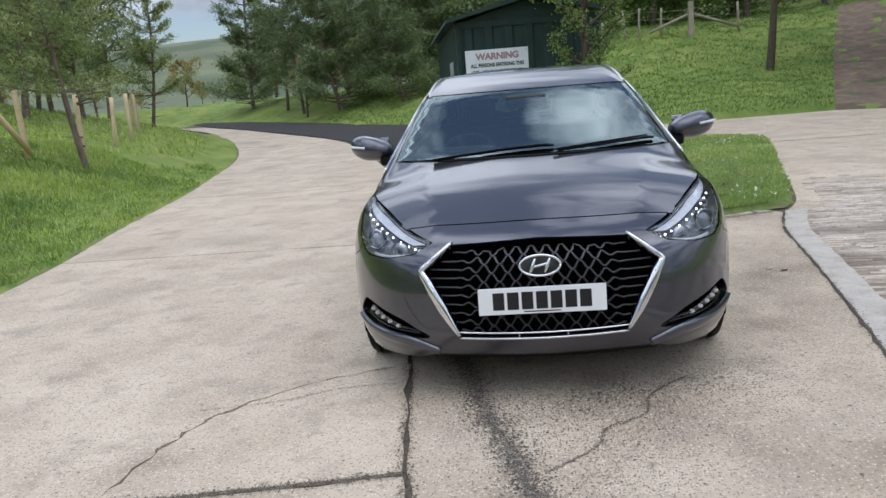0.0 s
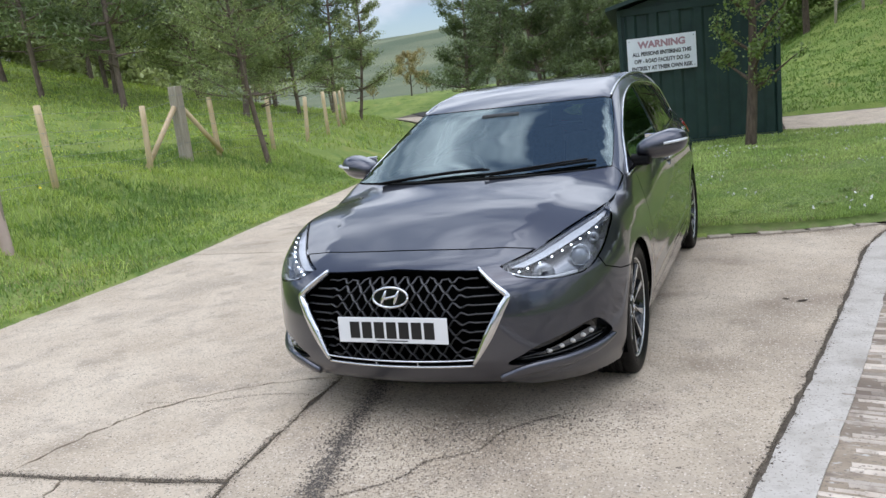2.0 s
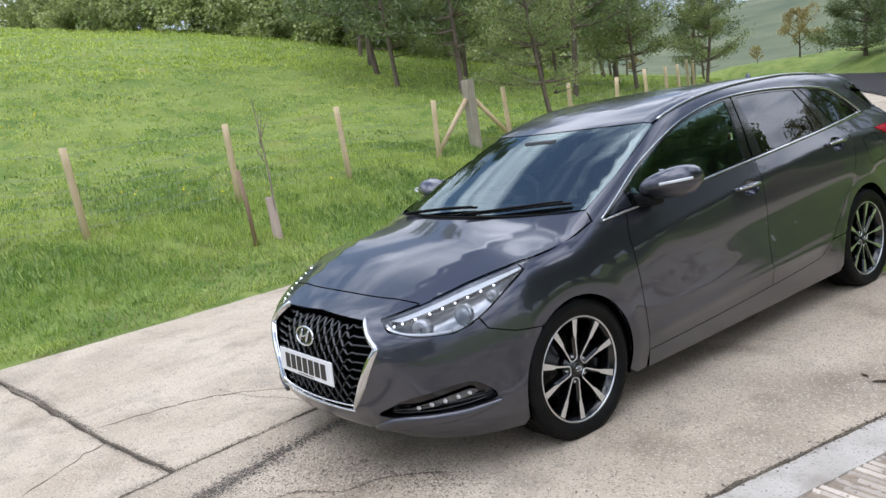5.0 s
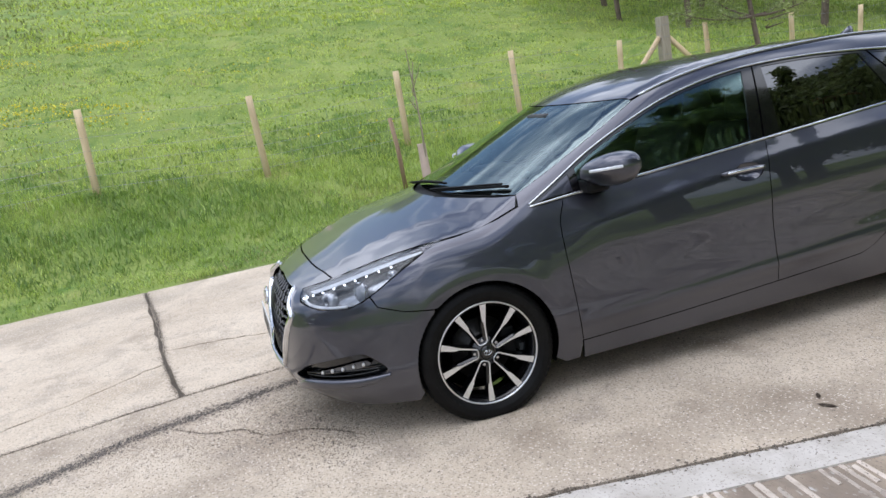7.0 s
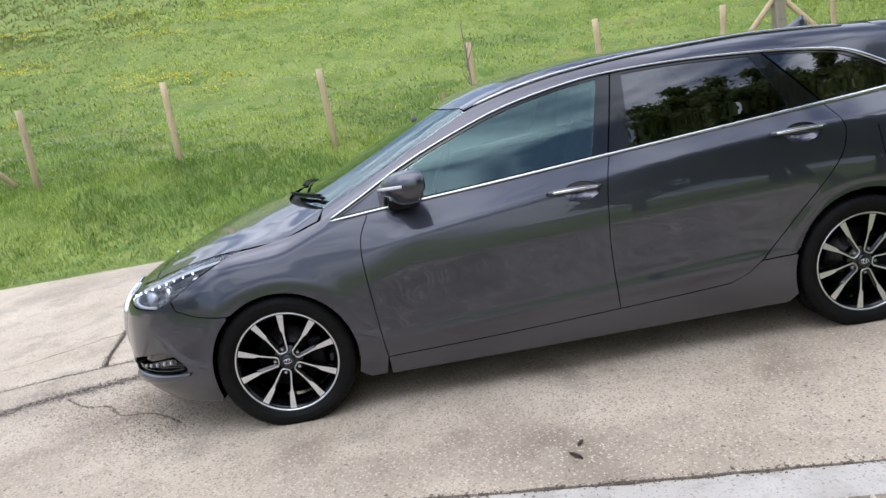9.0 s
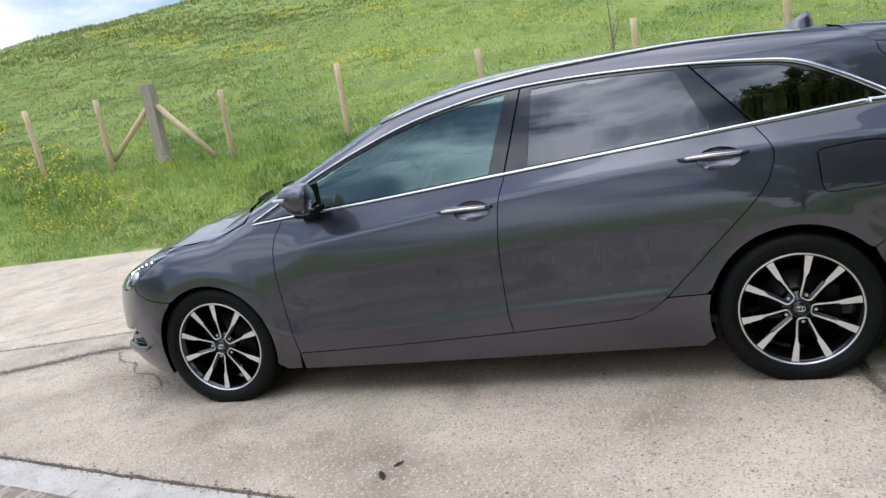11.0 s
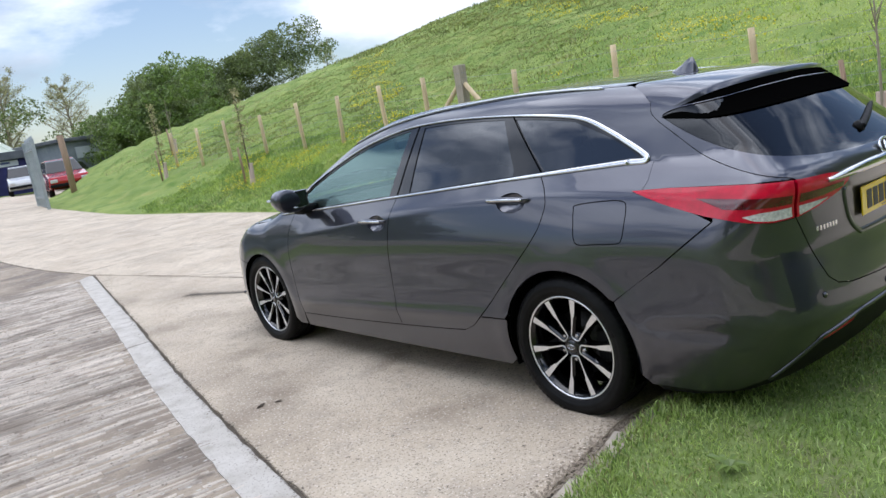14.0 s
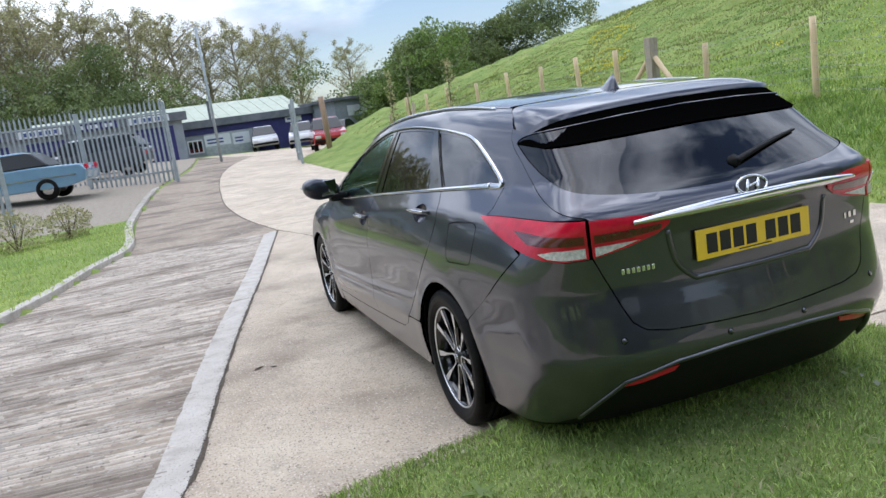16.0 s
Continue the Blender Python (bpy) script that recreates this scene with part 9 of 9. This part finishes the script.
def palisade(x0, y0, x1, y1, h, label, group="palisade fence", pitch=0.155):
    d = np.array([x1 - x0, y1 - y0])
    l = float(np.linalg.norm(d))
    f = thing("palisade_panel", label, "steel fence", pose(x0, y0, float(road_z(x0, y0)), 0, 0, math.degrees(math.atan2(d[1], d[0]))), group)
    for z in (0.35, h - 0.45):
        part("rail", boxed(0, l, -0.02, 0.02, z, z + 0.06, 0.004), GALV, f)
    for x in (0.0, l):
        part("gate_post", boxed(x - 0.05, x + 0.05, -0.05, 0.05, -0.2, h - 0.1, 0.006), GALV, f, "square steel post")
    bm = bmesh.new()
    pts = [(-0.034, 0.05), (0.034, 0.05), (0.034, h - 0.12), (0.0, h), (-0.034, h - 0.12)]
    a = [bm.verts.new((x, -0.022 - 0.008 * (abs(x) < 0.01), z)) for x, z in pts]
    b = [bm.verts.new((x, -0.034 - 0.008 * (abs(x) < 0.01), z)) for x, z in pts]
    bm.faces.new(a), bm.faces.new(b[::-1])
    for i in range(5):
        j = (i + 1) % 5
        bm.faces.new((a[j], a[i], b[i], b[j]))
    bmesh.ops.recalc_face_normals(bm, faces=bm.faces[:])
    me = bpy.data.meshes.new("pale")
    bm.to_mesh(me)
    bm.free()
    for x in np.arange(0.12, l - 0.08, pitch):
        put("pale", me, GALV, f, "", pose(float(x), 0, 0))


palisade(1.45, -21.9, 4.1, -22.7, 2.7, "open galvanised palisade gate leaf swung into the yard", "palisade gates")
palisade(-2.95, -23.4, -3.35, -26.4, 2.4, "open galvanised palisade gate leaf seen edge on", "palisade gates", 0.16)
palisade(5.35, -15.4, 8.4, -14.2, 2.3, "galvanised palisade fence beside the parked blue car")
palisade(4.3, -24.5, 12.5, -24.0, 2.6, "galvanised palisade fence behind the parked cars")
for x, y, h in ((-4.93, -27.6, 2.15),):
    o = tagged(put("gate_timber", tube_mesh("gate_timber", [(0, 0, -0.3), (0, 0, h * 0.5), (0.03, 0, h)], 0.12, 10), STAKE_BROWN), "brown timber post beside the gate", "post")
    o.matrix_basis = pose(x, y, float(land(x, y)))


def parked(kind, x, y, turn, material, label):
    """A parked car: body, glass, wheels and lamps. Its nose points along local -y."""
    c = thing("parked_car", label, "car", pose(x, y, float(road_z(x, y)) + 0.012, 0, 0, turn), "cars parked in the yard")
    if kind == "saloon":
        body = [(-2.45, 0.42), (-2.50, 0.62), (-2.42, 0.78), (-1.20, 0.92), (-0.9, 0.94), (1.15, 0.96), (2.35, 0.90), (2.50, 0.72), (2.45, 0.42), (1.9, 0.30), (-1.9, 0.30)]
        top = [(-1.0, 0.94), (-0.35, 1.36), (-0.1, 1.42), (0.85, 1.42), (1.1, 1.36), (1.55, 0.96)]
    else:
        body = [(-2.10, 0.40), (-2.15, 0.66), (-2.05, 0.84), (-1.10, 1.02), (1.9, 1.08), (2.10, 0.95), (2.12, 0.45), (1.7, 0.30), (-1.7, 0.30)]
        top = [(-1.15, 1.02), (-0.35, 1.52), (0.0, 1.60), (1.35, 1.58), (1.7, 1.48), (2.02, 1.08)]

    def loft(prof, w0, w1, z0, z1, name, mtl, lab="", parent=None):
        bm = bmesh.new()
        half = lambda z: w0 + (w1 - w0) * min(1, max(0, (z - z0) / (z1 - z0)))
        L = [bm.verts.new((-half(z), yy, z)) for yy, z in prof]
        R = [bm.verts.new((half(z), yy, z)) for yy, z in prof]
        for i in range(len(prof)):
            j = (i + 1) % len(prof)
            bm.faces.new((L[i], L[j], R[j], R[i]))
        bm.faces.new(L[::-1]), bm.faces.new(R)
        bmesh.ops.recalc_face_normals(bm, faces=bm.faces[:])
        bmesh.ops.bevel(bm, geom=bm.edges[:], offset=0.04, segments=2, profile=0.5, affect="EDGES")
        return part(name, bm, mtl, parent or c, lab, smooth=False)
    loft(body, 0.84, 0.80, 0.3, 1.0, "body", material)
    zt = max(z for _, z in top)
    loft([(yy, z) for yy, z in top], 0.78, 0.60, 0.95, zt, "cabin", CAR_GLASS, "dark windows")
    loft([(top[1][0] + 0.1, zt - 0.09), (top[2][0], zt + 0.012), (top[3][0], zt + 0.012), (top[4][0], zt - 0.06)], 0.63, 0.60, zt - 0.1, zt, "roof", material)
    for yy in (-1.38, 1.38):
        for sx in (-0.74, 0.74):
            put("tyre", lathe("tyre", [(-0.1, 0.19), (-0.1, 0.30), (0.1, 0.30), (0.1, 0.19)], 24), RUBBER, c, "", pose(sx, yy, 0.30))
            put("wheel_disc", lathe("wheel_disc", [(-0.09, 0.0), (-0.09, 0.19), (0.085, 0.20), (0.075, 0.06), (0.09, 0.0)], 20), SATIN, c, "silver wheel", pose(sx, yy, 0.30, 0, 0, 0 if sx > 0 else 180))
    for sx in (-0.62, 0.62):
        part("headlamp", boxed(sx - 0.14, sx + 0.14, body[1][0] - 0.02, body[1][0] + 0.05, 0.60, 0.74, 0.02), LAMP_SILVER, c, "headlamp")
        part("tail_lamp", boxed(sx - 0.12, sx + 0.12, 2.02 if kind != "saloon" else 2.44, 2.14 if kind != "saloon" else 2.52, 0.72, 0.88, 0.02), LAMP_RED, c, "red tail lamp")
    part("bumper", boxed(-0.80, 0.80, body[0][0] - 0.1, body[0][0] + 0.06, 0.40, 0.54, 0.03), CHROME if kind == "saloon" else BLACK_PLASTIC, c, "bumper")
    if kind == "saloon":
        for sx in (-1, 1):
            part("side_strip", boxed(sx * 0.84 - 0.012, sx * 0.84 + 0.012, -2.2, 2.2, 0.60, 0.635), CHROME, c, "chrome side strip")


parked("saloon", 6.25, -20.6, 82, CAR_BLUE, "pale blue classic saloon parked on the gravel")
parked("hatch", -5.0, -48.0, 174, CAR_WHITE, "white off-roader parked outside the workshop")
parked("hatch", -7.0, -45.0, 170, CAR_WHITE, "white hatchback parked by the gate")
parked("hatch", -6.3, -34.0, 172, CAR_RED, "red hatchback parked below the bank")
parked("saloon", -9.2, -44.0, 150, CAR_DARK, "dark saloon parked beside the lean-to")
parked("hatch", 4.2, -28.8, 75, CAR_DARK, "dark hatchback parked behind the palisade")
parked("hatch", 5.2, -34.0, 70, CAR_WHITE, "white car parked behind the palisade")
parked("saloon", 10.4, -31.2, 75, CAR_RED, "red saloon parked behind the palisade")
parked("hatch", 11.5, -25.5, 80, CAR_DARK, "dark car parked at the back of the yard")


def bush(x, y, r, h, material, label):
    n = 1400
    u = rng.normal(0, 1, (n, 3))
    u /= np.linalg.norm(u, axis=1)[:, None]
    lump = 1 + 0.18 * np.sin(5 * u[:, 0] + 2) * np.sin(4 * u[:, 1]) + 0.12 * np.sin(7 * u[:, 2])
    c = u * (rng.uniform(0.5, 1, n) ** 0.5 * lump)[:, None] * (r, r, h / 2) + (0, 0, h / 2)
    t = thing("bush", label, "shrub", pose(x, y, float(land(x, y))), "verge shrubs")
    v, f = leaf_quads(c, 0.05, 0.6)
    put("leaves", bulk("leaves", v, f), material, t)
    paths = [(np.array([(0, 0, -0.05), (u2[0] * r * 0.4, u2[1] * r * 0.4, h * 0.4), (u2[0] * r * 0.8, u2[1] * r * 0.8, h * 0.8)]), 0.012, 0.004) for u2 in rng.normal(0, 0.6, (7, 2))]
    v, f = join_tubes(paths)
    put("stems", bulk("stems", v, f), BARK, t, "woody stems")


bush(3.75, -11.2, 0.42, 0.62, LEAF_PALE, "golden brown clipped shrub on the verge")
bush(4.55, -10.6, 0.48, 0.70, LEAF_PALE, "golden brown shrub on the verge")
bush(5.4, -11.0, 0.45, 0.66, LEAF_DARK, "dark green shrub on the verge")
